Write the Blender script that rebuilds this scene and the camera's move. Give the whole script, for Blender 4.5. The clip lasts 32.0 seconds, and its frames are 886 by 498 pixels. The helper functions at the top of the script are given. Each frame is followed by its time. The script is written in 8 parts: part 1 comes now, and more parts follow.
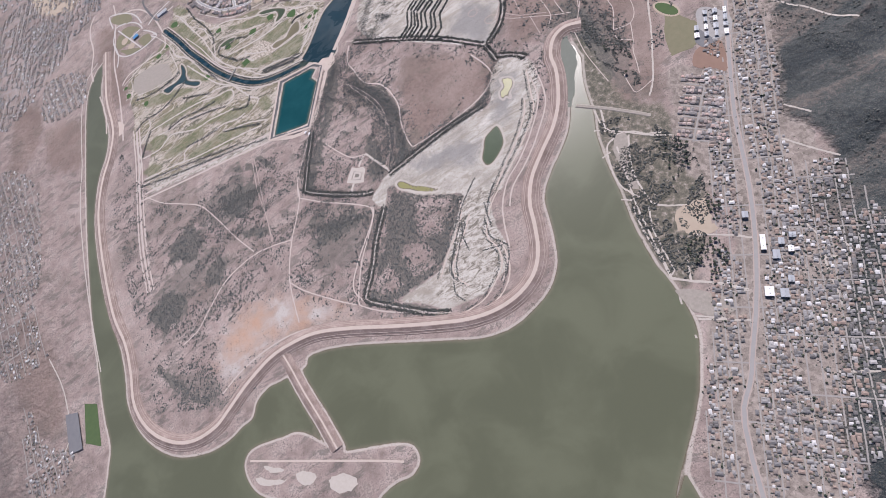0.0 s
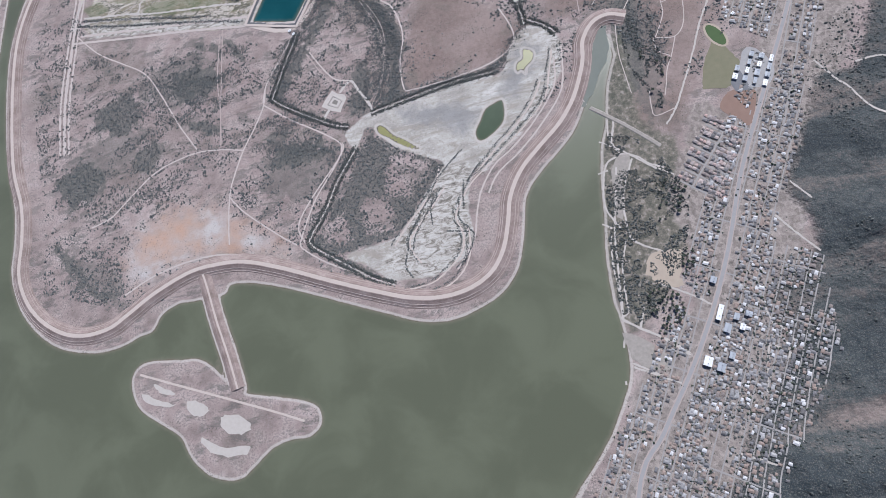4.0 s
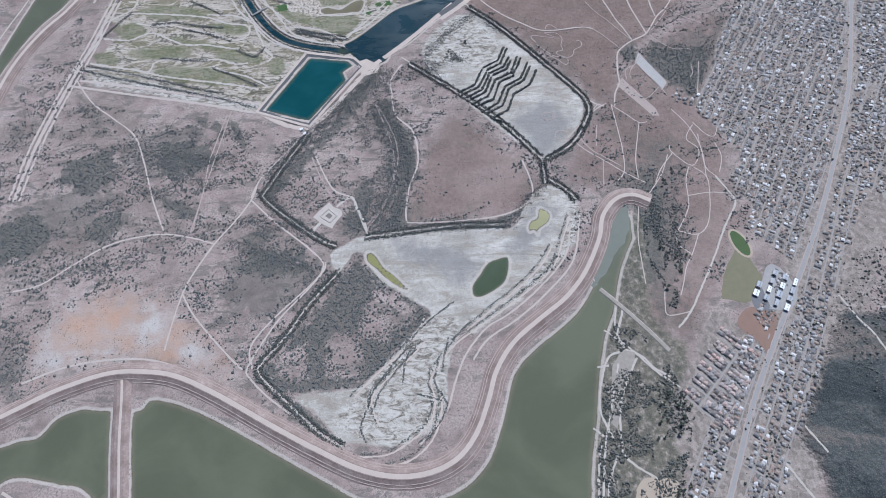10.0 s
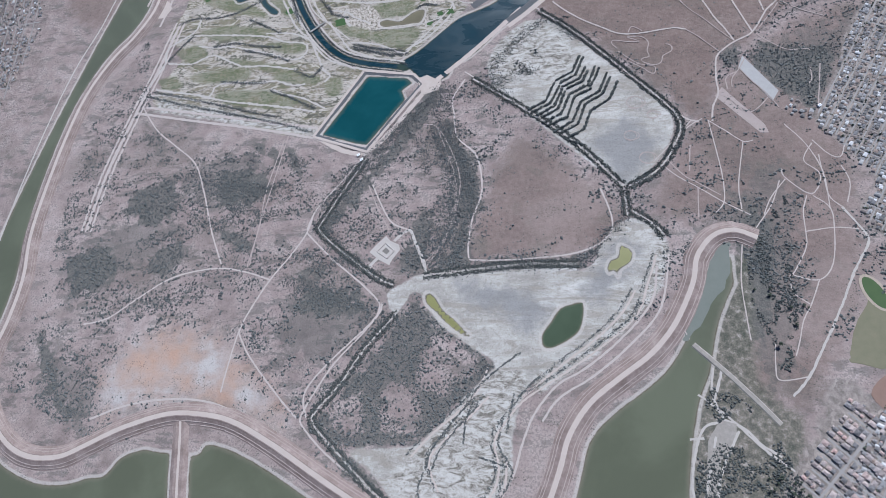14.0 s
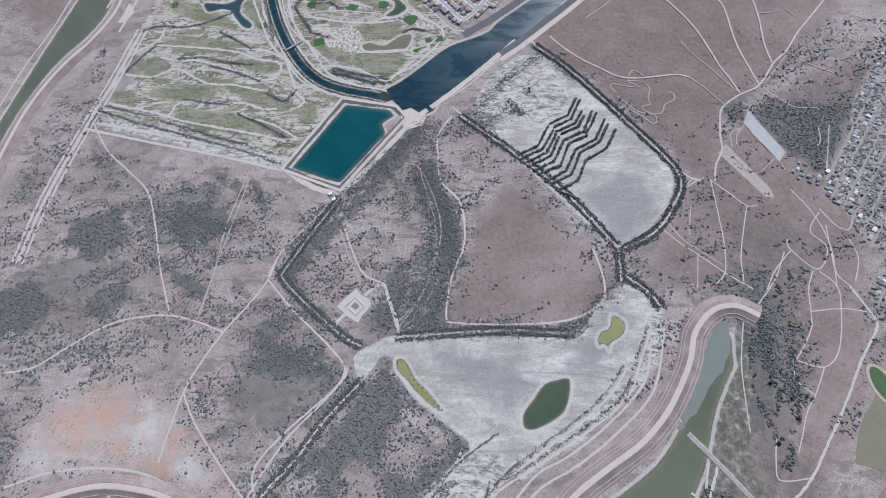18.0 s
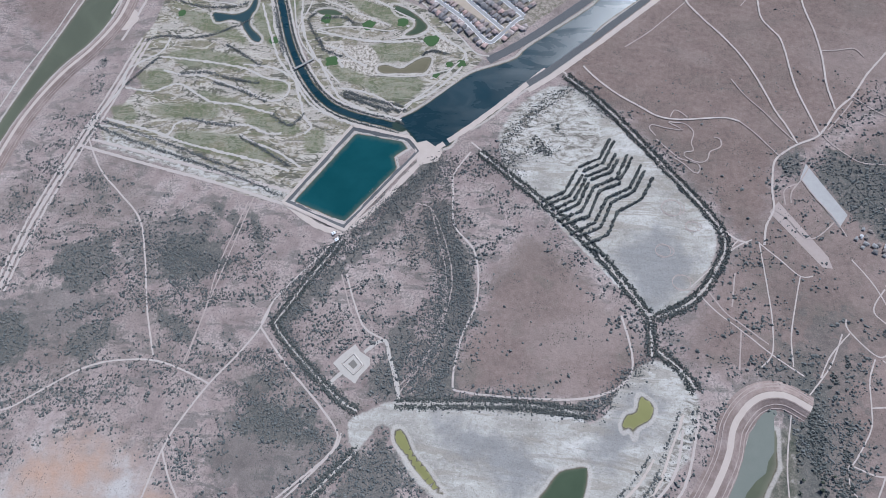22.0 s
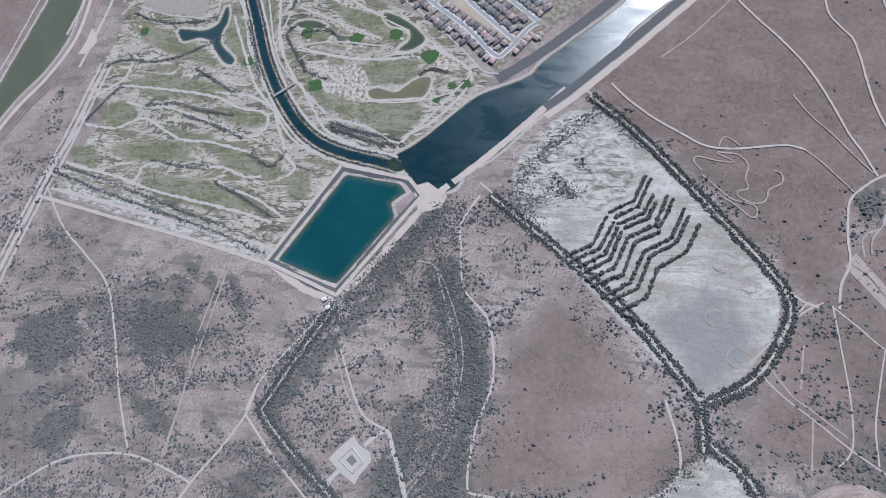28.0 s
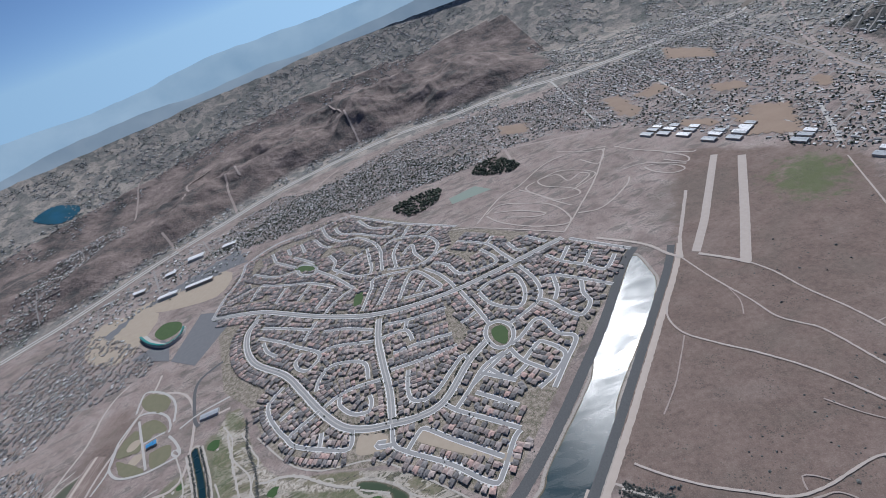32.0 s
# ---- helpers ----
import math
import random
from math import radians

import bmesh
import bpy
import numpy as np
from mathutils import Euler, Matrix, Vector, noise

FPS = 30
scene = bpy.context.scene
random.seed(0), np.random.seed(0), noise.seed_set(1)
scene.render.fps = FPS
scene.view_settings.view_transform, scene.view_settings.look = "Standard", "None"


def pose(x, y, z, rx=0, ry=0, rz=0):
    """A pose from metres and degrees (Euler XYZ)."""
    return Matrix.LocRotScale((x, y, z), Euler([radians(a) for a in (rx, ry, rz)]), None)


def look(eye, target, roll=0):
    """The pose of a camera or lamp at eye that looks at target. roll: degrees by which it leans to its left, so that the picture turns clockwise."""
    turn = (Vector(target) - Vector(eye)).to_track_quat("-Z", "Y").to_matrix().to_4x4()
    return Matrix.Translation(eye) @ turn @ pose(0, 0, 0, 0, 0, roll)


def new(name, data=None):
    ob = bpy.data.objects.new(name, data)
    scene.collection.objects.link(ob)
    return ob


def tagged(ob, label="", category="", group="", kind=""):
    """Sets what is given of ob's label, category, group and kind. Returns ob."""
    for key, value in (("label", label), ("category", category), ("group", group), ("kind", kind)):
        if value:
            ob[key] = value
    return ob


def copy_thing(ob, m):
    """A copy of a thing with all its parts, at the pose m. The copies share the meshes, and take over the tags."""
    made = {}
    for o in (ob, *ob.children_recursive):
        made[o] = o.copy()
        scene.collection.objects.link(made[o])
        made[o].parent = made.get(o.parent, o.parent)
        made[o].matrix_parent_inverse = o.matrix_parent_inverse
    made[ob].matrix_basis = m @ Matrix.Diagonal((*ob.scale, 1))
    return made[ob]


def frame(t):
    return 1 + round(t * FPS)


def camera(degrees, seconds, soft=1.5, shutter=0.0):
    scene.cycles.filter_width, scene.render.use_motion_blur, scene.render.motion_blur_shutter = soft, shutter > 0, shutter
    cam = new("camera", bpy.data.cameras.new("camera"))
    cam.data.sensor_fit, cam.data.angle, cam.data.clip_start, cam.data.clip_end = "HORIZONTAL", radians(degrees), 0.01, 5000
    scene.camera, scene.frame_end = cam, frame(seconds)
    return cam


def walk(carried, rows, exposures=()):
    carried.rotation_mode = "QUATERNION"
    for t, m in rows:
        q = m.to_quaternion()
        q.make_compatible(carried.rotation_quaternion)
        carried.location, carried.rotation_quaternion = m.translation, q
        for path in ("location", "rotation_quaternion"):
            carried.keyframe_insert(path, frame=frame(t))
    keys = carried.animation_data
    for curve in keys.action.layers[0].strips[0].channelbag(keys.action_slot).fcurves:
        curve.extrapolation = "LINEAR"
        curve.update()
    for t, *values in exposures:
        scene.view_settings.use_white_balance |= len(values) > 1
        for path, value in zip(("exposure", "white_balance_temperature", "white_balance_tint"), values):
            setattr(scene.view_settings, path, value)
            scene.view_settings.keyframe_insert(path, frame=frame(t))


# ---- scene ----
cam = camera(86.0, 32.0, soft=0.9)
PATH = [
    (0, (332.7, -1088.4, 1083.3), (268.7, -883.7, 631.6), -47.77),
    (0.5, (333.1, -1071.7, 1077.5), (296.6, -830.9, 640.8), -40.86),
    (1, (333.4, -1055.0, 1071.7), (281.3, -836.9, 624.8), -39.99),
    (1.5, (333.8, -1038.3, 1066.0), (273.3, -854.5, 604.9), -42.33),
    (2, (334.2, -1021.6, 1060.2), (270.9, -866.9, 589.0), -39.41),
    (2.5, (334.6, -1004.9, 1054.5), (297.9, -851.8, 579.9), -26.05),
    (4.5, (336.0, -938.0, 1031.6), (293.1, -823.9, 546.7), -34.29),
    (5, (336.3, -921.3, 1025.9), (307.5, -780.3, 547.0), -24.27),
    (5.5, (336.6, -904.5, 1020.2), (318.4, -749.5, 545.2), -19.49),
    (6, (336.9, -887.7, 1014.4), (325.2, -720.9, 543.3), -15.82),
    (6.5, (337.1, -870.9, 1008.7), (331.3, -675.6, 548.5), -11.06),
    (7, (337.3, -854.1, 1003.0), (354.8, -625.0, 558.9), -4.78),
    (7.5, (337.4, -837.2, 997.2), (369.0, -589.9, 563.9), -3.19),
    (8, (337.5, -820.4, 991.5), (365.6, -578.4, 554.9), -4.29),
    (8.5, (337.5, -803.5, 985.7), (350.9, -556.3, 551.3), -2.88),
    (9, (337.4, -786.6, 980.0), (341.3, -533.7, 548.7), -3.02),
    (9.5, (337.2, -769.7, 974.2), (338.6, -537.1, 531.6), -2.68),
    (10, (337.0, -752.8, 968.5), (329.8, -561.7, 506.5), -3.92),
    (10.5, (336.7, -735.8, 962.7), (345.3, -565.9, 492.5), 3.39),
    (11, (336.3, -718.8, 956.9), (350.6, -550.5, 486.3), 7.22),
    (11.5, (335.9, -701.7, 951.1), (356.5, -535.1, 480.1), 9.82),
    (12, (335.3, -684.6, 945.2), (340.8, -523.0, 472.1), 1.94),
    (12.5, (334.7, -667.5, 939.3), (316.4, -498.0, 469.3), -5.45),
    (13, (334.1, -650.2, 933.4), (288.3, -476.2, 466.9), -14.36),
    (13.5, (333.3, -632.9, 927.4), (273.0, -455.2, 463.9), -20.78),
    (14, (332.5, -615.6, 921.4), (259.4, -437.2, 460.1), -22.06),
    (14.5, (331.7, -598.2, 915.4), (280.4, -413.3, 453.7), -13.17),
    (16.5, (328.2, -528.6, 891.3), (300.6, -337.7, 430.0), -6.60),
    (17, (327.3, -511.3, 885.3), (300.3, -325.2, 422.0), -8.20),
    (17.5, (326.3, -494.0, 879.4), (278.1, -311.7, 416.3), -14.47),
    (18, (325.3, -476.7, 873.5), (272.6, -297.3, 409.8), -13.96),
    (18.5, (324.3, -459.5, 867.6), (286.3, -284.1, 400.9), -6.70),
    (19, (323.2, -442.4, 861.8), (309.1, -267.3, 393.7), 1.51),
    (19.5, (322.1, -425.4, 856.0), (307.8, -252.4, 387.1), 2.40),
    (20, (320.9, -408.4, 850.3), (297.1, -227.8, 384.7), -0.41),
    (20.5, (319.7, -391.5, 844.5), (309.3, -197.3, 383.9), 6.33),
    (21, (318.4, -374.7, 838.8), (318.2, -182.7, 377.2), 5.12),
    (21.5, (317.0, -357.9, 833.1), (254.8, -180.6, 369.7), -15.80),
    (22, (315.7, -341.2, 827.3), (248.2, -168.8, 362.8), -15.69),
    (22.5, (314.2, -324.6, 821.5), (257.7, -179.7, 346.3), -13.96),
    (23, (312.8, -308.0, 815.7), (284.5, -173.4, 335.0), -4.33),
    (23.5, (311.4, -291.5, 809.8), (289.8, -167.1, 326.0), -2.28),
    (24, (309.9, -275.1, 803.8), (287.9, -157.9, 318.3), -1.77),
    (24.5, (308.3, -258.6, 797.9), (287.6, -149.3, 310.4), -3.49),
    (26.5, (302.1, -193.0, 773.7), (250.5, -84.7, 288.3), -20.30),
    (27, (300.5, -176.6, 767.6), (223.0, -63.6, 286.7), -33.15),
    (27.5, (299.0, -160.2, 761.4), (193.1, -44.3, 286.7), -41.52),
    (28, (297.5, -143.8, 755.2), (218.6, -3.8, 281.7), -25.24),
    (28.5, (296.0, -127.5, 748.9), (255.3, 85.6, 298.4), -11.39),
    (29, (294.5, -111.1, 742.6), (254.5, 157.2, 322.6), -14.37),
    (29.5, (293.1, -94.7, 736.3), (304.0, 219.9, 347.8), -8.89),
    (30, (291.6, -78.3, 730.0), (278.4, 267.2, 368.8), -21.73),
    (30.5, (290.2, -62.0, 723.6), (267.0, 306.3, 386.2), -23.21),
    (31, (288.8, -45.6, 717.3), (266.5, 347.1, 408.7), -22.93),
    (31.5, (287.4, -29.2, 711.0), (285.2, 386.8, 433.7), -22.00),
    (32, (285.9, -12.9, 704.7), (299.7, 421.9, 458.1), -21.99),
]
EXPOSURES = [(0.0, 0.64, 6150.0, 21.0), (2.5, 0.58, 5950.0, 17.0), (4.8, 0.58, 5550.0, 13.0), (7.0, 0.55, 5450.0, 11.5), (27.0, 0.5, 5450.0, 11.5), (30.0, 0.31, 5400.0, 10.0), (32.0, 0.14, 5700.0, 10.0)]
walk(cam, [(t, look(eye, target, roll)) for t, eye, target, roll in PATH], EXPOSURES)

# ---- daylight ----
SUN_ELEVATION, SUN_AZIMUTH = radians(46), radians(22)  # azimuth clockwise from +y
world = bpy.data.worlds.new("daylight")
scene.world = world
world.use_nodes = True
wn, wl = world.node_tree.nodes, world.node_tree.links
wn.clear()
sky = wn.new("ShaderNodeTexSky")
sky.sky_type, sky.sun_disc = "NISHITA", False
sky.altitude = 4500
sky.sun_elevation, sky.sun_rotation = SUN_ELEVATION, SUN_AZIMUTH
sky.air_density, sky.dust_density, sky.ozone_density = 1.0, 0.05, 2.6
wb = wn.new("ShaderNodeBackground")
wb.inputs["Strength"].default_value = 0.066
wo = wn.new("ShaderNodeOutputWorld")
aim = wn.new("ShaderNodeTexCoord")
lift = wn.new("ShaderNodeVectorMath")
lift.operation = "MAXIMUM"
lift.inputs[1].default_value = (-1, -1, 0.05)
wl.new(aim.outputs["Generated"], lift.inputs[0])
wl.new(lift.outputs[0], sky.inputs[0])
wl.new(sky.outputs[0], wb.inputs[0])
wl.new(wb.outputs[0], wo.inputs[0])
sun = new("sun", bpy.data.lights.new("sun", "SUN"))
sun.data.energy, sun.data.angle, sun.data.color = 3.9, radians(0.55), (1.0, 0.95, 0.88)
sun_way = Vector((math.sin(SUN_AZIMUTH) * math.cos(SUN_ELEVATION), math.cos(SUN_AZIMUTH) * math.cos(SUN_ELEVATION), math.sin(SUN_ELEVATION)))
sun.matrix_world = look(sun_way * 900, (0, 0, 0))


# ---- node helpers ----
class Nodes:
    """A material with short calls for the nodes that the surfaces here need."""

    def __init__(self, name, roughness=0.9):
        self.mat = bpy.data.materials.new(name)
        self.mat.use_nodes = True
        self.n, self.l = self.mat.node_tree.nodes, self.mat.node_tree.links
        self.bsdf = self.n["Principled BSDF"]
        self.bsdf.inputs["Roughness"].default_value = roughness
        self.bsdf.inputs["Specular IOR Level"].default_value = 0.2
        self.place = self.n.new("ShaderNodeNewGeometry").outputs["Position"]

    def put(self, socket, value):
        if isinstance(value, bpy.types.NodeSocket):
            self.l.new(value, socket)
        else:
            socket.default_value = (*value, 1.0) if isinstance(value, tuple) and len(value) == 3 and socket.type == "RGBA" else value

    def noise(self, size, detail=4.0, rough=0.55, stretch=None, twist=0.0):
        """Noise 0..1 whose features are about size metres wide."""
        t = self.n.new("ShaderNodeTexNoise")
        t.inputs["Scale"].default_value = 1.0 / size
        t.inputs["Detail"].default_value, t.inputs["Roughness"].default_value = detail, rough
        t.inputs["Distortion"].default_value = twist
        if stretch:
            m = self.n.new("ShaderNodeMapping")
            m.inputs["Rotation"].default_value = (0, 0, stretch[0])
            m.inputs["Scale"].default_value = (stretch[1], stretch[2], 1)
            self.l.new(self.place, m.inputs["Vector"])
            self.l.new(m.outputs[0], t.inputs["Vector"])
        else:
            self.l.new(self.place, t.inputs["Vector"])
        return t.outputs["Fac"]

    def cells(self, size, what="Distance"):
        t = self.n.new("ShaderNodeTexVoronoi")
        t.inputs["Scale"].default_value = 1.0 / size
        self.l.new(self.place, t.inputs["Vector"])
        return t.outputs[what]

    def math(self, op, a, b=0.0, clamp=False):
        m = self.n.new("ShaderNodeMath")
        m.operation, m.use_clamp = op, clamp
        self.put(m.inputs[0], a), self.put(m.inputs[1], b)
        return m.outputs[0]

    def step(self, value, low, high, to_low=0.0, to_high=1.0):
        m = self.n.new("ShaderNodeMapRange")
        m.interpolation_type = "SMOOTHSTEP"
        for i, v in enumerate((value, low, high, to_low, to_high)):
            self.put(m.inputs[i], v)
        return m.outputs[0]

    def attr(self, name):
        a = self.n.new("ShaderNodeAttribute")
        a.attribute_name = name
        return a.outputs["Fac"]

    def mix(self, fac, a, b, blend="MIX"):
        m = self.n.new("ShaderNodeMix")
        m.data_type, m.blend_type = "RGBA", blend
        self.put(m.inputs[0], fac), self.put(m.inputs[6], a), self.put(m.inputs[7], b)
        return m.outputs[2]

    def random_object(self):
        return self.n.new("ShaderNodeObjectInfo").outputs["Random"]

    def random_island(self):
        return self.n.new("ShaderNodeNewGeometry").outputs["Random Per Island"]

    def ramp(self, fac, *stops):
        r = self.n.new("ShaderNodeValToRGB")
        e = r.color_ramp.elements
        while len(e) < len(stops):
            e.new(0.5)
        for el, (p, c) in zip(e, stops):
            el.position, el.color = p, (*c, 1.0)
        self.put(r.inputs[0], fac)
        return r.outputs[0]

    def bump(self, height, strength=0.3, distance=1.0):
        b = self.n.new("ShaderNodeBump")
        b.inputs["Strength"].default_value, b.inputs["Distance"].default_value = strength, distance
        self.put(b.inputs["Height"], height)
        self.l.new(b.outputs[0], self.bsdf.inputs["Normal"])
        return self

    def done(self, colour):
        self.put(self.bsdf.inputs["Base Color"], colour)
        return self.mat


def speckled(name, dark, light, size=6.0, fine=0.8, roughness=0.92, bump=0.3):
    """A plain mineral or painted surface: two tones, broad patches and fine grain."""
    k = Nodes(name, roughness)
    broad, grain = k.noise(size, 5), k.noise(fine, 3)
    k.bump(grain, bump, 0.3)
    return k.done(k.mix(k.math("ADD", k.math("MULTIPLY", broad, 0.7), k.math("MULTIPLY", grain, 0.3)), dark, light))


# ---- plan: outlines and lines, in metres ----
LEVEE = [(-646, 938), (-667, 832), (-690, 685), (-690, 529), (-726, 424), (-778, 337), (-817, 232), (-834, 118), (-840, -42), (-835, -196), (-812, -309), (-811, -405), (-820, -490), (-804, -558), (-767, -618), (-709, -667), (-647, -690), (-578, -688), (-523, -664), (-455, -631), (-368, -603), (-301, -599), (-222, -610), (-130, -649), (-18, -708), (75, -754), (153, -788), (223, -803), (287, -798), (339, -775), (376, -733), (402, -674), (422, -617), (461, -562), (517, -517), (576, -473), (624, -418), (665, -342), (681, -288), (715, -247), (756, -236), (794, -253)]
SHORE_A = [(-657, 912), (-704, 796), (-720, 678), (-719, 537), (-749, 442), (-802, 355), (-845, 226), (-861, 112), (-866, -25), (-860, -181), (-839, -304), (-840, -407), (-848, -484), (-830, -565), (-794, -632), (-743, -685), (-693, -715), (-622, -736), (-556, -737), (-505, -723), (-471, -718), (-445, -685), (-401, -668), (-360, -671), (-284, -674), (-267, -654), (-208, -664), (-118, -701), (-8, -757), (94, -809), (156, -840), (224, -855), (288, -847), (350, -824), (393, -785), (418, -736), (437, -681), (457, -624), (498, -580), (563, -533), (604, -496), (645, -436), (681, -357), (710, -302), (745, -287)]
SHORE_B = [(741, -342), (701, -419), (674, -502), (647, -559), (624, -637), (608, -714), (589, -786), (579, -843), (573, -900), (575, -946), (571, -1007), (557, -1058), (526, -1105), (494, -1149), (448, -1196), (399, -1239), (366, -1268), (342, -1291)]
SHORE_C = [(421, -1221), (383, -1263)]
SHORE_D = [(-1052, -935), (-1015, -793), (-989, -720), (-951, -626), (-933, -569), (-938, -482), (-936, -393), (-932, -300), (-930, -182), (-915, -18), (-894, 158), (-866, 347), (-831, 549), (-800, 711), (-766, 816), (-710, 889)]
ISLE = [(-492, -790), (-526, -809), (-531, -849), (-512, -894), (-463, -935), (-422, -969), (-400, -1018), (-369, -1056), (-330, -1077), (-288, -1081), (-249, -1058), (-209, -1034), (-166, -1026), (-125, -1028), (-96, -1007), (-99, -973), (-136, -951), (-189, -933), (-271, -902), (-348, -820), (-407, -803)]
CAUSEWAY = [(-332, -607), (-322, -654), (-308, -733), (-289, -818), (-275, -896)]
ISLE_ROAD = [(-511, -813), (-415, -859), (-302, -912), (-195, -963), (-132, -995)]
PLAYA_A = [(72, -356), (101, -335), (142, -315), (214, -304), (297, -298), (380, -290), (438, -295), (465, -313), (496, -285), (509, -253), (535, -221), (572, -202), (605, -213), (625, -242), (614, -292), (598, -335), (573, -370), (543, -402), (508, -436), (473, -469), (440, -486), (407, -498), (374, -514), (350, -544), (332, -585), (324, -626), (321, -665), (314, -703), (269, -737), (208, -752), (157, -746), (115, -737), (68, -691), (21, -657), (97, -649), (150, -641), (180, -603), (222, -561), (265, -523), (293, -493), (253, -468), (207, -440), (170, -399), (144, -356), (126, -353), (108, -381), (90, -399)]
POND_B1 = [(154, -354), (171, -360), (192, -390), (217, -411), (244, -439), (243, -446), (226, -439), (196, -416), (176, -396), (154, -375)]
POND_B2 = [(419, -387), (440, -379), (462, -375), (465, -392), (457, -427), (436, -448), (401, -466), (383, -461), (382, -438), (399, -415)]
FIELD_C = [(133, -371), (195, -428), (264, -474), (296, -499), (254, -540), (161, -634), (150, -641), (64, -646), (4, -651), (-40, -615), (-47, -602), (-2, -554), (80, -446), (105, -399)]
PLAYA_D = [(375, 344), (437, 342), (467, 312), (571, 186), (671, 77), (680, 18), (667, -26), (628, -83), (567, -127), (544, -114), (436, -3), (343, 99), (296, 152), (282, 213), (294, 252), (333, 309)]
TEAL = [(-21, 214), (82, 198), (100, 181), (73, 159), (84, 132), (-5, 4), (-122, 43)]
TEAL_RIM = [(-30, 230), (100, 206), (126, 175), (-2, -11), (-141, 40)]
LOOP = [(-370, 825), (-329, 723), (-301, 633), (-267, 551), (-233, 468), (-191, 392), (-143, 327), (-92, 281), (-33, 256), (43, 238), (76, 228)]
CANAL = [(62, 248), (100, 276), (151, 324), (206, 377), (256, 399), (302, 422), (323, 451), (392, 511), (466, 579), (510, 645), (602, 732), (699, 838), (728, 850), (721, 782), (709, 741), (656, 676), (569, 593), (482, 510), (437, 438), (363, 372), (300, 310), (264, 269), (226, 237), (200, 228), (184, 189), (143, 181), (117, 191), (90, 219)]
CANAL_ROAD = [(-135, 39), (-2, -10), (139, 164), (217, 236), (298, 318), (445, 475)]
CANAL_ROAD2 = [(333, 334), (393, 384), (508, 497), (661, 652), (768, 761), (822, 827)]
CANAL_BANK = [(243, 411), (326, 473), (429, 567), (559, 695), (677, 827), (739, 879)]
GOLF_A = [(-606, 170), (-591, 254), (-549, 345), (-532, 406), (-250, 438), (-212, 413), (-159, 319), (-95, 251), (-30, 229), (-139, 44), (-422, 120)]
GOLF_B = [(-275, 903), (-212, 738), (-142, 652), (-16, 605), (105, 545), (212, 435), (225, 406), (141, 323), (62, 260), (-54, 280), (-113, 321), (-166, 399), (-225, 513), (-280, 660), (-324, 833)]
GOLF_C = [(-500, 445), (-544, 613), (-515, 700), (-394, 671), (-360, 785), (-308, 651), (-252, 506), (-201, 395), (-252, 349), (-422, 406)]
RED_A = [(298, -87), (353, -4), (421, -41), (516, -136), (545, -176), (545, -214), (515, -251), (459, -274), (335, -283), (257, -282), (258, -207), (288, -136)]
RED_B = [(428, 410), (483, 478), (620, 564), (1000, 545), (1085, 488), (985, 343), (875, 239), (800, 196), (775, 98), (724, 39), (687, 98), (594, 213), (478, 341)]
ORANGE = [(-535, -543), (-482, -466), (-389, -429), (-296, -447), (-237, -494), (-165, -556), (-120, -609), (-204, -594), (-303, -576), (-425, -578), (-493, -599)]
DENSE_B = [(-433, -29), (-297, 14), (-253, -66), (-295, -141), (-393, -138), (-447, -91)]
DENSE_C = [(-711, -263), (-620, -192), (-513, -165), (-445, -210), (-510, -279), (-631, -332), (-673, -372)]
DENSE_D = [(-713, -449), (-629, -497), (-541, -566), (-551, -611), (-617, -601), (-677, -545)]
DENSE_E = [(-103, -336), (-14, -349), (52, -399), (-11, -481), (-92, -493), (-160, -447), (-135, -374)]
RIGHT_BANK = [(771, -245), (806, -233), (862, -283), (839, -400), (789, -507), (762, -487), (760, -377)]
HIGHWAY = [(-1408, 1745), (-1231, 1848), (-1048, 1995), (-839, 2163), (-587, 2315), (-302, 2486), (22, 2574), (361, 2612), (684, 2545), (1013, 2531), (1295, 2417), (1584, 2357), (1882, 2326), (2153, 2283), (2361, 2377)]
MAINROAD = [(497, -1289), (590, -1165), (680, -1060), (765, -945), (835, -830), (895, -715), (960, -610), (1050, -475), (1158, -307), (1243, -155), (1350, 59), (1448, 323)]
TRACTP = [(-445, 1403), (-437, 1559), (-379, 1725), (-243, 1760), (-57, 1808), (121, 1698), (332, 1401), (582, 1107), (726, 873), (642, 792), (516, 687), (399, 580), (311, 494), (238, 431), (199, 466), (139, 514), (74, 577), (-25, 612), (-129, 670), (-196, 766), (-250, 892), (-333, 989), (-386, 1198)]
RUNWAY_A = [(828, 778), (918, 869), (1142, 1123)]
RUNWAY_B = [(876, 691), (994, 833), (1181, 1065)]
TOWN_A = [(1092, 268), (1213, 379), (1485, 381), (1456, 324), (1381, 147), (1312, -16), (1260, -135), (1188, -254), (1143, -320), (1115, -372), (1082, -409), (1053, -390), (1020, -353), (998, -313), (1021, -273), (987, -199), (1018, -165), (1030, -125), (1008, -92), (984, -42), (958, 12), (1032, 145)]
TOWN_L = [(878, -510), (945, -586), (1032, -681), (927, -898), (865, -1092), (809, -1265), (758, -1367), (436, -1295), (501, -1188), (578, -1053), (664, -985), (761, -917), (760, -814), (743, -711), (801, -632)]
FT_A = [(-21, 1883), (247, 1788), (606, 1746), (742, 1786), (954, 1704), (1122, 1541), (1213, 1651), (1177, 1846), (1124, 2184), (789, 2345), (330, 2392), (-46, 2275), (-219, 2192)]
FT_B = [(1177, 1846), (1136, 1491), (1268, 1152), (1401, 880), (1931, 1347), (1976, 1747), (1832, 2255), (1381, 2275), (1094, 2252)]
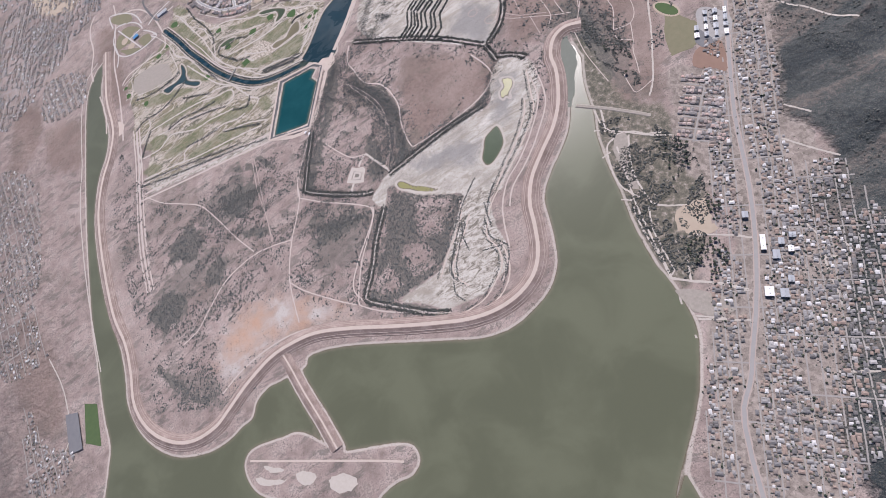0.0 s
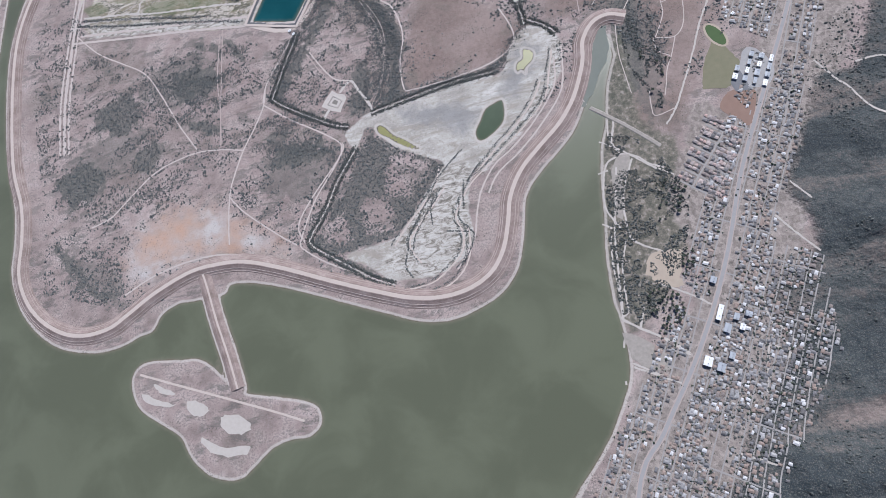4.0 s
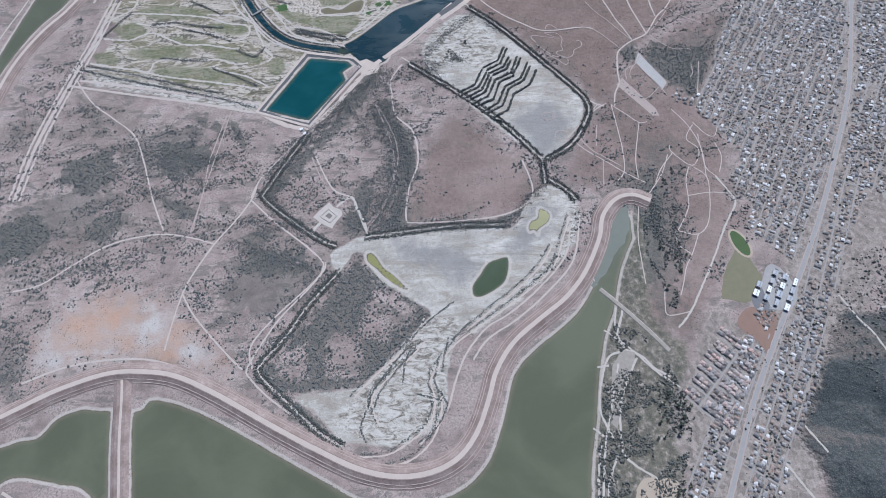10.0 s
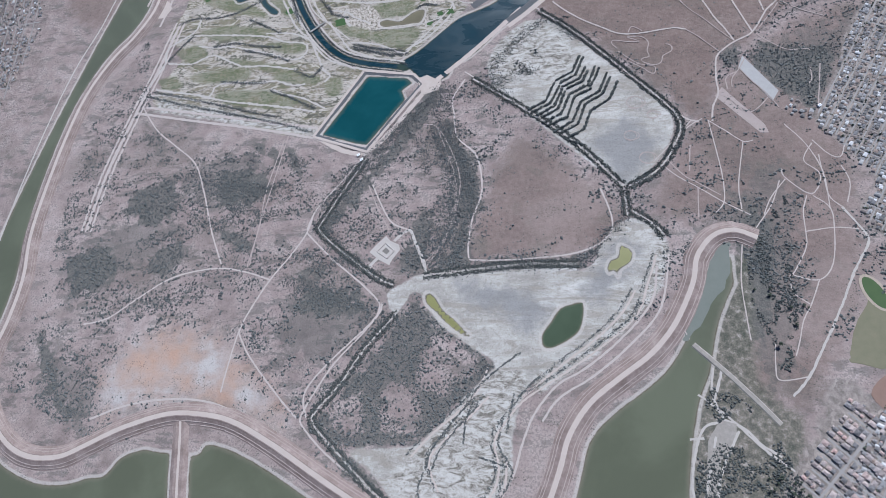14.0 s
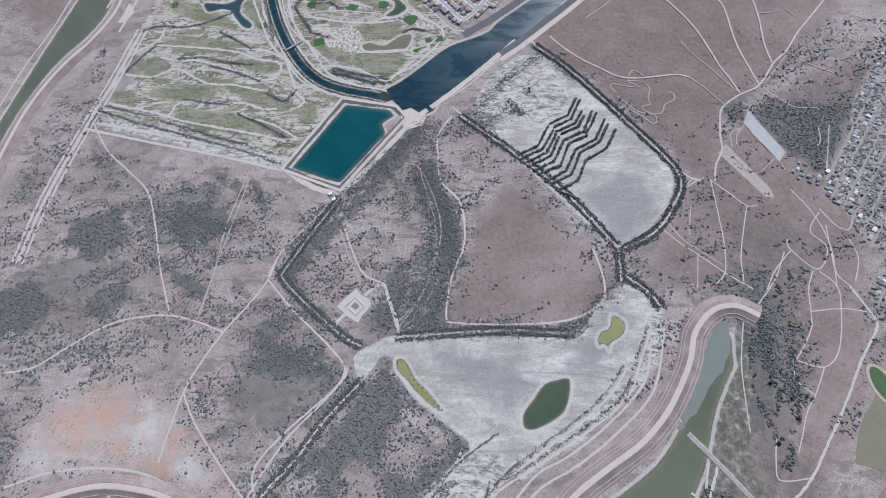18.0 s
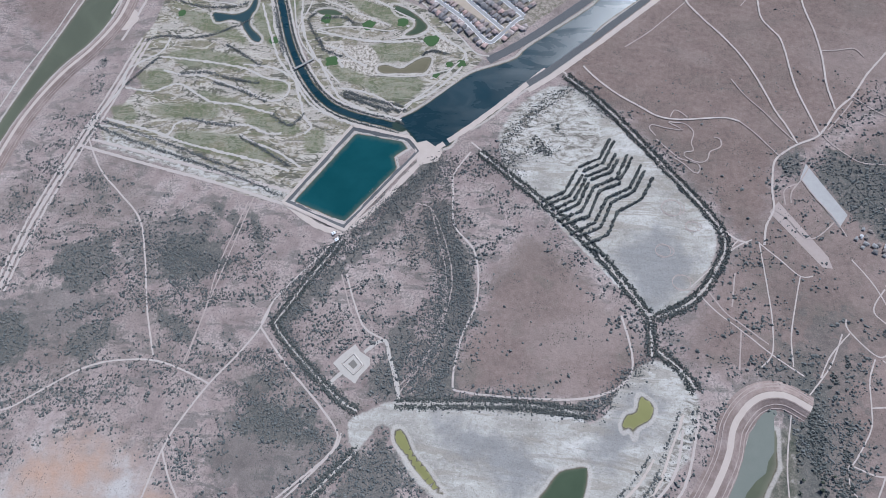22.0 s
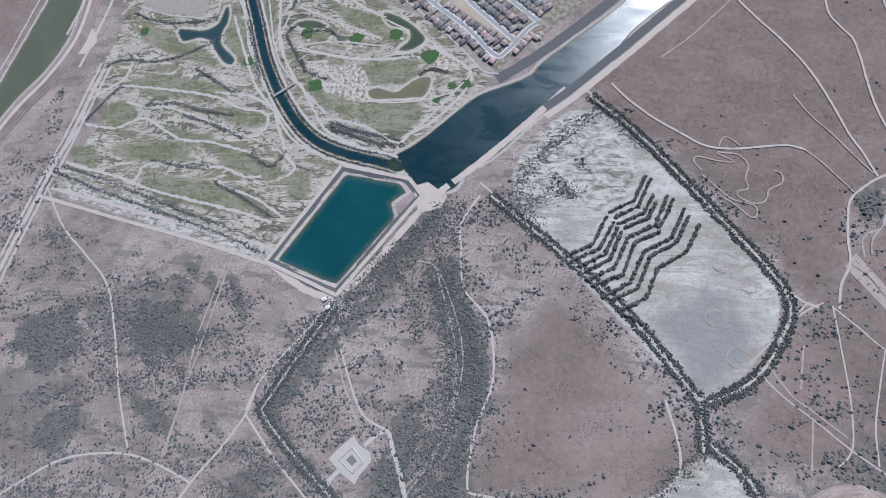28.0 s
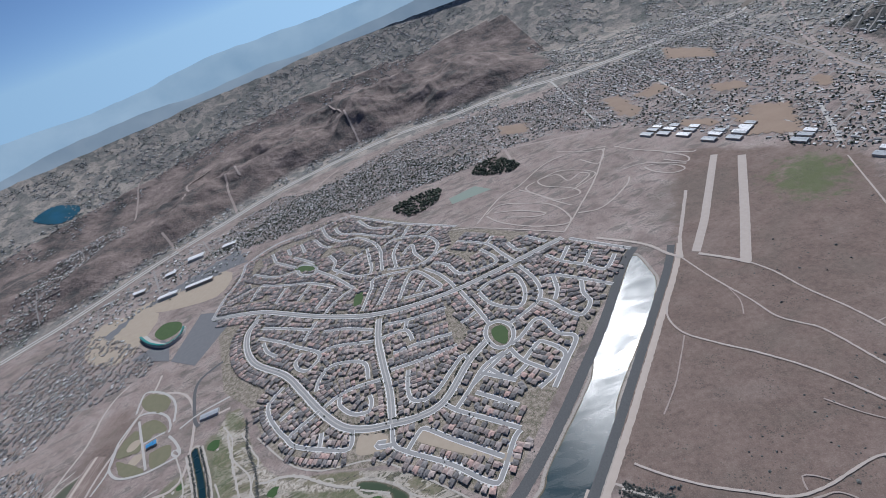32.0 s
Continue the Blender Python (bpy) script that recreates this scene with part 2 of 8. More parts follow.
FT_C = [(-1204, 1774), (-1021, 1930), (-760, 2183), (-462, 2095), (-390, 1808), (-473, 1734), (-694, 1691), (-978, 1663)]
FT_D = [(-1094, 1305), (-1118, 1442), (-1009, 1461), (-779, 1300), (-817, 1225), (-860, 1171)]
LEFT_TOWN = [(-1272, 669), (-1098, 572), (-1088, 288), (-1140, -16), (-1125, -194), (-1332, -101)]
LEFT_TOWN2 = [(-1200, 1595), (-973, 1642), (-612, 1276), (-760, 1178), (-1049, 986), (-1248, 975)]
SOCCER = [(-1002, -404), (-956, -428), (-963, -555), (-1017, -520)]
SOCCER_B = [(-1075, -403), (-1027, -418), (-1028, -531), (-1078, -524)]
BARE_R = [(696, -817), (738, -833), (727, -849), (718, -880), (713, -898), (672, -883), (656, -860), (660, -833)]
SAND_R2 = [(575, -964), (648, -1028), (634, -1057), (579, -1025), (572, -997)]
GROVE_A = [(651, -886), (687, -898), (709, -930), (693, -962), (640, -987), (646, -951), (637, -926)]
GROVE_B = [(745, -822), (761, -846), (736, -882), (721, -867)]
GROVE_C = [(730, -670), (794, -677), (798, -713), (741, -759), (714, -758), (717, -712)]
WHITES = [(712, -1053), (732, -1069), (769, -999), (765, -966), (793, -981), (817, -981), (797, -1003), (759, -1052), (775, -900)]
HANGARS = [(1112, 1403), (1147, 1362), (1175, 1301), (1195, 1211), (1239, 1162), (1272, 1180), (1312, 1017), (1349, 827)]
SHEDS = [(-657, 1999), (-1148, 2304), (-573, 1712), (-702, 1717), (-501, 1984), (-870, 1863), (-753, 1925)]
TOWN_B = [(884, -544), (961, -620), (847, -756), (772, -679)]
SCHOOL = [(1014, -415), (1037, -421), (1058, -469), (1037, -510), (991, -510), (973, -487), (994, -445)]
SCHOOL_YARD = [(959, -487), (986, -451), (995, -515), (962, -510)]
SPORT_FIELD = [(969, -366), (987, -421), (994, -445), (958, -490), (909, -487), (901, -469), (939, -397)]
LOT_R = [(958, -504), (1002, -521), (967, -593), (948, -577), (917, -538)]
STAD_FIELD = [(-676, 1458), (-661, 1500), (-624, 1495), (-578, 1457), (-572, 1409), (-603, 1392), (-637, 1402)]
STAND = [(-712, 1469), (-662, 1406), (-600, 1357), (-566, 1368), (-565, 1410)]
PARKING = [(-510, 1464), (-354, 1375), (-456, 1165), (-552, 1242)]
PARKING_B = [(-717, 1343), (-623, 1393), (-589, 1348), (-558, 1246)]
DIRTLOT = [(-944, 1495), (-963, 1707), (-708, 1605), (-757, 1361)]
DIRTLOT_B = [(-845, 1728), (-473, 1734), (-468, 1545), (-742, 1629)]
COMPLEX_ROOF = [(-502, 904), (-489, 905)]
CROSS = [(-362, 1127), (-424, 1072), (-398, 938), (-378, 901)]
CLUB = [(-387, 923), (-321, 925)]
SOLARB = [(424, 1550), (528, 1565), (569, 1487), (422, 1497)]
DARKWOOD = [(232, 1680), (397, 1684), (399, 1589), (298, 1528), (232, 1595)]
DARKWOOD2 = [(555, 1698), (657, 1755), (719, 1595), (662, 1564), (570, 1631)]
BLUELAKE = [(-1944, 3224), (-1845, 3331), (-1684, 3289), (-1706, 3162), (-1835, 3152)]
PARKGREEN = [(345, 807), (370, 808), (376, 782), (360, 748), (342, 771)]
TGREEN = [(40, 1181), (63, 1177), (50, 1118), (28, 1127)]
TGREEN2 = [(-168, 1518), (-92, 1473), (-103, 1441), (-156, 1477)]
VACANT = [(148, 619), (212, 568), (277, 501), (264, 493), (132, 599)]
VACANT2 = [(24, 675), (74, 643), (64, 615), (45, 616), (8, 633)]
RIGHTRED = [(870, -308), (980, -281), (1023, -308), (964, -359), (832, -538), (786, -538), (804, -457), (873, -397)]
HILLBANK = [(763, -334), (856, -359), (855, -397), (822, -457), (761, -434)]
CRUST_A = [(161, -644), (202, -598), (255, -545), (298, -507), (352, -512), (341, -554), (325, -596), (319, -655), (309, -708), (259, -741), (188, -748), (135, -727), (111, -689)]
CRUST_B = [(284, 225), (332, 312), (409, 338), (470, 274), (485, 206), (423, 156), (379, 169), (335, 176), (303, 172)]
CRUST_C = [(615, -229), (633, -255), (623, -317), (589, -376), (529, -434), (461, -489), (395, -533), (373, -543), (363, -517), (440, -478), (520, -411), (580, -353), (603, -292)]
SCRUBLET_A = [(338, 213), (355, 226), (374, 204), (392, 179), (382, 175), (352, 194)]
SCRUBLET_B = [(382, 251), (397, 256), (413, 233), (411, 222), (387, 237)]
FT_E = [(-1579, 2017), (-1550, 2240), (-1509, 2630), (-1299, 2764), (-1090, 2472), (-1264, 2370), (-1319, 1967), (-1380, 1814)]
FT_G = [(1666, 2335), (1940, 2010), (2020, 1425), (2281, 1656), (2277, 2632), (1867, 2546)]
VEG_STRIP = [(1178, 936), (1272, 935), (1273, 860), (1189, 794), (1122, 813), (1121, 874)]
RED_C = [(763, 752), (812, 298), (1332, 850), (1213, 1086), (1086, 1190), (817, 831)]
RIGHT_SHORE = [(638, -527), (687, -532), (755, -590), (785, -727), (710, -875), (602, -966), (577, -940), (579, -844), (602, -701)]
ISLE_P1 = [(-323, -949), (-293, -948), (-261, -969), (-257, -987), (-287, -992), (-320, -975)]
ISLE_P2 = [(-508, -858), (-471, -878), (-428, -900), (-466, -895), (-502, -877)]
ISLE_P3 = [(-397, -897), (-361, -910), (-349, -930), (-380, -935), (-400, -916)]
ISLE_P4 = [(-475, -843), (-429, -871), (-440, -876), (-473, -857)]
ISLE_P5 = [(-372, -981), (-319, -1014), (-266, -1020), (-273, -1036), (-329, -1029), (-368, -1001)]
TOWN_R = [(1500, 362), (1647, 364), (1517, -169), (1352, -280), (1291, -233), (1280, -148), (1338, -20), (1408, 144)]
TOWN_DIR = [(1047, 14), (1096, 91)]
TOWNB_DIR = [(835, -614), (878, -657)]
WETSALT = [(560, 31), (592, 39), (629, -9), (653, -12), (631, -46), (583, -107), (554, -104), (520, -54), (496, -18), (528, 1)]
WETSALT2 = [(216, -336), (270, -342), (365, -360), (400, -398), (353, -434), (318, -398), (247, -379)]
BRIDGE = [(-195, 375), (-156, 405)]
PUMPS = [(-21, -19), (-12, -32), (1021, -321), (1167, 10), (970, 41)]
SLOPEP = [(1262, -432), (1282, -486), (1293, -566), (1267, -599), (1215, -535), (1138, -519), (1038, -664), (979, -755), (1002, -796), (1011, -862), (995, -899), (871, -948), (860, -1000), (885, -1055), (841, -1105), (783, -1169), (738, -1213), (702, -1273), (638, -1320), (827, -1394), (1513, -618)]
TEALPAD = [(108, 192), (133, 201), (170, 177), (162, 153), (123, 141)]
FORT = [(61, -226), (72, -238), (91, -247), (94, -259), (78, -281), (73, -293), (51, -282), (27, -263), (38, -249)]
FORT_PATH = [(80, -239), (93, -225), (104, -217), (115, -216), (126, -242), (137, -263), (147, -289), (152, -310)]
FORT_TAIL = [(46, -278), (33, -291), (26, -310)]
BALL_A = [(-587, 908), (-595, 938), (-588, 967), (-566, 984), (-549, 959), (-527, 905), (-553, 902)]
BALL_B = [(-556, 997), (-522, 997), (-481, 958), (-472, 931), (-503, 941), (-514, 919), (-541, 955)]
BALL_C = [(-494, 873), (-484, 883), (-447, 881), (-433, 848), (-448, 826), (-474, 827)]
BALL_GRASS = [(-584, 899), (-541, 871), (-518, 855), (-491, 828), (-516, 825), (-547, 840), (-572, 871)]
PARKLAWN = [(-587, 1082), (-583, 1117), (-533, 1093), (-495, 1052), (-499, 1015), (-544, 1034)]
INFIELD = [(-553, 930), (-530, 877), (-515, 971)]
LEFTRED = [(-1141, 980), (-1024, 919), (-1048, 725), (-1160, 645), (-1201, 694)]
LEFTRED2 = [(-1007, 764), (-830, 685), (-853, 485), (-1002, 563)]
LEFTRED3 = [(-1240, -13), (-1137, -36), (-1074, -369), (-1135, -440), (-1230, -312)]
LEFT_TOWN3 = [(-967, 1029), (-782, 938), (-804, 770), (-1005, 821)]
LEFT_TOWN4 = [(-1230, -312), (-1190, -343), (-1150, -458), (-1062, -529), (-1120, -607), (-1221, -567)]
GOLF_D = [(-575, 719), (-414, 733), (-359, 587), (-214, 406), (-165, 326), (-43, 256), (-83, 209), (-584, 364), (-595, 519)]
PAD = [(834, 154), (848, 187), (874, 138), (902, 86), (885, 60), (863, 104)]
TOWN_U = [(1290, 510), (1378, 619), (1475, 770), (1681, 748), (1568, 483), (1457, 259), (1383, 242), (1281, 275), (1252, 378)]
TOWN_R2 = [(1737, 742), (1578, 373), (1447, 39), (1452, -40), (1588, 132), (1703, 414), (1793, 736)]
OVALST = [(1335, 506), (1274, 429), (1250, 327), (1284, 285), (1338, 294), (1414, 415), (1501, 577)]
WHITES2 = [(1251, 632), (1279, 593), (1241, 671)]
DENSE_F = [(704, -229), (781, -148), (848, -87), (875, -161), (833, -207), (783, -251), (717, -273)]
DENSE_G = [(866, 175), (963, 234), (1056, 262), (1117, 309), (1112, 244), (1014, 97), (969, 55), (933, 99)]
RED_D = [(763, 767), (875, 675), (972, 495), (693, 251), (411, 380), (565, 565)]
RIGHT_SHORE2 = [(652, -484), (725, -331), (774, -290), (751, -516), (802, -577), (786, -662), (723, -764), (581, -755), (632, -620)]
COMMLOT = [(-941, 1604), (-719, 1771), (-443, 1906), (-385, 1746), (-473, 1734), (-807, 1686), (-877, 1531)]
POND_G1 = [(-454, 543), (-433, 546), (-390, 541), (-361, 558), (-353, 601), (-340, 590), (-337, 554), (-342, 539), (-339, 505), (-300, 467), (-302, 451), (-323, 456), (-354, 490), (-368, 511), (-396, 519), (-420, 512), (-436, 515)]
POND_G2 = [(1, 574), (47, 557), (93, 515), (95, 497), (73, 480), (43, 478), (50, 490), (64, 504), (59, 527), (19, 541)]
POND_G3 = [(-3, 390), (16, 395), (52, 386), (67, 397), (93, 417), (118, 415), (109, 376), (86, 372), (50, 370), (14, 369), (-2, 377)]
POND_G4 = [(-184, 552), (-153, 560), (-116, 548), (-116, 536), (-152, 537), (-173, 540)]
BAREGOLF = [(-561, 627), (-560, 690), (-499, 704), (-409, 662), (-397, 624), (-401, 574), (-468, 586), (-543, 600)]
RIVERPAD = [(-705, 504), (-710, 558), (-671, 553), (-645, 522), (-661, 485), (-690, 491)]
LEFTRED4 = [(-680, 786), (-680, 1070), (-584, 1039), (-590, 810), (-603, 623), (-655, 632)]
SPIT = [(651, -456), (688, -494), (716, -524), (744, -557), (770, -589)]
SAND_R = [(675, -584), (700, -590), (696, -616), (666, -648), (659, -696), (642, -732), (631, -720), (642, -661), (651, -617)]
INLET_GREEN = [(718, -279), (745, -268), (734, -320), (697, -381), (655, -433), (636, -448), (655, -404), (689, -335)]
WOOD_R = [(797, -239), (844, -181), (879, -147), (863, -232), (844, -297), (842, -344), (837, -404), (807, -496), (786, -503), (782, -447), (768, -411), (764, -351), (773, -296)]
RIGHTFIELD = [(895, -228), (930, -215), (962, -223), (974, -297), (890, -411), (812, -525), (801, -486), (861, -354), (885, -290)]
INLET_SCRUB = [(756, -272), (761, -374), (746, -462), (716, -483), (678, -469), (660, -448), (702, -396)]
TRACK = [(960, -337), (979, -387)]
SHACKS = [(903, 62), (925, 76), (965, 10), (949, -14), (910, 23)]
FALLOW_R = [(792, 105), (859, 4), (863, -17), (847, -16), (774, 83)]
DENSE_H = [(812, -96), (799, -191), (775, -190), (800, -102)]
POND_B3 = [(513, -307), (522, -290), (536, -284), (540, -261), (549, -260), (565, -273), (561, -296), (539, -311), (534, -328), (528, -313), (518, -319)]
WETSALT3 = [(510, -297), (533, -258), (548, -252), (572, -269), (563, -308), (535, -335), (511, -350), (482, -376), (467, -356), (489, -320)]
DENSE_R = [(631, -134), (857, 190), (1117, 309), (1015, 13), (997, -138), (945, -295), (798, -507), (721, -526), (798, -229), (675, -206)]
DONUT = [(607, 80), (641, 45), (617, -63), (589, -6)]
FT_H = [(-548, 2114), (-428, 1893), (-308, 1951), (-22, 1852), (8, 2019), (-103, 2179), (-290, 2346), (-487, 2252)]
TRAIL_LINES = []
TRAIL_LINES.append([(-640, 170), (-576, 91), (-509, 38), (-440, -19), (-398, -101), (-356, -202), (-314, -284)])
TRAIL_LINES.append([(-619, -419), (-563, -406), (-506, -365), (-426, -313), (-323, -293), (-248, -304), (-191, -322)])
TRAIL_LINES.append([(-112, -170), (-122, -213), (-152, -266), (-191, -322), (-226, -390), (-242, -437), (-252, -502), (-257, -558)])
TRAIL_LINES.append([(-242, -437), (-206, -489), (-128, -568), (-89, -602)])
TRAIL_LINES.append([(-122, -213), (-58, -274), (7, -326), (51, -366), (59, -386), (43, -417), (-38, -498), (-79, -556), (-69, -601)])
TRAIL_LINES.append([(227, 179), (199, 127), (202, 84), (212, 15), (256, -37), (268, -125), (247, -196), (240, -274), (262, -286), (356, -285), (459, -274), (521, -242), (533, -198), (516, -131)])
TRAIL_LINES.append([(226, 202), (376, 78), (467, -15), (564, -127)])
TRAIL_LINES.append([(396, 393), (478, 316), (591, 176), (692, 45), (732, 19)])
TRAIL_LINES.append([(-4, -14), (-44, -74), (-104, -152), (-123, -207)])
TRAIL_LINES.append([(20, -99), (67, -190), (115, -217), (131, -256), (152, -310)])
TRAIL_LINES.append([(798, -231), (836, -181), (860, -129)])
TRAIL_LINES.append([(902, -165), (888, -199), (883, -241), (877, -273), (847, -321), (838, -328)])
TRAIL_LINES.append([(913, -166), (936, -192), (934, -234), (915, -306), (885, -337), (845, -328)])
TRAIL_LINES.append([(885, -337), (862, -382), (843, -411), (829, -447), (817, -475)])
TRAIL_LINES.append([(883, -241), (934, -234), (975, -238)])
TRAIL_LINES.append([(838, -328), (836, -359), (850, -374), (859, -382)])
TRAIL_LINES.append([(788, -454), (780, -496), (783, -517), (830, -510)])
TRAIL_LINES.append([(769, -256), (753, -336), (750, -396), (749, -448)])
TRAIL_LINES.append([(624, -396), (652, -459)])
TRAIL_LINES.append([(749, 23), (781, -7), (810, -35), (830, -33)])
TRAIL_LINES.append([(751, 23), (755, -54), (757, -114), (751, -171), (732, -195)])
TRAIL_LINES.append([(810, -35), (797, -82), (783, -140), (780, -190)])
TRAIL_LINES.append([(647, -84), (672, -111), (707, -138), (751, -174), (794, -203)])
TRAIL_LINES.append([(895, 2), (924, -46), (942, -113), (936, -194)])
TRAIL_LINES.append([(937, -47), (913, -86), (936, -119), (911, -162), (871, -123), (870, -104)])
TRAIL_LINES.append([(943, -74), (941, -119), (941, -169), (961, -194)])
TRAIL_LINES.append([(939, -40), (961, -74), (981, -82), (994, -56)])
TRAIL_LINES.append([(977, -101), (984, -139), (969, -182)])
TRAIL_LINES.append([(871, -127), (837, -167), (818, -203)])
TRAIL_LINES.append([(740, 27), (703, 3), (656, -57), (629, -97)])
TRAIL_LINES.append([(717, 24), (670, -30), (632, -70)])
FAINT_LINES = []
FAINT_LINES.append([(-206, 47), (-226, -97), (-251, -293)])
FAINT_LINES.append([(136, 56), (168, 42), (210, -51), (220, -113), (208, -185), (184, -243), (150, -288)])
FAINT_LINES.append([(828, 144), (805, 130), (803, 100)])
FAINT_LINES.append([(976, 144), (973, 114), (964, 100)])
FAINT_LINES.append([(997, 150), (982, 91), (967, 34)])
FAINT_LINES.append([(707, -138), (698, -204)])
FAINT_LINES.append([(706, -38), (696, -99)])
FAINT_LINES.append([(-215, 38), (-227, -33), (-238, -102), (-239, -177), (-243, -239), (-246, -287)])
FAINT_LINES.append([(654, -65), (683, -108), (709, -128), (747, -157)])
FAINT_LINES.append([(163, 47), (180, 0), (204, -70), (212, -130), (207, -180), (193, -231), (172, -268), (150, -301)])
FAINT_LINES.append([(11, -100), (32, -148), (51, -185), (67, -212)])
DITCH_LINES = []
DITCH_LINES.append([(-2, -30), (-84, -179), (-84, -218), (39, -314), (85, -336)])
DITCH_LINES.append([(564, -129), (564, -197)])
DITCH_LINES.append([(246, 179), (388, 64), (478, -21), (559, -124)])
DITCH_LINES.append([(409, 376), (489, 300), (602, 162), (691, 39), (678, -31), (635, -93), (574, -129)])
DITCH_LINES.append([(575, -186), (613, -217), (630, -243)])
DITCH_LINES.append([(148, -317), (253, -305), (356, -296), (458, -297)])
BANKROAD_LINES = []
BANKROAD_LINES.append([(-599, 458), (-627, 278), (-653, 149), (-683, -37), (-689, -194)])
BANKROAD_LINES.append([(-653, 149), (-465, 109), (-278, 71), (-134, 35), (2, 3)])
BANKROAD_LINES.append([(-628, 166), (-423, 124), (-267, 93), (-132, 65)])
BANKROAD_LINES.append([(-664, 450), (-650, 545), (-635, 687), (-625, 851), (-593, 979), (-565, 1114), (-562, 1187)])
BANKROAD_LINES.append([(-729, 538), (-714, 635), (-727, 770), (-739, 888), (-708, 1003), (-708, 1101), (-695, 1164), (-667, 1205)])
BANKROAD_LINES.append([(-613, 711), (-570, 740), (-477, 742), (-386, 751), (-389, 895), (-425, 1007), (-480, 1070), (-577, 1112)])
BANKROAD_LINES.append([(-392, 912), (-302, 920)])
TOE_LINES = []
TOE_LINES.append([(-537, -616), (-459, -587), (-365, -573), (-267, -579), (-177, -615), (-89, -660), (16, -706), (116, -755)])
TOE_LINES.append([(607, -305), (589, -376), (528, -445), (460, -500), (406, -532), (362, -585), (340, -635), (319, -693), (269, -750)])
TOE_LINES.append([(632, -280), (604, -388), (538, -461), (470, -516), (410, -553), (377, -595)])
ZIG_LINES = []
ZIG_LINES.append([(439, 156), (479, 178), (498, 224)])
ZIG_LINES.append([(449, 148), (485, 168), (506, 217)])
ZIG_LINES.append([(456, 137), (494, 158), (510, 191)])
ZIG_LINES.append([(462, 130), (500, 149), (513, 177)])
ZIG_LINES.append([(373, 78), (415, 101), (435, 149)])
ZIG_LINES.append([(379, 69), (424, 93), (447, 139)])
ZIG_LINES.append([(393, 62), (433, 84), (453, 130)])
ZIG_LINES.append([(401, 53), (441, 77), (459, 124)])
ZIG_LINES.append([(405, 40), (448, 64), (470, 116), (511, 137), (531, 189)])
ZIG_LINES.append([(416, 32), (460, 53), (479, 107), (517, 126)])
ZIG_LINES.append([(514, 133), (525, 148), (539, 183)])
ZIG_LINES.append([(429, 14), (471, 41), (493, 93), (534, 117), (555, 165)])
ZIG_LINES.append([(443, 11), (482, 32), (502, 85)])
ZIG_LINES.append([(504, 86), (542, 110), (562, 156)])
ZIG_LINES.append([(453, -6), (494, 18), (513, 67), (555, 94), (577, 142)])
ZIG_LINES.append([(454, -7), (488, -23)])
SHORE_LINES = []
SHORE_LINES.append([(664, -611), (641, -682), (619, -749), (604, -817), (589, -894), (580, -937)])
SHORE_LINES.append([(702, -601), (660, -677), (646, -750), (652, -784), (701, -819)])
SHORE_LINES.append([(637, -775), (614, -822), (600, -886), (595, -924), (576, -934)])
SHORE_LINES.append([(580, -937), (607, -963), (640, -987), (685, -1034)])
SHORE_LINES.append([(628, -921), (607, -963)])
SHORE_LINES.append([(672, -883), (724, -918), (761, -951)])
SHORE_LINES.append([(574, -966), (559, -1009), (547, -1064)])
SHORE_LINES.append([(572, -1034), (614, -1060), (651, -1083)])
SHORE_LINES.append([(-701, 925), (-778, 859), (-830, 685), (-863, 471), (-901, 301), (-923, 54), (-928, -172), (-924, -375), (-914, -557)])
SHORE_LINES.append([(-1112, -193), (-1073, -318), (-1068, -469), (-1120, -539)])
SHORE_LINES.append([(1140, -485), (1166, -541), (1180, -562), (1202, -617), (1222, -659)])
SHORE_LINES.append([(1217, -513), (1275, -515), (1286, -548)])
SHORE_LINES.append([(992, -736), (1011, -767), (1020, -782)])
SHORE_LINES.append([(939, -799), (968, -851), (995, -892)])
SHORE_LINES.append([(678, -497), (670, -553), (707, -597), (740, -632), (776, -660)])
SHORE_LINES.append([(670, -553), (690, -505), (685, -491)])
SHORE_LINES.append([(853, -960), (856, -1006), (870, -1020), (885, -1055)])
SHORE_LINES.append([(835, -1049), (866, -1065), (859, -1081)])
SHORE_LINES.append([(714, -1230), (767, -1258)])
SHORE_LINES.append([(857, -1013), (831, -1054), (818, -1087), (799, -1135)])
SHORE_LINES.append([(579, -939), (608, -962), (648, -992), (686, -1031)])
SHORE_LINES.append([(608, -760), (594, -818), (590, -871), (579, -939)])
SHORE_LINES.append([(572, -1026), (599, -1046), (628, -1069)])
SHORE_LINES.append([(957, -192), (982, -243), (983, -267), (951, -314), (908, -389), (867, -454), (830, -510), (798, -543)])
SHORE_LINES.append([(655, -483), (639, -532), (665, -558), (681, -584), (647, -598), (624, -649), (615, -697), (624, -727), (633, -749)])
SHORE_LINES.append([(580, -612), (606, -618), (645, -614)])
SHORE_LINES.append([(563, -711), (593, -727), (615, -744)])
SHORE_LINES.append([(681, -584), (712, -597), (733, -621), (761, -639)])
SHORE_LINES.append([(596, -586), (595, -649), (579, -686)])
FAIRWAY_LINES = []
FAIRWAY_LINES.append([(-432, 193), (-365, 200), (-235, 182), (-188, 152), (-237, 129), (-337, 145), (-416, 167)])
FAIRWAY_LINES.append([(-521, 261), (-414, 276), (-350, 265), (-357, 233), (-475, 230)])
FAIRWAY_LINES.append([(-408, 310), (-269, 273), (-221, 263), (-263, 247), (-386, 282)])
FAIRWAY_LINES.append([(-315, 352), (-211, 341), (-210, 306), (-278, 316)])
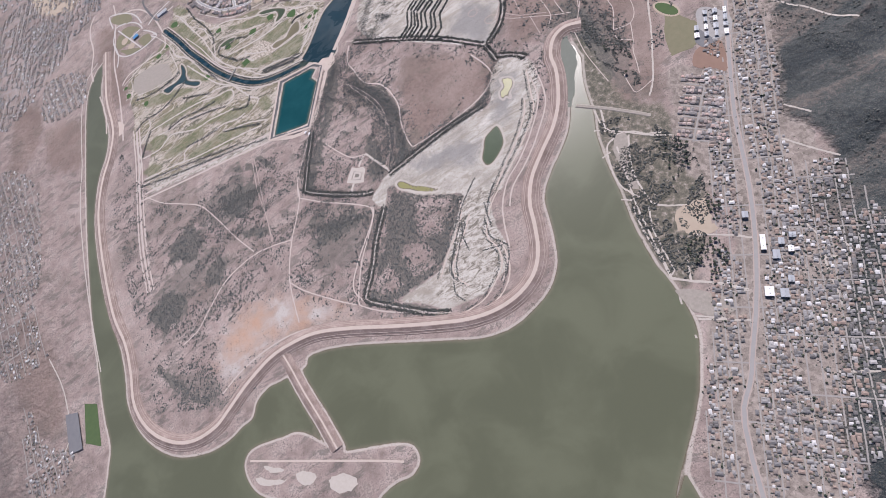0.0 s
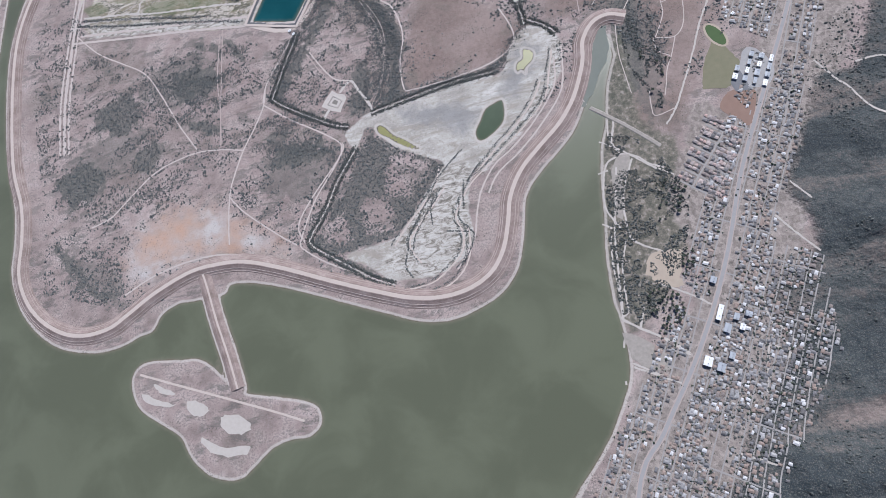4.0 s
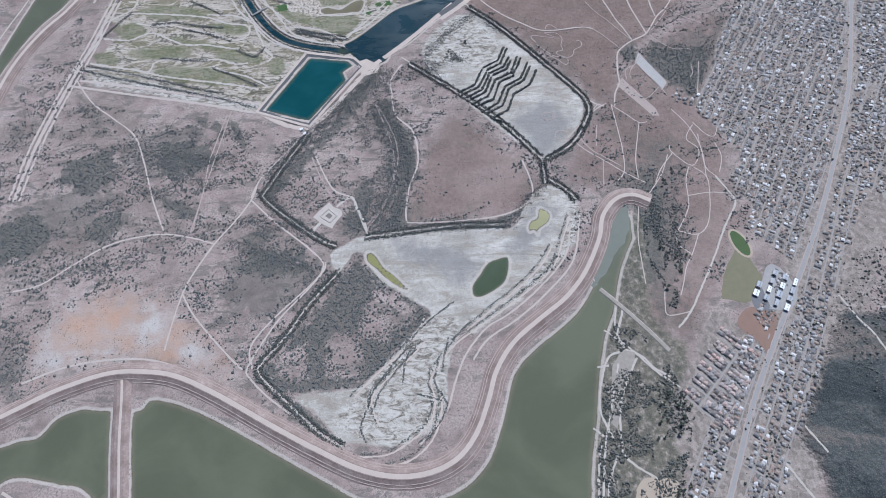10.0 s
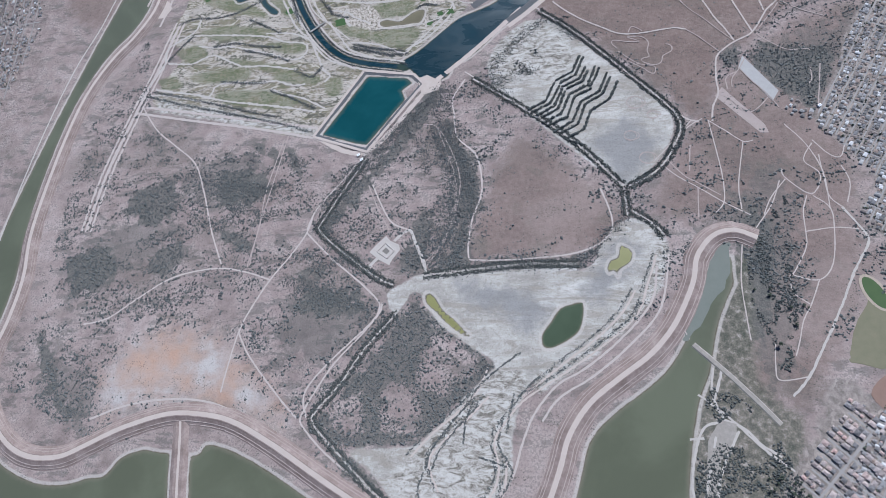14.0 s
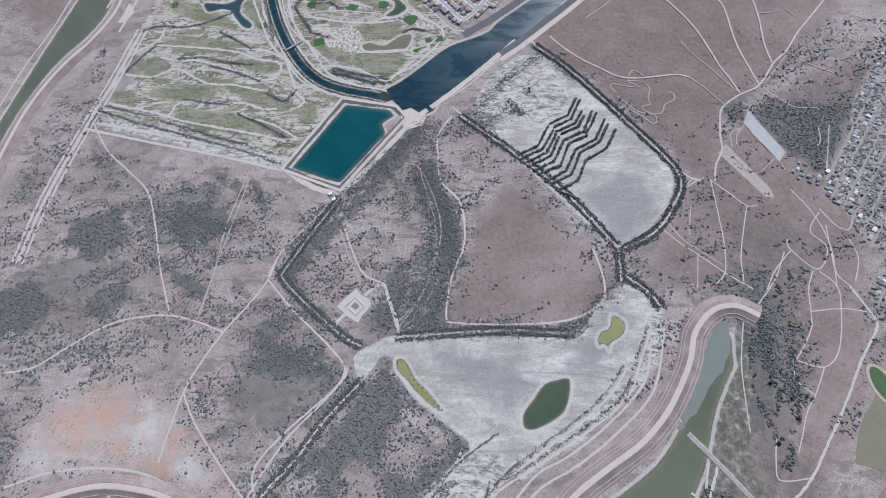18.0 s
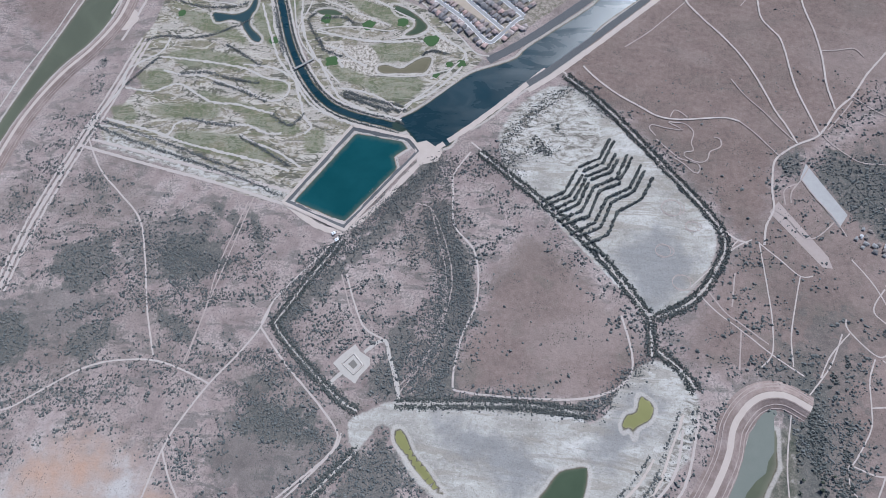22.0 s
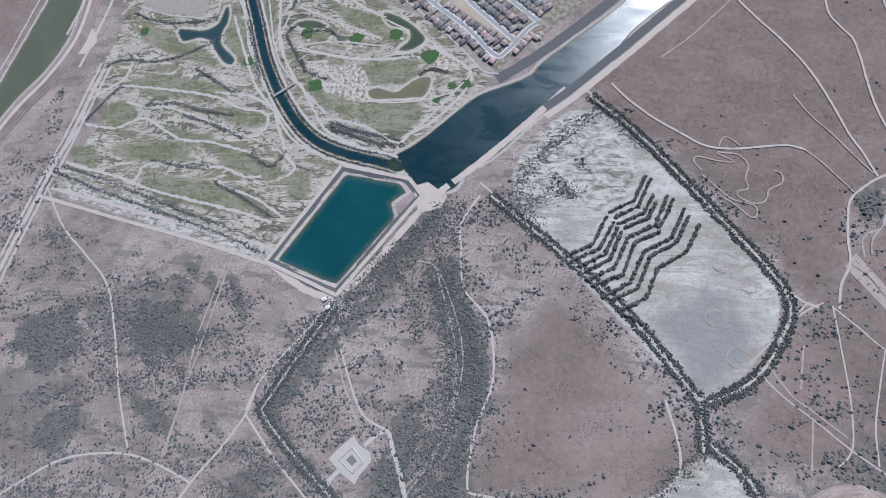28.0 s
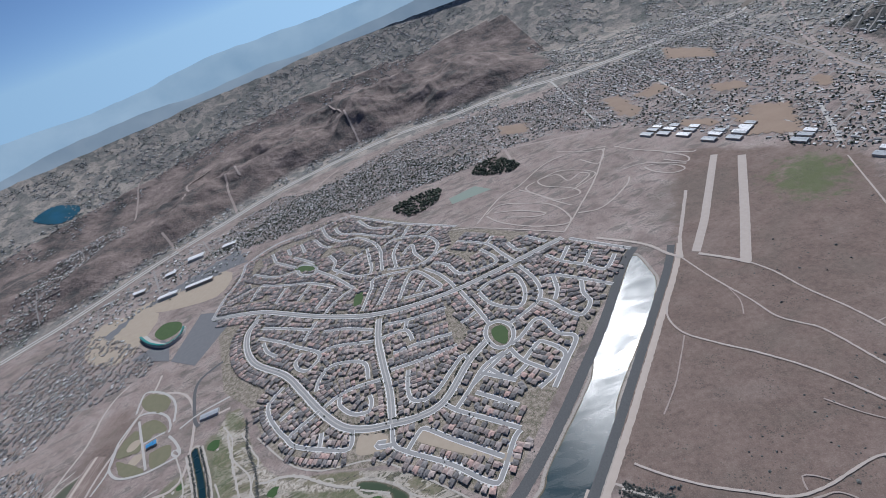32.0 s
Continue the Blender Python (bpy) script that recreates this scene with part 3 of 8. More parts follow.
FAIRWAY_LINES.append([(-616, 254), (-566, 261), (-539, 227), (-586, 218)])
FAIRWAY_LINES.append([(-586, 350), (-517, 366), (-486, 321), (-538, 304)])
FAIRWAY_LINES.append([(-130, 206), (-90, 214), (-88, 165), (-119, 159)])
FAIRWAY_LINES.append([(-528, 413), (-455, 429), (-327, 407), (-303, 379), (-455, 374)])
FAIRWAY_LINES.append([(-265, 257), (-146, 222), (-169, 199), (-272, 224)])
FAIRWAY_LINES.append([(-346, 832), (-315, 845), (-273, 757), (-247, 649), (-223, 544), (-239, 521), (-267, 613), (-310, 724)])
FAIRWAY_LINES.append([(-160, 538), (-107, 526), (-115, 496), (-150, 500)])
FAIRWAY_LINES.append([(-136, 634), (-43, 577), (43, 534), (56, 498), (-11, 516), (-98, 574)])
FAIRWAY_LINES.append([(-32, 448), (52, 461), (84, 448), (86, 410), (22, 401), (-18, 408)])
FAIRWAY_LINES.append([(-139, 420), (-82, 407), (-21, 360), (56, 363), (108, 352), (94, 311), (48, 298), (-37, 335), (-98, 357)])
FAIRWAY_LINES.append([(-337, 579), (-287, 549), (-247, 443), (-281, 447), (-336, 521)])
FAIRWAY_LINES.append([(-532, 548), (-456, 539), (-354, 474), (-330, 440), (-441, 480), (-542, 525)])
FAIRWAY_LINES.append([(-306, 907), (-269, 873), (-259, 835), (-287, 843), (-306, 877)])
FAIRWAY_LINES.append([(101, 484), (125, 476), (134, 455), (116, 444), (98, 461)])
FAIRWAY_LINES.append([(182, 412), (203, 408), (193, 390), (175, 388)])
FAIRWAY_LINES.append([(-404, 766), (-377, 760), (-368, 719), (-390, 716), (-450, 713), (-444, 731)])
FAR_FIELDS = []
FAR_FIELDS.append([(1209, 1871), (1275, 1863), (1234, 1607), (1171, 1580), (1155, 1653)])
FAR_FIELDS.append([(1296, 1787), (1418, 1818), (1414, 1718), (1309, 1690)])
FAR_FIELDS.append([(1241, 1422), (1313, 1325), (1278, 1269), (1202, 1352)])
FAR_FIELDS.append([(1487, 1604), (1569, 1533), (1527, 1432), (1445, 1505)])
FAR_FIELDS.append([(1659, 1346), (1698, 1303), (1633, 1221), (1598, 1253)])
FAR_FIELDS.append([(1421, 1332), (1491, 1233), (1403, 1103), (1341, 1216)])
FAR_FIELDS.append([(786, 2092), (898, 1989), (867, 1846), (774, 1946)])
FAR_FIELDS.append([(1725, 2234), (1782, 1953), (1713, 1830), (1626, 2045)])
FAR_FIELDS.append([(1353, 1324), (1403, 1103), (1358, 1039), (1268, 1152)])
FAR_ROADS = []
FAR_ROADS.append([(1513, 2202), (1417, 1712), (1328, 1420)])
FAR_ROADS.append([(1334, 1410), (1509, 1295), (1642, 1175)])
FAR_ROADS.append([(2214, 1984), (1920, 1579), (1700, 1227), (1614, 1135)])
FAR_ROADS.append([(1515, 1161), (1359, 945)])
FAR_ROADS.append([(460, 1811), (692, 1798), (1141, 1536)])
FAR_ROADS.append([(808, 2353), (702, 1618)])
FAR_ROADS.append([(1070, 1633), (1127, 1952), (1216, 2421)])
FAR_ROADS.append([(49, 1751), (-104, 2219), (18, 2424)])
FAR_ROADS.append([(243, 1760), (188, 2207), (273, 2442)])
FAR_ROADS.append([(1509, 1295), (1387, 1133), (1326, 1058)])
FAR_ROADS.append([(1411, 1806), (1551, 1753), (1703, 1637)])
FAR_ROADS.append([(1755, 1128), (1787, 1329), (1982, 1701), (2357, 2216)])
HILL_ROADS = []
HILL_ROADS.append([(-833, 2632), (-859, 2829), (-944, 3065), (-845, 3221), (-819, 3247)])
HILL_ROADS.append([(-1279, 2946), (-1338, 3387), (-1292, 3504)])
HILL_ROADS.append([(-534, 2753), (-644, 3093), (-716, 3068)])
HILL_ROADS.append([(-538, 2374), (-602, 2644), (-619, 2802)])
HILL_ROADS.append([(161, 2665), (131, 3058), (42, 3372)])
HILL_ROADS.append([(-903, 2372), (-787, 2177), (-763, 2247)])
GOLF_SAND = []
GOLF_SAND.append([(-634, 245), (-610, 310), (-612, 366), (-548, 414), (-535, 462)])
GOLF_SAND.append([(-544, 403), (-483, 398), (-402, 389), (-321, 375), (-258, 349), (-209, 340), (-194, 314), (-214, 288), (-252, 291), (-294, 311), (-355, 330), (-418, 350), (-478, 353), (-520, 363)])
GOLF_SAND.append([(-601, 311), (-528, 302), (-469, 326), (-411, 296), (-367, 277), (-311, 274), (-252, 261), (-215, 252)])
GOLF_SAND.append([(-616, 224), (-551, 207), (-489, 195), (-449, 186), (-433, 222), (-370, 225), (-313, 218), (-268, 220), (-219, 202), (-185, 204)])
GOLF_SAND.append([(-489, 195), (-406, 169), (-329, 154), (-254, 139), (-200, 128), (-145, 113)])
GOLF_SAND.append([(-279, 195), (-229, 173), (-191, 161), (-152, 140), (-123, 123)])
GOLF_SAND.append([(-326, 574), (-285, 489), (-245, 410), (-205, 362), (-187, 341), (-160, 285), (-142, 245), (-120, 222), (-134, 207)])
GOLF_SAND.append([(-324, 386), (-246, 377), (-204, 356)])
GOLF_SAND.append([(-634, 245), (-651, 192), (-607, 204), (-462, 171)])
GOLF_SAND.append([(-292, 834), (-259, 726), (-232, 642), (-220, 563), (-201, 487), (-154, 409)])
GOLF_SAND.append([(-194, 660), (-117, 643), (-43, 588), (10, 559)])
GOLF_SAND.append([(-167, 493), (-81, 468), (10, 459), (69, 463)])
GOLF_SAND.append([(-83, 326), (-38, 321), (12, 307), (67, 277), (91, 297), (133, 326), (185, 389), (190, 431), (152, 462), (106, 487)])
GOLF_SAND.append([(-146, 406), (-98, 334), (-69, 299), (15, 260), (62, 248)])
GOLF_SAND.append([(-200, 378), (-173, 324), (-127, 274), (-56, 242), (88, 198)])
GOLF_SAND.append([(-358, 709), (-360, 663), (-312, 600), (-271, 496), (-227, 411), (-196, 377)])
GOLF_SAND.append([(-139, 446), (-98, 434), (-66, 409), (-27, 387)])
GOLF_SAND.append([(-98, 448), (-106, 425), (-82, 383)])
GOLF_BRUSH = []
GOLF_BRUSH.append([(-602, 448), (-557, 467), (-484, 462), (-428, 475), (-376, 500), (-343, 524)])
GOLF_BRUSH.append([(-478, 353), (-412, 361), (-351, 346), (-272, 333)])
GOLF_BRUSH.append([(-385, 334), (-303, 310), (-240, 282)])
GOLF_BRUSH.append([(-428, 233), (-350, 221), (-295, 219)])
GOLF_BRUSH.append([(-278, 190), (-228, 168), (-147, 122)])
GOLF_BRUSH.append([(-70, 314), (-13, 290), (49, 273), (82, 274)])
GOLF_BRUSH.append([(-66, 319), (-7, 301), (72, 284)])
GOLF_BRUSH.append([(-603, 316), (-572, 368), (-544, 403)])
GOLF_BRUSH.append([(-223, 252), (-172, 224), (-145, 255)])
GOLF_BRUSH.append([(-636, 203), (-526, 168), (-423, 139), (-325, 111), (-231, 85), (-148, 55)])
GOLF_BRUSH.append([(-621, 214), (-536, 192), (-431, 161), (-331, 130), (-236, 103)])
GOLF_BRUSH.append([(-168, 526), (-113, 533), (-82, 516)])
GOLF_BRUSH.append([(-156, 468), (-139, 435), (-89, 414)])
GOLF_BRUSH.append([(-293, 561), (-258, 478), (-231, 410)])
GOLF_BRUSH.append([(-68, 310), (-25, 303), (32, 289), (69, 266)])
GOLF_BRUSH.append([(-65, 303), (-11, 290), (44, 269)])
GOLF_BRUSH.append([(-573, 592), (-510, 568), (-453, 561), (-389, 565), (-365, 580)])
GOLF_BRUSH.append([(-178, 545), (-195, 523), (-166, 474), (-139, 437)])
GOLF_BRUSH.append([(-207, 702), (-192, 625), (-199, 585)])
GOLF_BRUSH.append([(-250, 857), (-232, 764), (-207, 702)])
GOLF_BRUSH.append([(-280, 383), (-325, 410), (-381, 442)])
GOLF_BRUSH.append([(96, 424), (114, 435), (153, 428)])
LEVEE_LINES = []
LEVEE_LINES.append([(112, -769), (160, -769), (209, -766), (250, -744), (285, -717), (299, -676), (291, -635), (305, -606), (343, -562), (412, -516), (491, -461), (558, -404), (588, -336), (609, -282)])
LEVEE_LINES.append([(119, -779), (183, -788), (245, -779), (286, -750), (307, -710), (313, -663)])
LEVEE_LINES.append([(343, -554), (420, -493), (484, -445), (535, -395), (562, -353)])
LEVEE_LINES.append([(139, -662), (180, -620), (223, -584), (259, -547), (281, -501)])
LEVEE_LINES.append([(192, -717), (175, -662), (238, -599), (282, -554)])
PARK_PATHS = []
PARK_PATHS.append([(-570, 1016), (-531, 928), (-488, 831)])
PARK_PATHS.append([(-529, 921), (-490, 929), (-472, 931)])
PARK_PATHS.append([(-606, 965), (-593, 1004), (-576, 1038), (-532, 1027), (-486, 990), (-464, 949), (-461, 925)])
PARK_PATHS.append([(-606, 965), (-602, 910), (-592, 875), (-555, 839), (-489, 822), (-431, 828), (-408, 836), (-428, 876), (-457, 912)])
PARK_PATHS.append([(-426, 855), (-430, 847), (-415, 832), (-408, 838), (-422, 855)])
PARK_PATHS.append([(-591, 1052), (-596, 1107), (-588, 1131), (-536, 1102), (-491, 1056), (-468, 1011), (-457, 957)])
PARK_PATHS.append([(-615, 821), (-597, 878), (-606, 965)])
PARK_PATHS.append([(-432, 921), (-383, 947), (-310, 962)])
AIR_LINES = []
AIR_MAIN = []
AIR_MAIN.append([(759, 18), (766, 55), (782, 89), (784, 126), (789, 165), (796, 191), (814, 210), (839, 228), (864, 240), (881, 252), (899, 277), (921, 312), (952, 344), (985, 395), (1019, 438), (1067, 500), (1110, 564), (1143, 609), (1192, 686), (1245, 773), (1310, 880)])
AIR_MAIN.append([(445, 402), (470, 372), (511, 334), (555, 304), (593, 280), (635, 275), (676, 279), (717, 283), (742, 276)])
AIR_MAIN.append([(793, 780), (795, 700), (800, 646), (806, 596), (808, 542), (825, 509), (838, 488), (844, 453), (848, 402), (855, 350), (872, 285), (881, 252)])
AIR_MAIN.append([(880, 684), (892, 636), (895, 570), (906, 506), (911, 454), (911, 409), (910, 364), (916, 312)])
AIR_MAIN.append([(685, 670), (664, 642), (658, 606), (665, 578), (693, 535), (722, 497), (760, 436), (785, 378), (809, 304), (824, 271), (839, 231)])
AIR_MAIN.append([(827, 769), (859, 722), (880, 684)])
AIR_MAIN.append([(793, 780), (781, 808), (760, 878), (692, 973)])
AIR_MAIN.append([(793, 780), (832, 839), (876, 893), (973, 1012)])
AIR_LINES.append([(742, 276), (763, 254), (784, 228), (803, 203)])
AIR_LINES.append([(834, 236), (809, 269), (783, 306), (757, 338), (735, 377)])
AIR_LINES.append([(614, 280), (623, 297), (637, 290), (647, 280)])
AIR_LINES.append([(585, 235), (574, 251), (579, 260), (610, 253), (636, 251), (609, 268), (625, 267), (643, 264), (656, 246), (650, 222), (653, 205), (636, 200), (639, 189), (662, 179), (677, 186), (683, 204), (703, 216), (703, 233), (692, 237)])
AIR_LINES.append([(586, 227), (613, 199), (629, 185), (659, 176), (662, 162), (653, 155), (634, 174), (616, 188)])
AIR_LINES.append([(886, 250), (898, 232), (918, 212), (942, 194), (981, 192), (985, 187)])
AIR_LINES.append([(952, 341), (971, 323), (996, 303), (1034, 281)])
AIR_LINES.append([(782, 89), (804, 71), (821, 43), (832, 35), (851, 43), (878, 70)])
AIR_LINES.append([(813, 104), (816, 126), (836, 153), (858, 189)])
AIR_LINES.append([(836, 153), (852, 121), (876, 83), (894, 44)])
AIR_LINES.append([(658, 582), (623, 543), (579, 496), (530, 455)])
AIR_LINES.append([(911, 454), (938, 455), (974, 460), (988, 439)])
AIR_LINES.append([(1115, 566), (1128, 525), (1137, 503)])
AIR_LINES.append([(798, 642), (791, 605), (771, 573)])
AIR_LINES.append([(896, 262), (925, 298), (950, 332)])
AIR_LINES.append([(498, 1323), (553, 1349), (633, 1280), (681, 1214), (689, 1117), (660, 1091), (581, 1153), (517, 1244), (495, 1312)])
AIR_LINES.append([(522, 1315), (588, 1264), (645, 1190), (611, 1195), (546, 1254)])
AIR_LINES.append([(639, 1397), (667, 1329), (704, 1237), (769, 1215), (769, 1266), (714, 1347), (713, 1407), (775, 1391), (783, 1322), (833, 1340), (847, 1303), (783, 1268)])
AIR_LINES.append([(698, 1405), (658, 1375), (699, 1226), (722, 1170)])
AIR_LINES.append([(980, 1211), (1012, 1201), (1046, 1144), (1042, 1113), (1006, 1122), (981, 1173), (980, 1211)])
AIR_LINES.append([(935, 1250), (994, 1232), (1066, 1137)])
AIR_LINES.append([(975, 1438), (846, 1265), (710, 1123), (643, 1056)])
AIR_LINES.append([(1002, 1423), (1038, 1322), (1109, 1197), (1132, 1186)])
AIR_LINES.append([(714, 1119), (778, 1096), (882, 1152), (920, 1194)])
AIR_LINES.append([(854, 1562), (924, 1463), (964, 1430), (905, 1350), (879, 1431)])
AIR_LINES.append([(1068, 1257), (1094, 1177), (1073, 1147), (1042, 1209)])
AIR_LINES.append([(455, 1290), (571, 1399), (649, 1423), (786, 1509), (899, 1499), (987, 1446)])
AIR_LINES.append([(728, 1409), (797, 1407), (863, 1322), (848, 1281), (764, 1255)])
AIR_LINES.append([(349, 1332), (448, 1267), (643, 1056)])
BAND_LINES = []
BAND_LINES.append([(205, 168), (190, 86), (220, -31), (247, -138), (232, -233), (193, -304)])
BAND_LINES.append([(145, 50), (191, -82), (206, -184), (167, -288)])
BAND_LINES.append([(-58, -147), (3, -49), (84, 56), (173, 170)])
BAND_LINES.append([(-396, -70), (-262, -98), (-193, -86)])
BAND_LINES.append([(-336, -142), (-207, -168)])
BAND_LINES.append([(-166, -320), (-20, -372), (45, -396)])
BAND_LINES.append([(-137, -265), (-3, -290)])
BAND_LINES.append([(46, 69), (116, 15), (148, -79)])
BAND_LINES.append([(-426, -167), (-325, -190)])
BAND_LINES.append([(127, -285), (165, -212), (180, -133)])
BAND_LINES.append([(397, 194), (332, 178), (268, 141)])
BAND_LINES.append([(-43, -165), (-72, -202), (-32, -258), (39, -321)])
BAND_LINES.append([(171, 54), (189, 2), (211, -69), (220, -129), (215, -179), (201, -229), (180, -270), (157, -297)])
BAND_LINES.append([(155, 52), (171, -1), (196, -71), (204, -131), (200, -182), (186, -232), (165, -265)])
BAND_LINES.append([(188, 142), (158, 95), (177, 55)])
BAND_LINES.append([(216, -32), (234, -76), (236, -116), (229, -147)])
BAND_LINES.append([(188, 162), (133, 111), (80, 57), (29, 5), (-22, -47), (-69, -107), (-96, -158)])
BAND_LINES.append([(229, -299), (285, -298), (341, -296), (396, -295), (429, -295)])
BAND_LINES.append([(443, -300), (483, -285), (520, -236), (563, -196)])
BAND_LINES.append([(436, 357), (382, 314), (338, 266), (302, 220), (286, 190), (305, 158), (330, 117)])
BAND_LINES.append([(442, 348), (467, 313), (497, 276)])
STREET_LINES = []
STREET_LINES.append([(-451, 1390), (-353, 1349), (-262, 1301), (-175, 1230), (-86, 1157), (4, 1093), (76, 1051), (153, 1023), (230, 1010), (321, 1005), (399, 1011), (478, 1019), (552, 1027), (626, 1036)])
STREET_LINES.append([(96, 1020), (85, 942), (87, 844), (92, 755), (87, 666)])
STREET_LINES.append([(-276, 1273), (-301, 1214), (-289, 1126), (-250, 1045), (-163, 953), (-116, 873), (-68, 784), (-18, 713), (31, 682), (84, 667), (143, 656), (200, 669), (271, 743), (327, 782)])
STREET_LINES.append([(-386, 1716), (-261, 1789), (-82, 1764), (30, 1773), (83, 1718), (206, 1546), (305, 1433), (394, 1332)])
STREET_LINES.append([(-68, 1753), (-47, 1658), (3, 1573), (70, 1539), (121, 1456), (138, 1379), (134, 1313), (131, 1251)])
STREET_LINES.append([(156, 1397), (190, 1419), (278, 1367), (317, 1289), (298, 1230), (242, 1200), (146, 1247)])
STREET_LINES.append([(174, 1235), (179, 1332), (210, 1388)])
STREET_LINES.append([(205, 1298), (241, 1332), (242, 1271), (259, 1215)])
STREET_LINES.append([(-14, 1708), (6, 1635), (72, 1573), (178, 1454), (207, 1483)])
STREET_LINES.append([(80, 1690), (124, 1577), (195, 1519)])
STREET_LINES.append([(-42, 1497), (-19, 1432), (-28, 1392), (-6, 1354), (51, 1279), (96, 1275), (97, 1363), (95, 1435)])
STREET_LINES.append([(-22, 1344), (53, 1411), (77, 1409)])
STREET_LINES.append([(-251, 1617), (-159, 1502)])
STREET_LINES.append([(-88, 1427), (-23, 1330), (33, 1224)])
STREET_LINES.append([(-101, 1682), (-66, 1591), (-32, 1557)])
STREET_LINES.append([(-155, 1687), (-136, 1601)])
STREET_LINES.append([(-210, 1693), (-194, 1627)])
STREET_LINES.append([(-275, 1705), (-251, 1617)])
STREET_LINES.append([(-386, 1716), (-391, 1601), (-430, 1503), (-451, 1390)])
STREET_LINES.append([(-293, 1486), (-223, 1431), (-116, 1366), (-25, 1275)])
STREET_LINES.append([(-319, 1401), (-297, 1481)])
STREET_LINES.append([(-225, 1320), (-193, 1396)])
STREET_LINES.append([(-146, 1283), (-108, 1346)])
STREET_LINES.append([(-86, 1193), (-32, 1274)])
STREET_LINES.append([(-417, 1465), (-319, 1489)])
STREET_LINES.append([(-58, 1145), (-28, 1187), (40, 1225)])
STREET_LINES.append([(52, 1088), (87, 1175), (107, 1227), (205, 1193)])
STREET_LINES.append([(99, 1082), (154, 1194)])
STREET_LINES.append([(159, 1067), (217, 1177), (269, 1078), (269, 1042), (172, 1064)])
STREET_LINES.append([(213, 1067), (241, 1109)])
STREET_LINES.append([(-277, 1295), (-295, 1231), (-297, 1179)])
STREET_LINES.append([(-160, 1510), (-138, 1511), (-100, 1472), (-88, 1427), (-109, 1416), (-146, 1445), (-159, 1485)])
STREET_LINES.append([(-337, 1596), (-244, 1506), (-159, 1485)])
STREET_LINES.append([(-179, 1599), (-100, 1491)])
STREET_LINES.append([(254, 1471), (221, 1412)])
STREET_LINES.append([(328, 1385), (293, 1364)])
STREET_LINES.append([(255, 1191), (296, 1217), (335, 1231)])
STREET_LINES.append([(318, 994), (335, 908), (347, 827)])
STREET_LINES.append([(484, 996), (496, 920), (489, 861), (460, 829), (389, 802)])
STREET_LINES.append([(506, 913), (543, 899), (576, 861), (632, 788)])
STREET_LINES.append([(537, 898), (525, 848), (504, 816)])
STREET_LINES.append([(583, 841), (567, 801), (565, 764), (533, 738), (514, 759), (491, 820), (475, 840)])
STREET_LINES.append([(359, 956), (374, 894), (424, 842), (457, 882), (464, 952), (441, 979), (389, 975), (360, 960)])
STREET_LINES.append([(558, 992), (578, 942), (618, 892), (645, 846), (692, 884)])
STREET_LINES.append([(578, 942), (621, 990)])
STREET_LINES.append([(616, 893), (658, 938)])
STREET_LINES.append([(282, 1177), (316, 1139), (341, 1066), (428, 1048), (443, 1075), (421, 1144)])
STREET_LINES.append([(374, 1242), (445, 1159), (465, 1084), (480, 1024)])
STREET_LINES.append([(445, 1159), (474, 1187)])
STREET_LINES.append([(496, 1121), (506, 1067), (529, 1057)])
STREET_LINES.append([(252, 1165), (283, 1111), (304, 1049), (310, 1016)])
STREET_LINES.append([(362, 730), (375, 683), (417, 622)])
STREET_LINES.append([(375, 683), (416, 712), (431, 708), (455, 658), (417, 622), (376, 604)])
STREET_LINES.append([(368, 740), (395, 750), (439, 781), (457, 770), (466, 717), (491, 686), (448, 639), (401, 591)])
STREET_LINES.append([(359, 728), (305, 701), (256, 674)])
STREET_LINES.append([(305, 701), (335, 655), (376, 670)])
STREET_LINES.append([(341, 826), (367, 825), (387, 795), (382, 761), (360, 740), (337, 749), (327, 785), (333, 812), (341, 826)])
STREET_LINES.append([(549, 1116), (585, 1048)])
STREET_LINES.append([(639, 1020), (684, 949), (731, 879)])
STREET_LINES.append([(347, 727), (298, 712), (255, 671), (214, 635)])
STREET_LINES.append([(198, 658), (219, 630), (266, 585), (313, 539)])
STREET_LINES.append([(262, 656), (327, 586)])
STREET_LINES.append([(286, 698), (344, 643)])
STREET_LINES.append([(87, 666), (84, 618), (106, 590), (177, 529), (235, 465), (257, 475), (295, 525), (312, 536)])
STREET_LINES.append([(106, 590), (138, 623), (153, 619), (196, 572), (268, 500)])
STREET_LINES.append([(84, 618), (53, 626), (51, 637), (69, 631)])
STREET_LINES.append([(-68, 784), (-127, 754), (-144, 747), (-183, 813), (-198, 862), (-186, 887), (-162, 910)])
STREET_LINES.append([(-144, 747), (-121, 714), (-53, 672), (-5, 652), (3, 691)])
STREET_LINES.append([(-63, 720), (-67, 685)])
STREET_LINES.append([(-164, 804), (-128, 827)])
STREET_LINES.append([(-59, 788), (-19, 805), (23, 808), (82, 798)])
STREET_LINES.append([(-20, 797), (-21, 773), (6, 735), (40, 723), (50, 745), (47, 767)])
STREET_LINES.append([(-79, 849), (-66, 891), (-33, 915), (41, 879), (48, 817)])
STREET_LINES.append([(-139, 1050), (-71, 980), (-97, 936), (-124, 950), (-137, 983), (-118, 1012)])
STREET_LINES.append([(-71, 980), (-30, 983), (72, 939)])
STREET_LINES.append([(-118, 1060), (-83, 1129)])
STREET_LINES.append([(-259, 1165), (-183, 1098), (-139, 1050)])
STREET_LINES.append([(-255, 1211), (-170, 1153), (-97, 1098)])
STREET_LINES.append([(-62, 1066), (6, 1036), (76, 983)])
STREET_LINES.append([(-242, 1132), (-225, 1083), (-194, 1045)])
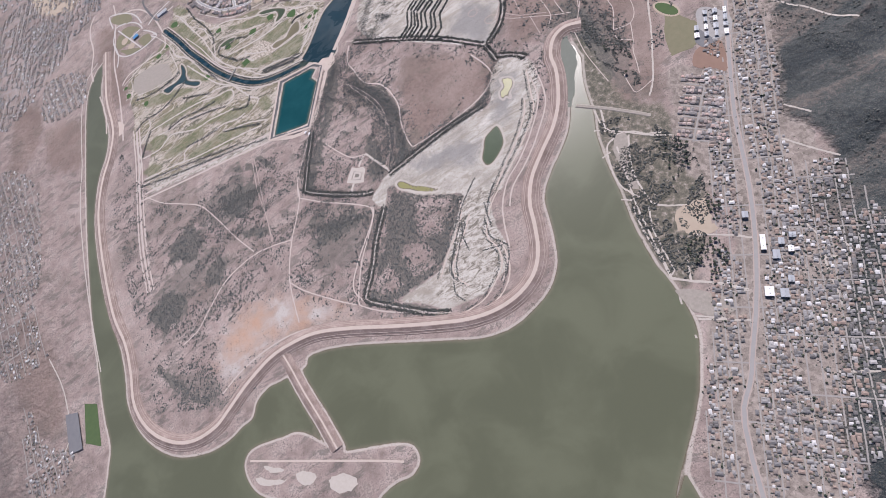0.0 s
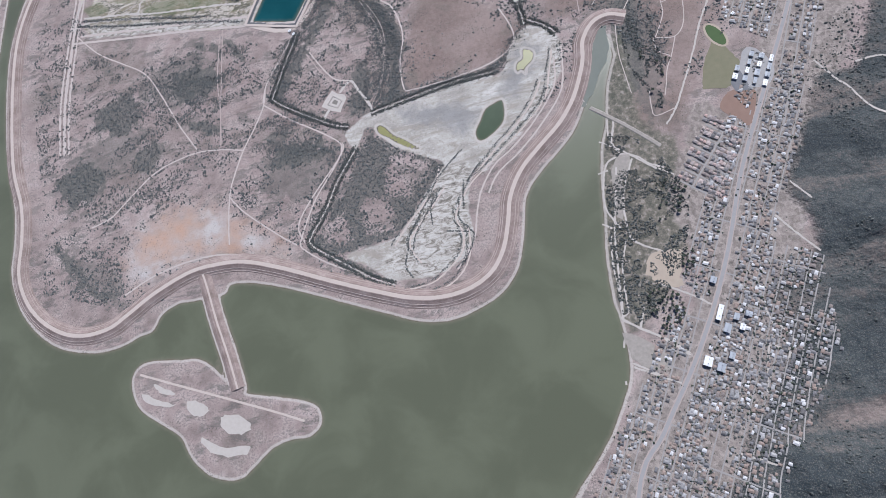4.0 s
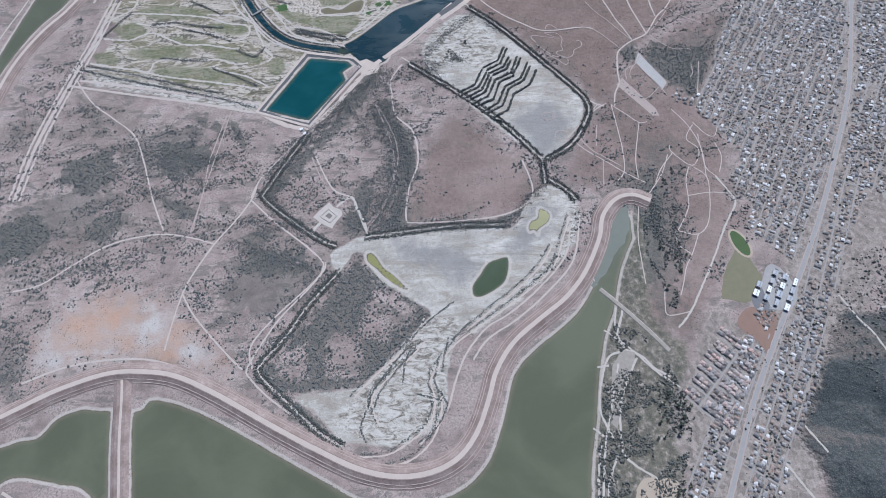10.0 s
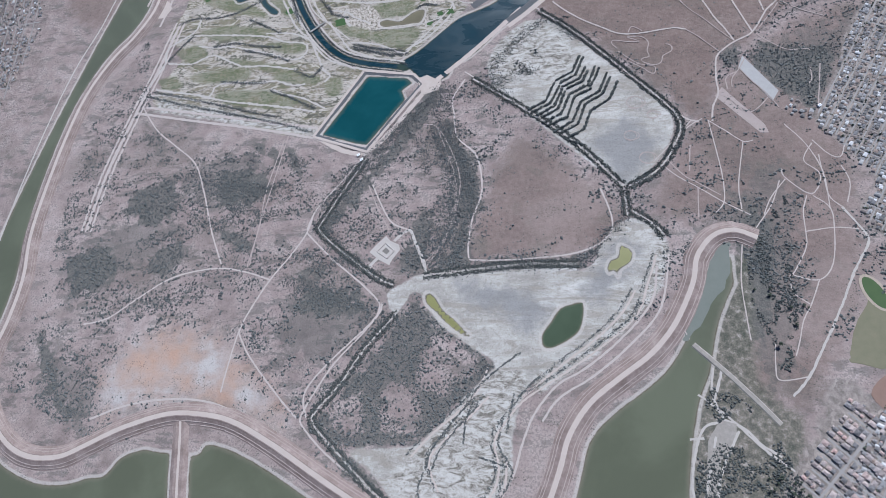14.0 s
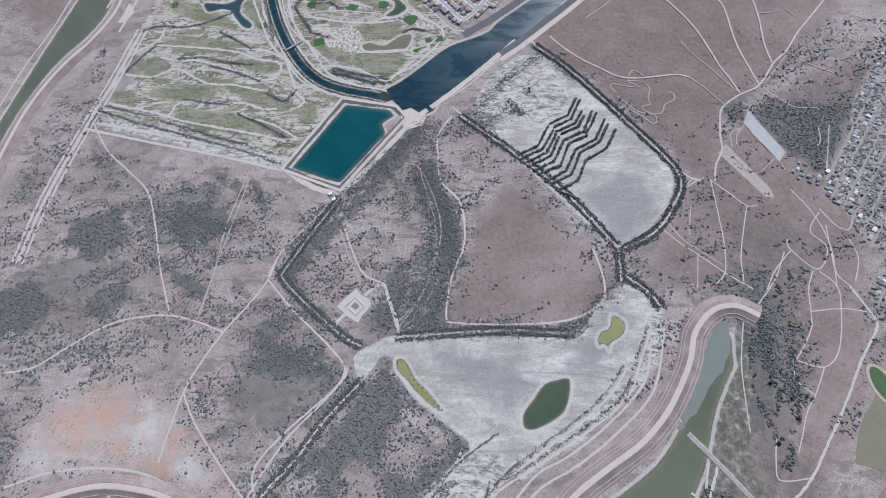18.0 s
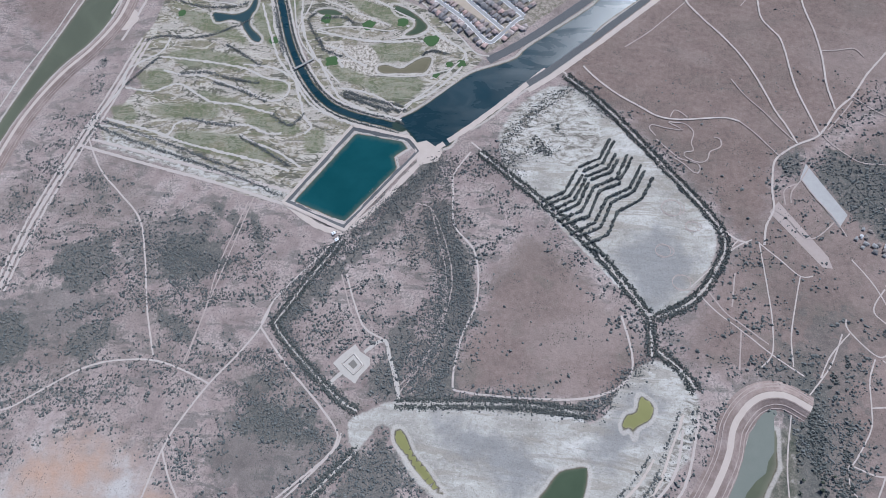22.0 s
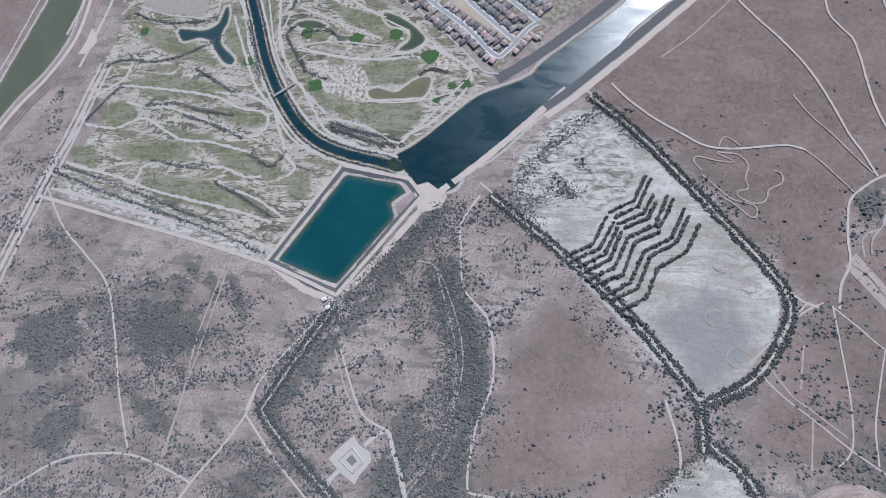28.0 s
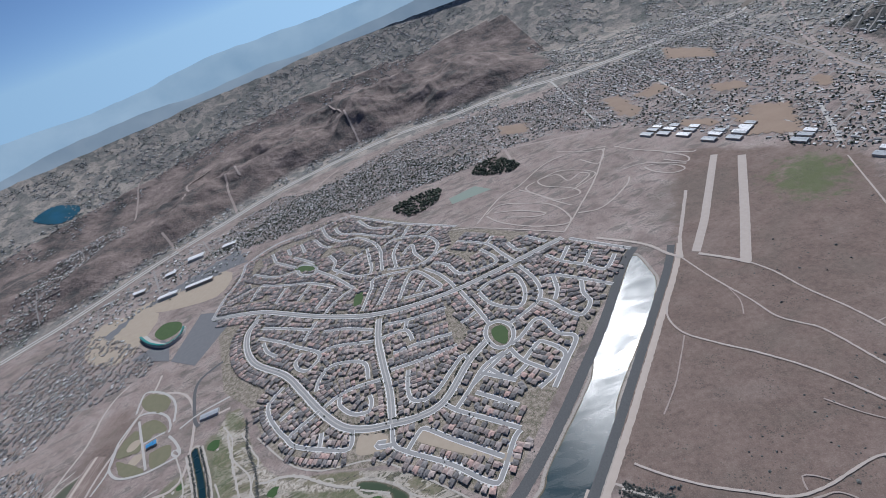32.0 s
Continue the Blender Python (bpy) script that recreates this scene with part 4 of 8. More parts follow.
STREET_LINES.append([(91, 938), (155, 931), (167, 884)])
STREET_LINES.append([(155, 931), (166, 966)])
STREET_LINES.append([(99, 815), (179, 807), (262, 806)])
STREET_LINES.append([(141, 793), (131, 727), (144, 697), (183, 696), (237, 745), (266, 768), (273, 751)])
STREET_LINES.append([(289, 871), (330, 887)])
STREET_LINES.append([(115, 866), (188, 862), (260, 849)])
STREET_LINES.append([(109, 985), (166, 966), (268, 952)])
OLDTOWN = [(-498, 1908), (-296, 1850), (-57, 1850), (127, 1765), (227, 1830), (399, 1752), (602, 1835), (276, 2237), (60, 2255), (-160, 2226), (-367, 2098), (-607, 1966)]
GREENS = [(35, 519, 14), (110, 467, 17), (-151, 527, 15), (-112, 401, 17), (185, 401, 11), (159, 398, 8), (133, 369, 8), (-44, 509, 16), (-161, 629, 12), (-427, 719, 12), (-380, 738, 9), (-321, 817, 16), (-597, 637, 12), (-533, 540, 11), (-266, 458, 12), (-600, 682, 9)]
LINK_PATHS = []
LINK_PATHS.append([(-308, 864), (-277, 812), (-264, 752), (-217, 687), (-207, 622), (-199, 580), (-208, 531), (-215, 495), (-195, 451), (-159, 410)])
LINK_PATHS.append([(-256, 818), (-216, 744), (-202, 716), (-209, 656), (-184, 605)])
LINK_PATHS.append([(-367, 718), (-356, 665), (-315, 604), (-291, 547), (-273, 491), (-231, 425)])
LINK_PATHS.append([(-420, 839), (-390, 779), (-367, 718), (-376, 701), (-367, 589), (-385, 567), (-418, 574), (-486, 583), (-556, 607)])
LINK_PATHS.append([(-607, 704), (-553, 721), (-481, 746), (-435, 758)])
LINK_PATHS.append([(-602, 587), (-575, 641), (-567, 707)])
LINK_PATHS.append([(-295, 707), (-256, 617), (-229, 528), (-218, 496)])
LINK_PATHS.append([(-165, 482), (-158, 496), (-80, 503), (5, 491), (20, 496)])
LINK_PATHS.append([(-165, 485), (-95, 471), (-22, 458), (33, 469), (77, 475), (100, 495)])
LINK_PATHS.append([(-186, 595), (-95, 554), (6, 508)])
LINK_PATHS.append([(10, 555), (64, 525)])
LINK_PATHS.append([(97, 510), (136, 476), (182, 442), (189, 420), (166, 388), (141, 354), (108, 316), (73, 285)])
LINK_PATHS.append([(-5, 366), (58, 362), (113, 369), (161, 385)])
LINK_PATHS.append([(-213, 783), (-134, 679), (-72, 633), (-13, 617), (46, 600), (112, 541), (175, 476), (213, 432), (244, 424)])
LINK_PATHS.append([(-156, 411), (-128, 384), (-82, 340)])
LINK_PATHS.append([(-207, 515), (-183, 453), (-156, 411), (-192, 379)])
SANDY = []
SANDY.append([(-193, 698), (-122, 629), (0, 568), (-78, 590), (-161, 635), (-197, 672)])
SANDY.append([(-144, 453), (-81, 444), (-23, 443), (4, 368), (-36, 369), (-95, 391), (-138, 436)])
SANDY.append([(-181, 599), (-95, 560), (11, 509), (-24, 506), (-105, 549)])
SANDY.append([(102, 508), (133, 489), (173, 443), (142, 429), (116, 445), (129, 383), (104, 368), (125, 415)])
BRUSH_PATCHES = []
BRUSH_PATCHES.append([(-364, -53), (-329, -36), (-282, -36), (-262, -59), (-230, -86), (-213, -102), (-251, -125), (-293, -136), (-344, -137), (-363, -103), (-361, -78)])
BRUSH_PATCHES.append([(-570, -84), (-497, -63), (-467, -103), (-484, -118), (-463, -139), (-503, -180), (-554, -169), (-590, -137), (-590, -106)])
BRUSH_PATCHES.append([(-473, -245), (-410, -237), (-409, -264), (-458, -303), (-498, -286)])
BRUSH_PATCHES.append([(-120, -357), (-53, -344), (11, -353), (6, -373), (-82, -381)])
BRUSH_PATCHES.append([(-132, -304), (-70, -286), (-51, -309), (-100, -322)])
BRUSH_PATCHES.append([(-331, -199), (-249, -228), (-250, -255), (-319, -231)])
BRUSH_PATCHES.append([(-292, 28), (-269, 31), (-258, -1), (-279, -3)])
BRUSH_PATCHES.append([(-247, 7), (-224, 4), (-213, -24), (-233, -24)])
BRUSH_PATCHES.append([(-205, 26), (-163, -34), (-162, -65), (-198, -19)])
BRUSH_PATCHES.append([(174, 45), (198, 60), (213, -3), (241, -28), (258, -86), (266, -148), (255, -182), (237, -221), (240, -282), (221, -300), (167, -306), (203, -252), (219, -197), (217, -131), (203, -63), (179, -5)])
BRUSH_PATCHES.append([(88, -296), (116, -231), (135, -164), (160, -183), (152, -258), (147, -309)])
BRUSH_PATCHES.append([(-82, -168), (-13, -90), (56, 6), (134, 164), (166, 190), (157, 97), (64, -31), (-21, -149), (-70, -211), (-90, -214)])
BRUSH_PATCHES.append([(163, -312), (242, -307), (420, -296), (450, -310), (479, -295), (507, -264), (458, -285), (320, -292), (240, -293)])
BRUSH_PATCHES.append([(763, -232), (816, -186), (818, -264), (798, -375), (764, -448), (742, -450), (751, -328)])
BRUSH_PATCHES.append([(-720, -449), (-672, -485), (-629, -568), (-567, -600), (-549, -617), (-617, -601), (-681, -533)])
BRUSH_PATCHES.append([(-711, -263), (-620, -236), (-575, -292), (-613, -346), (-687, -332)])
BRUSH_PATCHES.append([(-101, -349), (25, -374), (-8, -399), (-118, -399)])
BRUSH_PATCHES.append([(11, -662), (80, -705), (104, -732), (60, -719), (14, -692)])
BRUSH_PATCHES.append([(868, 190), (905, 215), (945, 198), (990, 195), (1030, 165), (975, 60), (955, 20), (925, 75), (905, 85), (880, 135)])
BRUSH_PATCHES.append([(806, 200), (835, 215), (850, 190), (830, 155), (808, 165)])
FIELD_CLEARINGS = []
FIELD_CLEARINGS.append([(-18, -565), (33, -558), (47, -590), (29, -627), (1, -622), (-20, -591)])
FIELD_CLEARINGS.append([(167, -446), (218, -446), (259, -491), (200, -551), (144, -535), (152, -491)])
FIELD_CLEARINGS.append([(87, -536), (144, -546), (149, -619), (83, -610)])
CRUST_RIDGES = []
CRUST_RIDGES.append([(168, -680), (177, -649), (208, -608), (244, -566), (265, -534), (309, -496), (342, -473)])
CRUST_RIDGES.append([(180, -684), (190, -653), (224, -610), (261, -571)])
CRUST_RIDGES.append([(307, -596), (298, -636), (315, -665), (321, -684), (301, -720), (264, -748)])
CRUST_RIDGES.append([(265, -658), (288, -664), (314, -673)])
CRUST_RIDGES.append([(328, -549), (319, -586), (314, -616)])
CRUST_RIDGES.append([(336, -554), (368, -522), (379, -520)])
CRUST_RIDGES.append([(164, -688), (155, -717), (167, -744)])
CRUST_RIDGES.append([(235, -638), (240, -597), (255, -555)])
DITCH_LINES.append([(94, -399), (35, -469), (-5, -532), (-54, -592), (-55, -608), (-38, -628), (36, -691), (82, -728), (121, -750)])
TRAIL_LINES.append([(64, -374), (58, -399), (21, -446), (-21, -493), (-50, -538), (-73, -581), (-81, -603), (-73, -618), (-22, -663), (60, -715), (115, -746)])


def smooth(points, closed=False, steps=5):
    """A soft curve through the given corners, as an array of places."""
    p = np.array(points, float)[:, :2]
    n = len(p)
    out = []
    for i in range(n if closed else n - 1):
        if closed:
            a, b, c, d = p[i - 1], p[i], p[(i + 1) % n], p[(i + 2) % n]
        else:
            a, b, c, d = p[max(i - 1, 0)], p[i], p[i + 1], p[min(i + 2, n - 1)]
        for s in range(steps):
            u = s / steps
            out.append(0.5 * (2 * b + (c - a) * u + (2 * a - 5 * b + 4 * c - d) * u * u + (3 * b - a - 3 * c + d) * u**3))
    if not closed:
        out.append(p[-1])
    return np.array(out)


def inside_by(poly, x, y, reach=80.0):
    """Metres inside (positive) or outside an outline, cut off at reach."""
    out = np.full(x.shape, -reach)
    lo, hi = poly.min(0) - reach, poly.max(0) + reach
    near = (x > lo[0]) & (x < hi[0]) & (y > lo[1]) & (y < hi[1])
    px, py = x[near], y[near]
    best, odd = np.full(px.shape, 1e9), np.zeros(px.shape, bool)
    for a, b in zip(poly, np.roll(poly, -1, 0)):
        ex, ey = b - a
        t = np.clip(((px - a[0]) * ex + (py - a[1]) * ey) / (ex * ex + ey * ey + 1e-9), 0, 1)
        best = np.minimum(best, (px - a[0] - t * ex) ** 2 + (py - a[1] - t * ey) ** 2)
        crosses = (a[1] > py) != (b[1] > py)
        odd ^= crosses & (px < (b[0] - a[0]) * (py - a[1]) / ((b[1] - a[1]) if b[1] != a[1] else 1e-9) + a[0])
    out[near] = np.clip(np.where(odd, 1, -1) * np.sqrt(best), -reach, reach)
    return out


def line_away(line, x, y, reach=400.0):
    """Metres from a line, positive on its right-hand side."""
    best, side = np.full(x.shape, 1e12), np.ones(x.shape)
    for a, b in zip(line, line[1:]):
        ex, ey = b - a
        t = np.clip(((x - a[0]) * ex + (y - a[1]) * ey) / (ex * ex + ey * ey + 1e-9), 0, 1)
        d = (x - a[0] - t * ex) ** 2 + (y - a[1] - t * ey) ** 2
        s = np.sign(ex * (a[1] - y) - ey * (a[0] - x))
        side = np.where(d < best, s, side)
        best = np.minimum(best, d)
    return np.sqrt(best) * side


def value_noise(x, y, size, seed=0):
    """Smooth noise from -1 to 1 on arrays."""
    r = np.random.RandomState(seed).uniform(-1, 1, (256, 256))
    u, v = x / size, y / size
    i, j = np.floor(u).astype(int), np.floor(v).astype(int)
    f, g = u - i, v - j
    f, g = f * f * (3 - 2 * f), g * g * (3 - 2 * g)
    at = lambda a, b: r[a % 256, b % 256]
    return (at(i, j) * (1 - f) + at(i + 1, j) * f) * (1 - g) + (at(i, j + 1) * (1 - f) + at(i + 1, j + 1) * f) * g


def ridges(x, y, size, seed=0, octaves=4):
    total, gain = 0, 1.0
    for o in range(octaves):
        total = total + gain * (1 - 2 * np.abs(value_noise(x, y, size / 2**o, seed + o)))
        gain *= 0.5
    return total / 1.9


lake_poly = np.concatenate([smooth(SHORE_A, steps=4), smooth(SHORE_B, steps=4), np.array(SHORE_C, float), [(300, -2600), (-2200, -2600), (-1500, -1300)], smooth(SHORE_D, steps=4)])
isle_poly, causeway_line = smooth(ISLE, True), smooth(CAUSEWAY)
pond_polys = {"teal": np.array(TEAL, float), "canal": smooth(CANAL, True, 3), "b1": smooth(POND_B1, True), "b2": smooth(POND_B2, True), "b3": smooth(POND_B3, True), "g1": smooth(POND_G1, True), "g2": smooth(POND_G2, True), "g3": smooth(POND_G3, True), "g4": smooth(POND_G4, True)}
loop_line = smooth(LOOP)
main_line = smooth([(300, -2300), (330, -1800)] + MAINROAD + [(1600, 740), (1850, 1500), (2200, 2700), (2600, 4200)])
highway_line = smooth([(-3600, 420), (-2600, 1020)] + HIGHWAY + [(3400, 2780)])


def lake_depth(x, y):
    land = np.maximum(inside_by(isle_poly, x, y), 20 - np.abs(line_away(causeway_line, x, y)))
    d = np.minimum(inside_by(lake_poly, x, y), -land)
    return d


def water_depth(x, y):
    d = lake_depth(x, y)
    for poly in pond_polys.values():
        d = np.maximum(d, inside_by(poly, x, y))
    return np.maximum(d, 11 - np.abs(line_away(loop_line, x, y)))


def main_off(x, y):
    """Metres from the valley road, positive on the mountain side."""
    d = np.abs(line_away(main_line, x, y))
    return np.where(x > np.interp(y, main_line[:, 1], main_line[:, 0]), d, -d)


def beyond_highway(x, y):
    """Metres past the freeway, away from the lake."""
    d = np.abs(line_away(highway_line, x, y))
    return np.where(y > np.interp(x, highway_line[:, 0], highway_line[:, 1]), d, -d)


def ease(v, a, b):
    u = np.clip((v - a) / (b - a), 0, 1)
    return u * u * (3 - 2 * u)


def hills(x, y):
    """Height of the slopes around the flat basin."""
    up = np.maximum(main_off(x, y) - 175 - 50 * value_noise(x, y, 260, 3), 0)
    right = np.minimum(up * 0.3, 420) * (0.75 + 0.5 * ridges(x, y, 340, 11, 5)) * np.clip(up / 120, 0, 1)
    right = np.maximum(right + 20 * ridges(x, y, 150, 14, 4) * np.clip(up / 70, 0, 1), 0)
    # the brown hills past the freeway, then the plain that climbs to the far rim
    far = beyond_highway(x, y)
    band = ease(far + 60 * value_noise(x, y, 240, 5), 70, 380) * (1 - ease(far + 160 * value_noise(x, y, 420, 6), 620, 1250))
    band = band * ease(x, -2600, -1700) * (1 - ease(x, 1000, 1500))
    left = band * (130 + 80 * np.exp(-(((x - 500) / 520) ** 2))) * np.clip(0.5 + 0.6 * ridges(x, y, 520, 21, 5), 0.02, 1.5)
    off = np.hypot(x - 286, y + 13)
    u = np.clip(1 - (off - 3300) / 1600, 0.29, 1)
    bowl = 705 * (1 - np.minimum(off, 4436) * u / 3300) * (off > 3300)
    bowl = bowl + 24 * ridges(x, y, 700, 31) * ease(off, 3300, 3900) * (1 - ease(off, 4000, 4300))
    west = np.maximum(-x - 1050, 0)
    west = np.minimum(west * 0.12, 90) * (0.6 + 0.5 * ridges(x, y, 380, 41)) * np.clip(1 - (y - 300) / 900, 0, 1)
    return np.maximum(np.maximum(right, left) + bowl, np.maximum(west, 0))


def height(x, y):
    """Height of the ground sheet at arrays of places."""
    x, y = np.asarray(x, float), np.asarray(y, float)
    flat = np.clip(-0.12 * water_depth(x, y), -5, 0)
    return flat + hills(x, y) + 0.35 * value_noise(x, y, 34, 7) * (flat >= 0)


def mesh_object(name, verts, faces, mats, parent=None, index=None, smooth_faces=False):
    me = bpy.data.meshes.new(name)
    verts = np.asarray(verts, np.float32)
    faces = np.asarray(faces, np.int32)
    me.vertices.add(len(verts))
    me.vertices.foreach_set("co", verts.ravel())
    k = faces.shape[1]
    me.loops.add(faces.size)
    me.loops.foreach_set("vertex_index", faces.ravel())
    me.polygons.add(len(faces))
    me.polygons.foreach_set("loop_start", np.arange(len(faces), dtype=np.int32) * k)
    if index is not None:
        me.polygons.foreach_set("material_index", np.asarray(index, np.int32))
    me.polygons.foreach_set("use_smooth", np.full(len(faces), smooth_faces))
    me.update(calc_edges=True)
    for m in mats if isinstance(mats, (list, tuple)) else [mats]:
        me.materials.append(m)
    ob = new(name, me)
    ob.parent = parent
    return ob


def part(name, bm, material, parent, label=""):
    me = bpy.data.meshes.new(name)
    bm.to_mesh(me)
    bm.free()
    me.materials.append(material)
    ob = new(name, me)
    ob.parent = parent
    return tagged(ob, label)


# ---- materials ----
def ground_material():
    k = Nodes("dry_ground", 0.95)
    wide, mid, fine, grit = k.noise(170, 5), k.noise(38, 5, 0.6), k.noise(9, 5, 0.65), k.noise(2.2, 3, 0.7)
    edge = k.math("SUBTRACT", k.noise(26, 6, 0.65), 0.5)

    def zone(name, ragged, soft, shift=0.0):
        d = k.math("ADD", k.attr(name), k.math("MULTIPLY", edge, ragged))
        return k.step(k.math("ADD", d, shift), -soft, soft)

    soil = k.ramp(k.math("ADD", k.math("MULTIPLY", mid, 0.6), k.math("MULTIPLY", wide, 0.4)), (0.36, (0.185, 0.146, 0.132)), (0.5, (0.31, 0.248, 0.224)), (0.62, (0.42, 0.353, 0.32)))
    tufts = k.step(k.math("ADD", k.math("MULTIPLY", k.noise(4.5, 4, 0.7), 0.62), k.math("MULTIPLY", mid, 0.38)), 0.52, 0.56)
    c = k.mix(k.math("MULTIPLY", tufts, 0.5), soil, (0.11, 0.1, 0.084))
    mats = k.math("MULTIPLY", k.step(k.noise(34, 7, 0.66, (-0.35, 0.6, 1.6), 0.4), 0.52, 0.57), k.step(k.noise(150, 3), 0.4, 0.5))
    c = k.mix(k.math("MULTIPLY", mats, 0.55), c, (0.1, 0.1, 0.09))
    c = k.mix(k.math("MULTIPLY", k.step(k.noise(5, 5, 0.7), 0.56, 0.64), 0.4), c, (0.34, 0.285, 0.25))
    red = k.ramp(k.math("ADD", k.math("MULTIPLY", wide, 0.5), k.math("MULTIPLY", fine, 0.5)), (0.38, (0.14, 0.106, 0.09)), (0.5, (0.196, 0.145, 0.124)), (0.66, (0.262, 0.2, 0.172)))
    c = k.mix(k.math("MULTIPLY", zone("red", 90, 26), 0.85), c, red)
    c = k.mix(k.math("MULTIPLY", k.math("MULTIPLY", zone("red", 60, 18), k.step(k.noise(70, 6, 0.65), 0.54, 0.66)), 0.55), c, (0.15, 0.13, 0.105))
    heath = k.ramp(k.math("ADD", k.math("MULTIPLY", mid, 0.5), k.math("MULTIPLY", fine, 0.5)), (0.36, (0.118, 0.087, 0.072)), (0.5, (0.172, 0.123, 0.103)), (0.64, (0.228, 0.172, 0.146)))
    c = k.mix(k.math("MULTIPLY", zone("heath", 60, 18), 0.62), c, heath)
    tone = k.noise(260, 5, 0.6, (0.5, 0.7, 1.3), 0.6)
    c = k.mix(k.math("MULTIPLY", k.step(tone, 0.5, 0.66), 0.26), c, (0.33, 0.272, 0.24))
    c = k.mix(k.math("MULTIPLY", k.step(tone, 0.48, 0.34), 0.4), c, (0.135, 0.118, 0.098))
    # bare orange and pale grey earth
    bare = k.ramp(k.math("ADD", k.math("MULTIPLY", k.noise(90, 4), 0.65), k.math("MULTIPLY", mid, 0.35)), (0.38, (0.44, 0.285, 0.2)), (0.52, (0.4, 0.32, 0.27)), (0.62, (0.46, 0.43, 0.4)))
    c = k.mix(k.math("MULTIPLY", zone("bare", 120, 45), 0.85), c, bare)
    thick = k.ramp(k.math("ADD", k.math("MULTIPLY", mid, 0.5), k.math("MULTIPLY", fine, 0.5)), (0.36, (0.075, 0.078, 0.07)), (0.5, (0.105, 0.105, 0.094)), (0.66, (0.175, 0.15, 0.13)))
    c = k.mix(k.math("MULTIPLY", zone("thick", 230, 9), 0.5), c, thick)
    leafy = k.ramp(k.math("ADD", k.math("MULTIPLY", fine, 0.45), k.math("MULTIPLY", k.noise(3.4, 4, 0.7), 0.55)), (0.36, (0.06, 0.066, 0.06)), (0.48, (0.095, 0.098, 0.087)), (0.58, (0.145, 0.135, 0.118)), (0.66, (0.24, 0.205, 0.18)))
    c = k.mix(k.math("MULTIPLY", zone("brushy", 95, 6), 0.8), c, leafy)
    c = k.mix(k.math("MULTIPLY", zone("damp", 260, 40), 0.7), c, (0.09, 0.13, 0.045))
    brush = k.ramp(k.noise(14, 8, 0.7), (0.4, (0.06, 0.07, 0.05)), (0.5, (0.12, 0.115, 0.085)), (0.57, (0.2, 0.18, 0.145)), (0.65, (0.38, 0.345, 0.3)))
    c = k.mix(k.math("MULTIPLY", zone("shore", 40, 12), 0.85), c, brush)
    # yards and lots
    yard = k.ramp(k.math("ADD", k.math("MULTIPLY", k.cells(9, "Color"), 0.3), k.math("MULTIPLY", fine, 0.7)), (0.28, (0.14, 0.124, 0.107)), (0.45, (0.225, 0.193, 0.168)), (0.7, (0.365, 0.318, 0.28)))
    c = k.mix(zone("town", 40, 6), c, yard)
    plot = k.ramp(k.math("ADD", k.math("MULTIPLY", fine, 0.6), k.math("MULTIPLY", grit, 0.4)), (0.38, (0.1, 0.105, 0.066)), (0.48, (0.2, 0.172, 0.135)), (0.58, (0.36, 0.31, 0.26)))
    c = k.mix(zone("tract", 6, 2), c, plot)
    # slopes: chaparral in the gullies, brown grass between
    ridge = k.noise(150, 7, 0.62, (0.95, 0.45, 1.5), 0.5)
    slope = k.ramp(k.math("ADD", k.math("MULTIPLY", ridge, 0.62), k.math("ADD", k.math("MULTIPLY", fine, 0.2), k.math("MULTIPLY", k.noise(3.4, 4, 0.75), 0.18))), (0.43, (0.034, 0.043, 0.046)), (0.5, (0.066, 0.074, 0.072)), (0.55, (0.12, 0.108, 0.097)), (0.63, (0.215, 0.175, 0.153)))
    c = k.mix(zone("slope", 60, 12), c, slope)
    # the far plain: plots, groves and bare fields in small patches
    plain = k.ramp(k.math("ADD", k.math("MULTIPLY", k.cells(60, "Color"), 0.35), k.math("MULTIPLY", k.noise(45, 6, 0.7), 0.65)), (0.3, (0.12, 0.13, 0.12)), (0.42, (0.2, 0.195, 0.18)), (0.52, (0.28, 0.255, 0.23)), (0.64, (0.4, 0.35, 0.3)))
    plain = k.mix(k.math("MULTIPLY", k.step(k.noise(13, 4, 0.7), 0.55, 0.62), 0.7), plain, (0.06, 0.07, 0.055))
    c = k.mix(zone("far", 60, 20), c, plain)
    brown = k.ramp(k.math("ADD", k.math("MULTIPLY", k.noise(150, 6, 0.6), 0.7), k.math("MULTIPLY", fine, 0.3)), (0.4, (0.07, 0.068, 0.066)), (0.49, (0.165, 0.13, 0.118)), (0.58, (0.24, 0.19, 0.17)), (0.68, (0.36, 0.3, 0.27)))
    c = k.mix(zone("brown", 60, 30), c, brown)
    # golf links: dry turf, green strips and pale sand
    run = k.noise(60, 8, 0.68, (0.3, 0.5, 1.5), 0.5)
    turf = k.ramp(k.math("ADD", k.math("MULTIPLY", run, 0.75), k.math("MULTIPLY", fine, 0.25)), (0.32, (0.1, 0.115, 0.062)), (0.4, (0.155, 0.15, 0.092)), (0.48, (0.225, 0.198, 0.145)), (0.515, (0.39, 0.35, 0.3)), (0.56, (0.36, 0.325, 0.27)), (0.582, (0.085, 0.085, 0.065)), (0.66, (0.19, 0.175, 0.12)))
    wander, thread = k.noise(48, 4, 0.5, (0.3, 0.5, 1.4), 0.8), k.noise(40, 3, 0.5, (0.2, 0.45, 1.5), 0.7)
    turf = k.mix(k.math("MULTIPLY", k.step(k.math("ABSOLUTE", k.math("SUBTRACT", wander, 0.5)), 0.022, 0.012), 0.85), turf, (0.46, 0.415, 0.35))
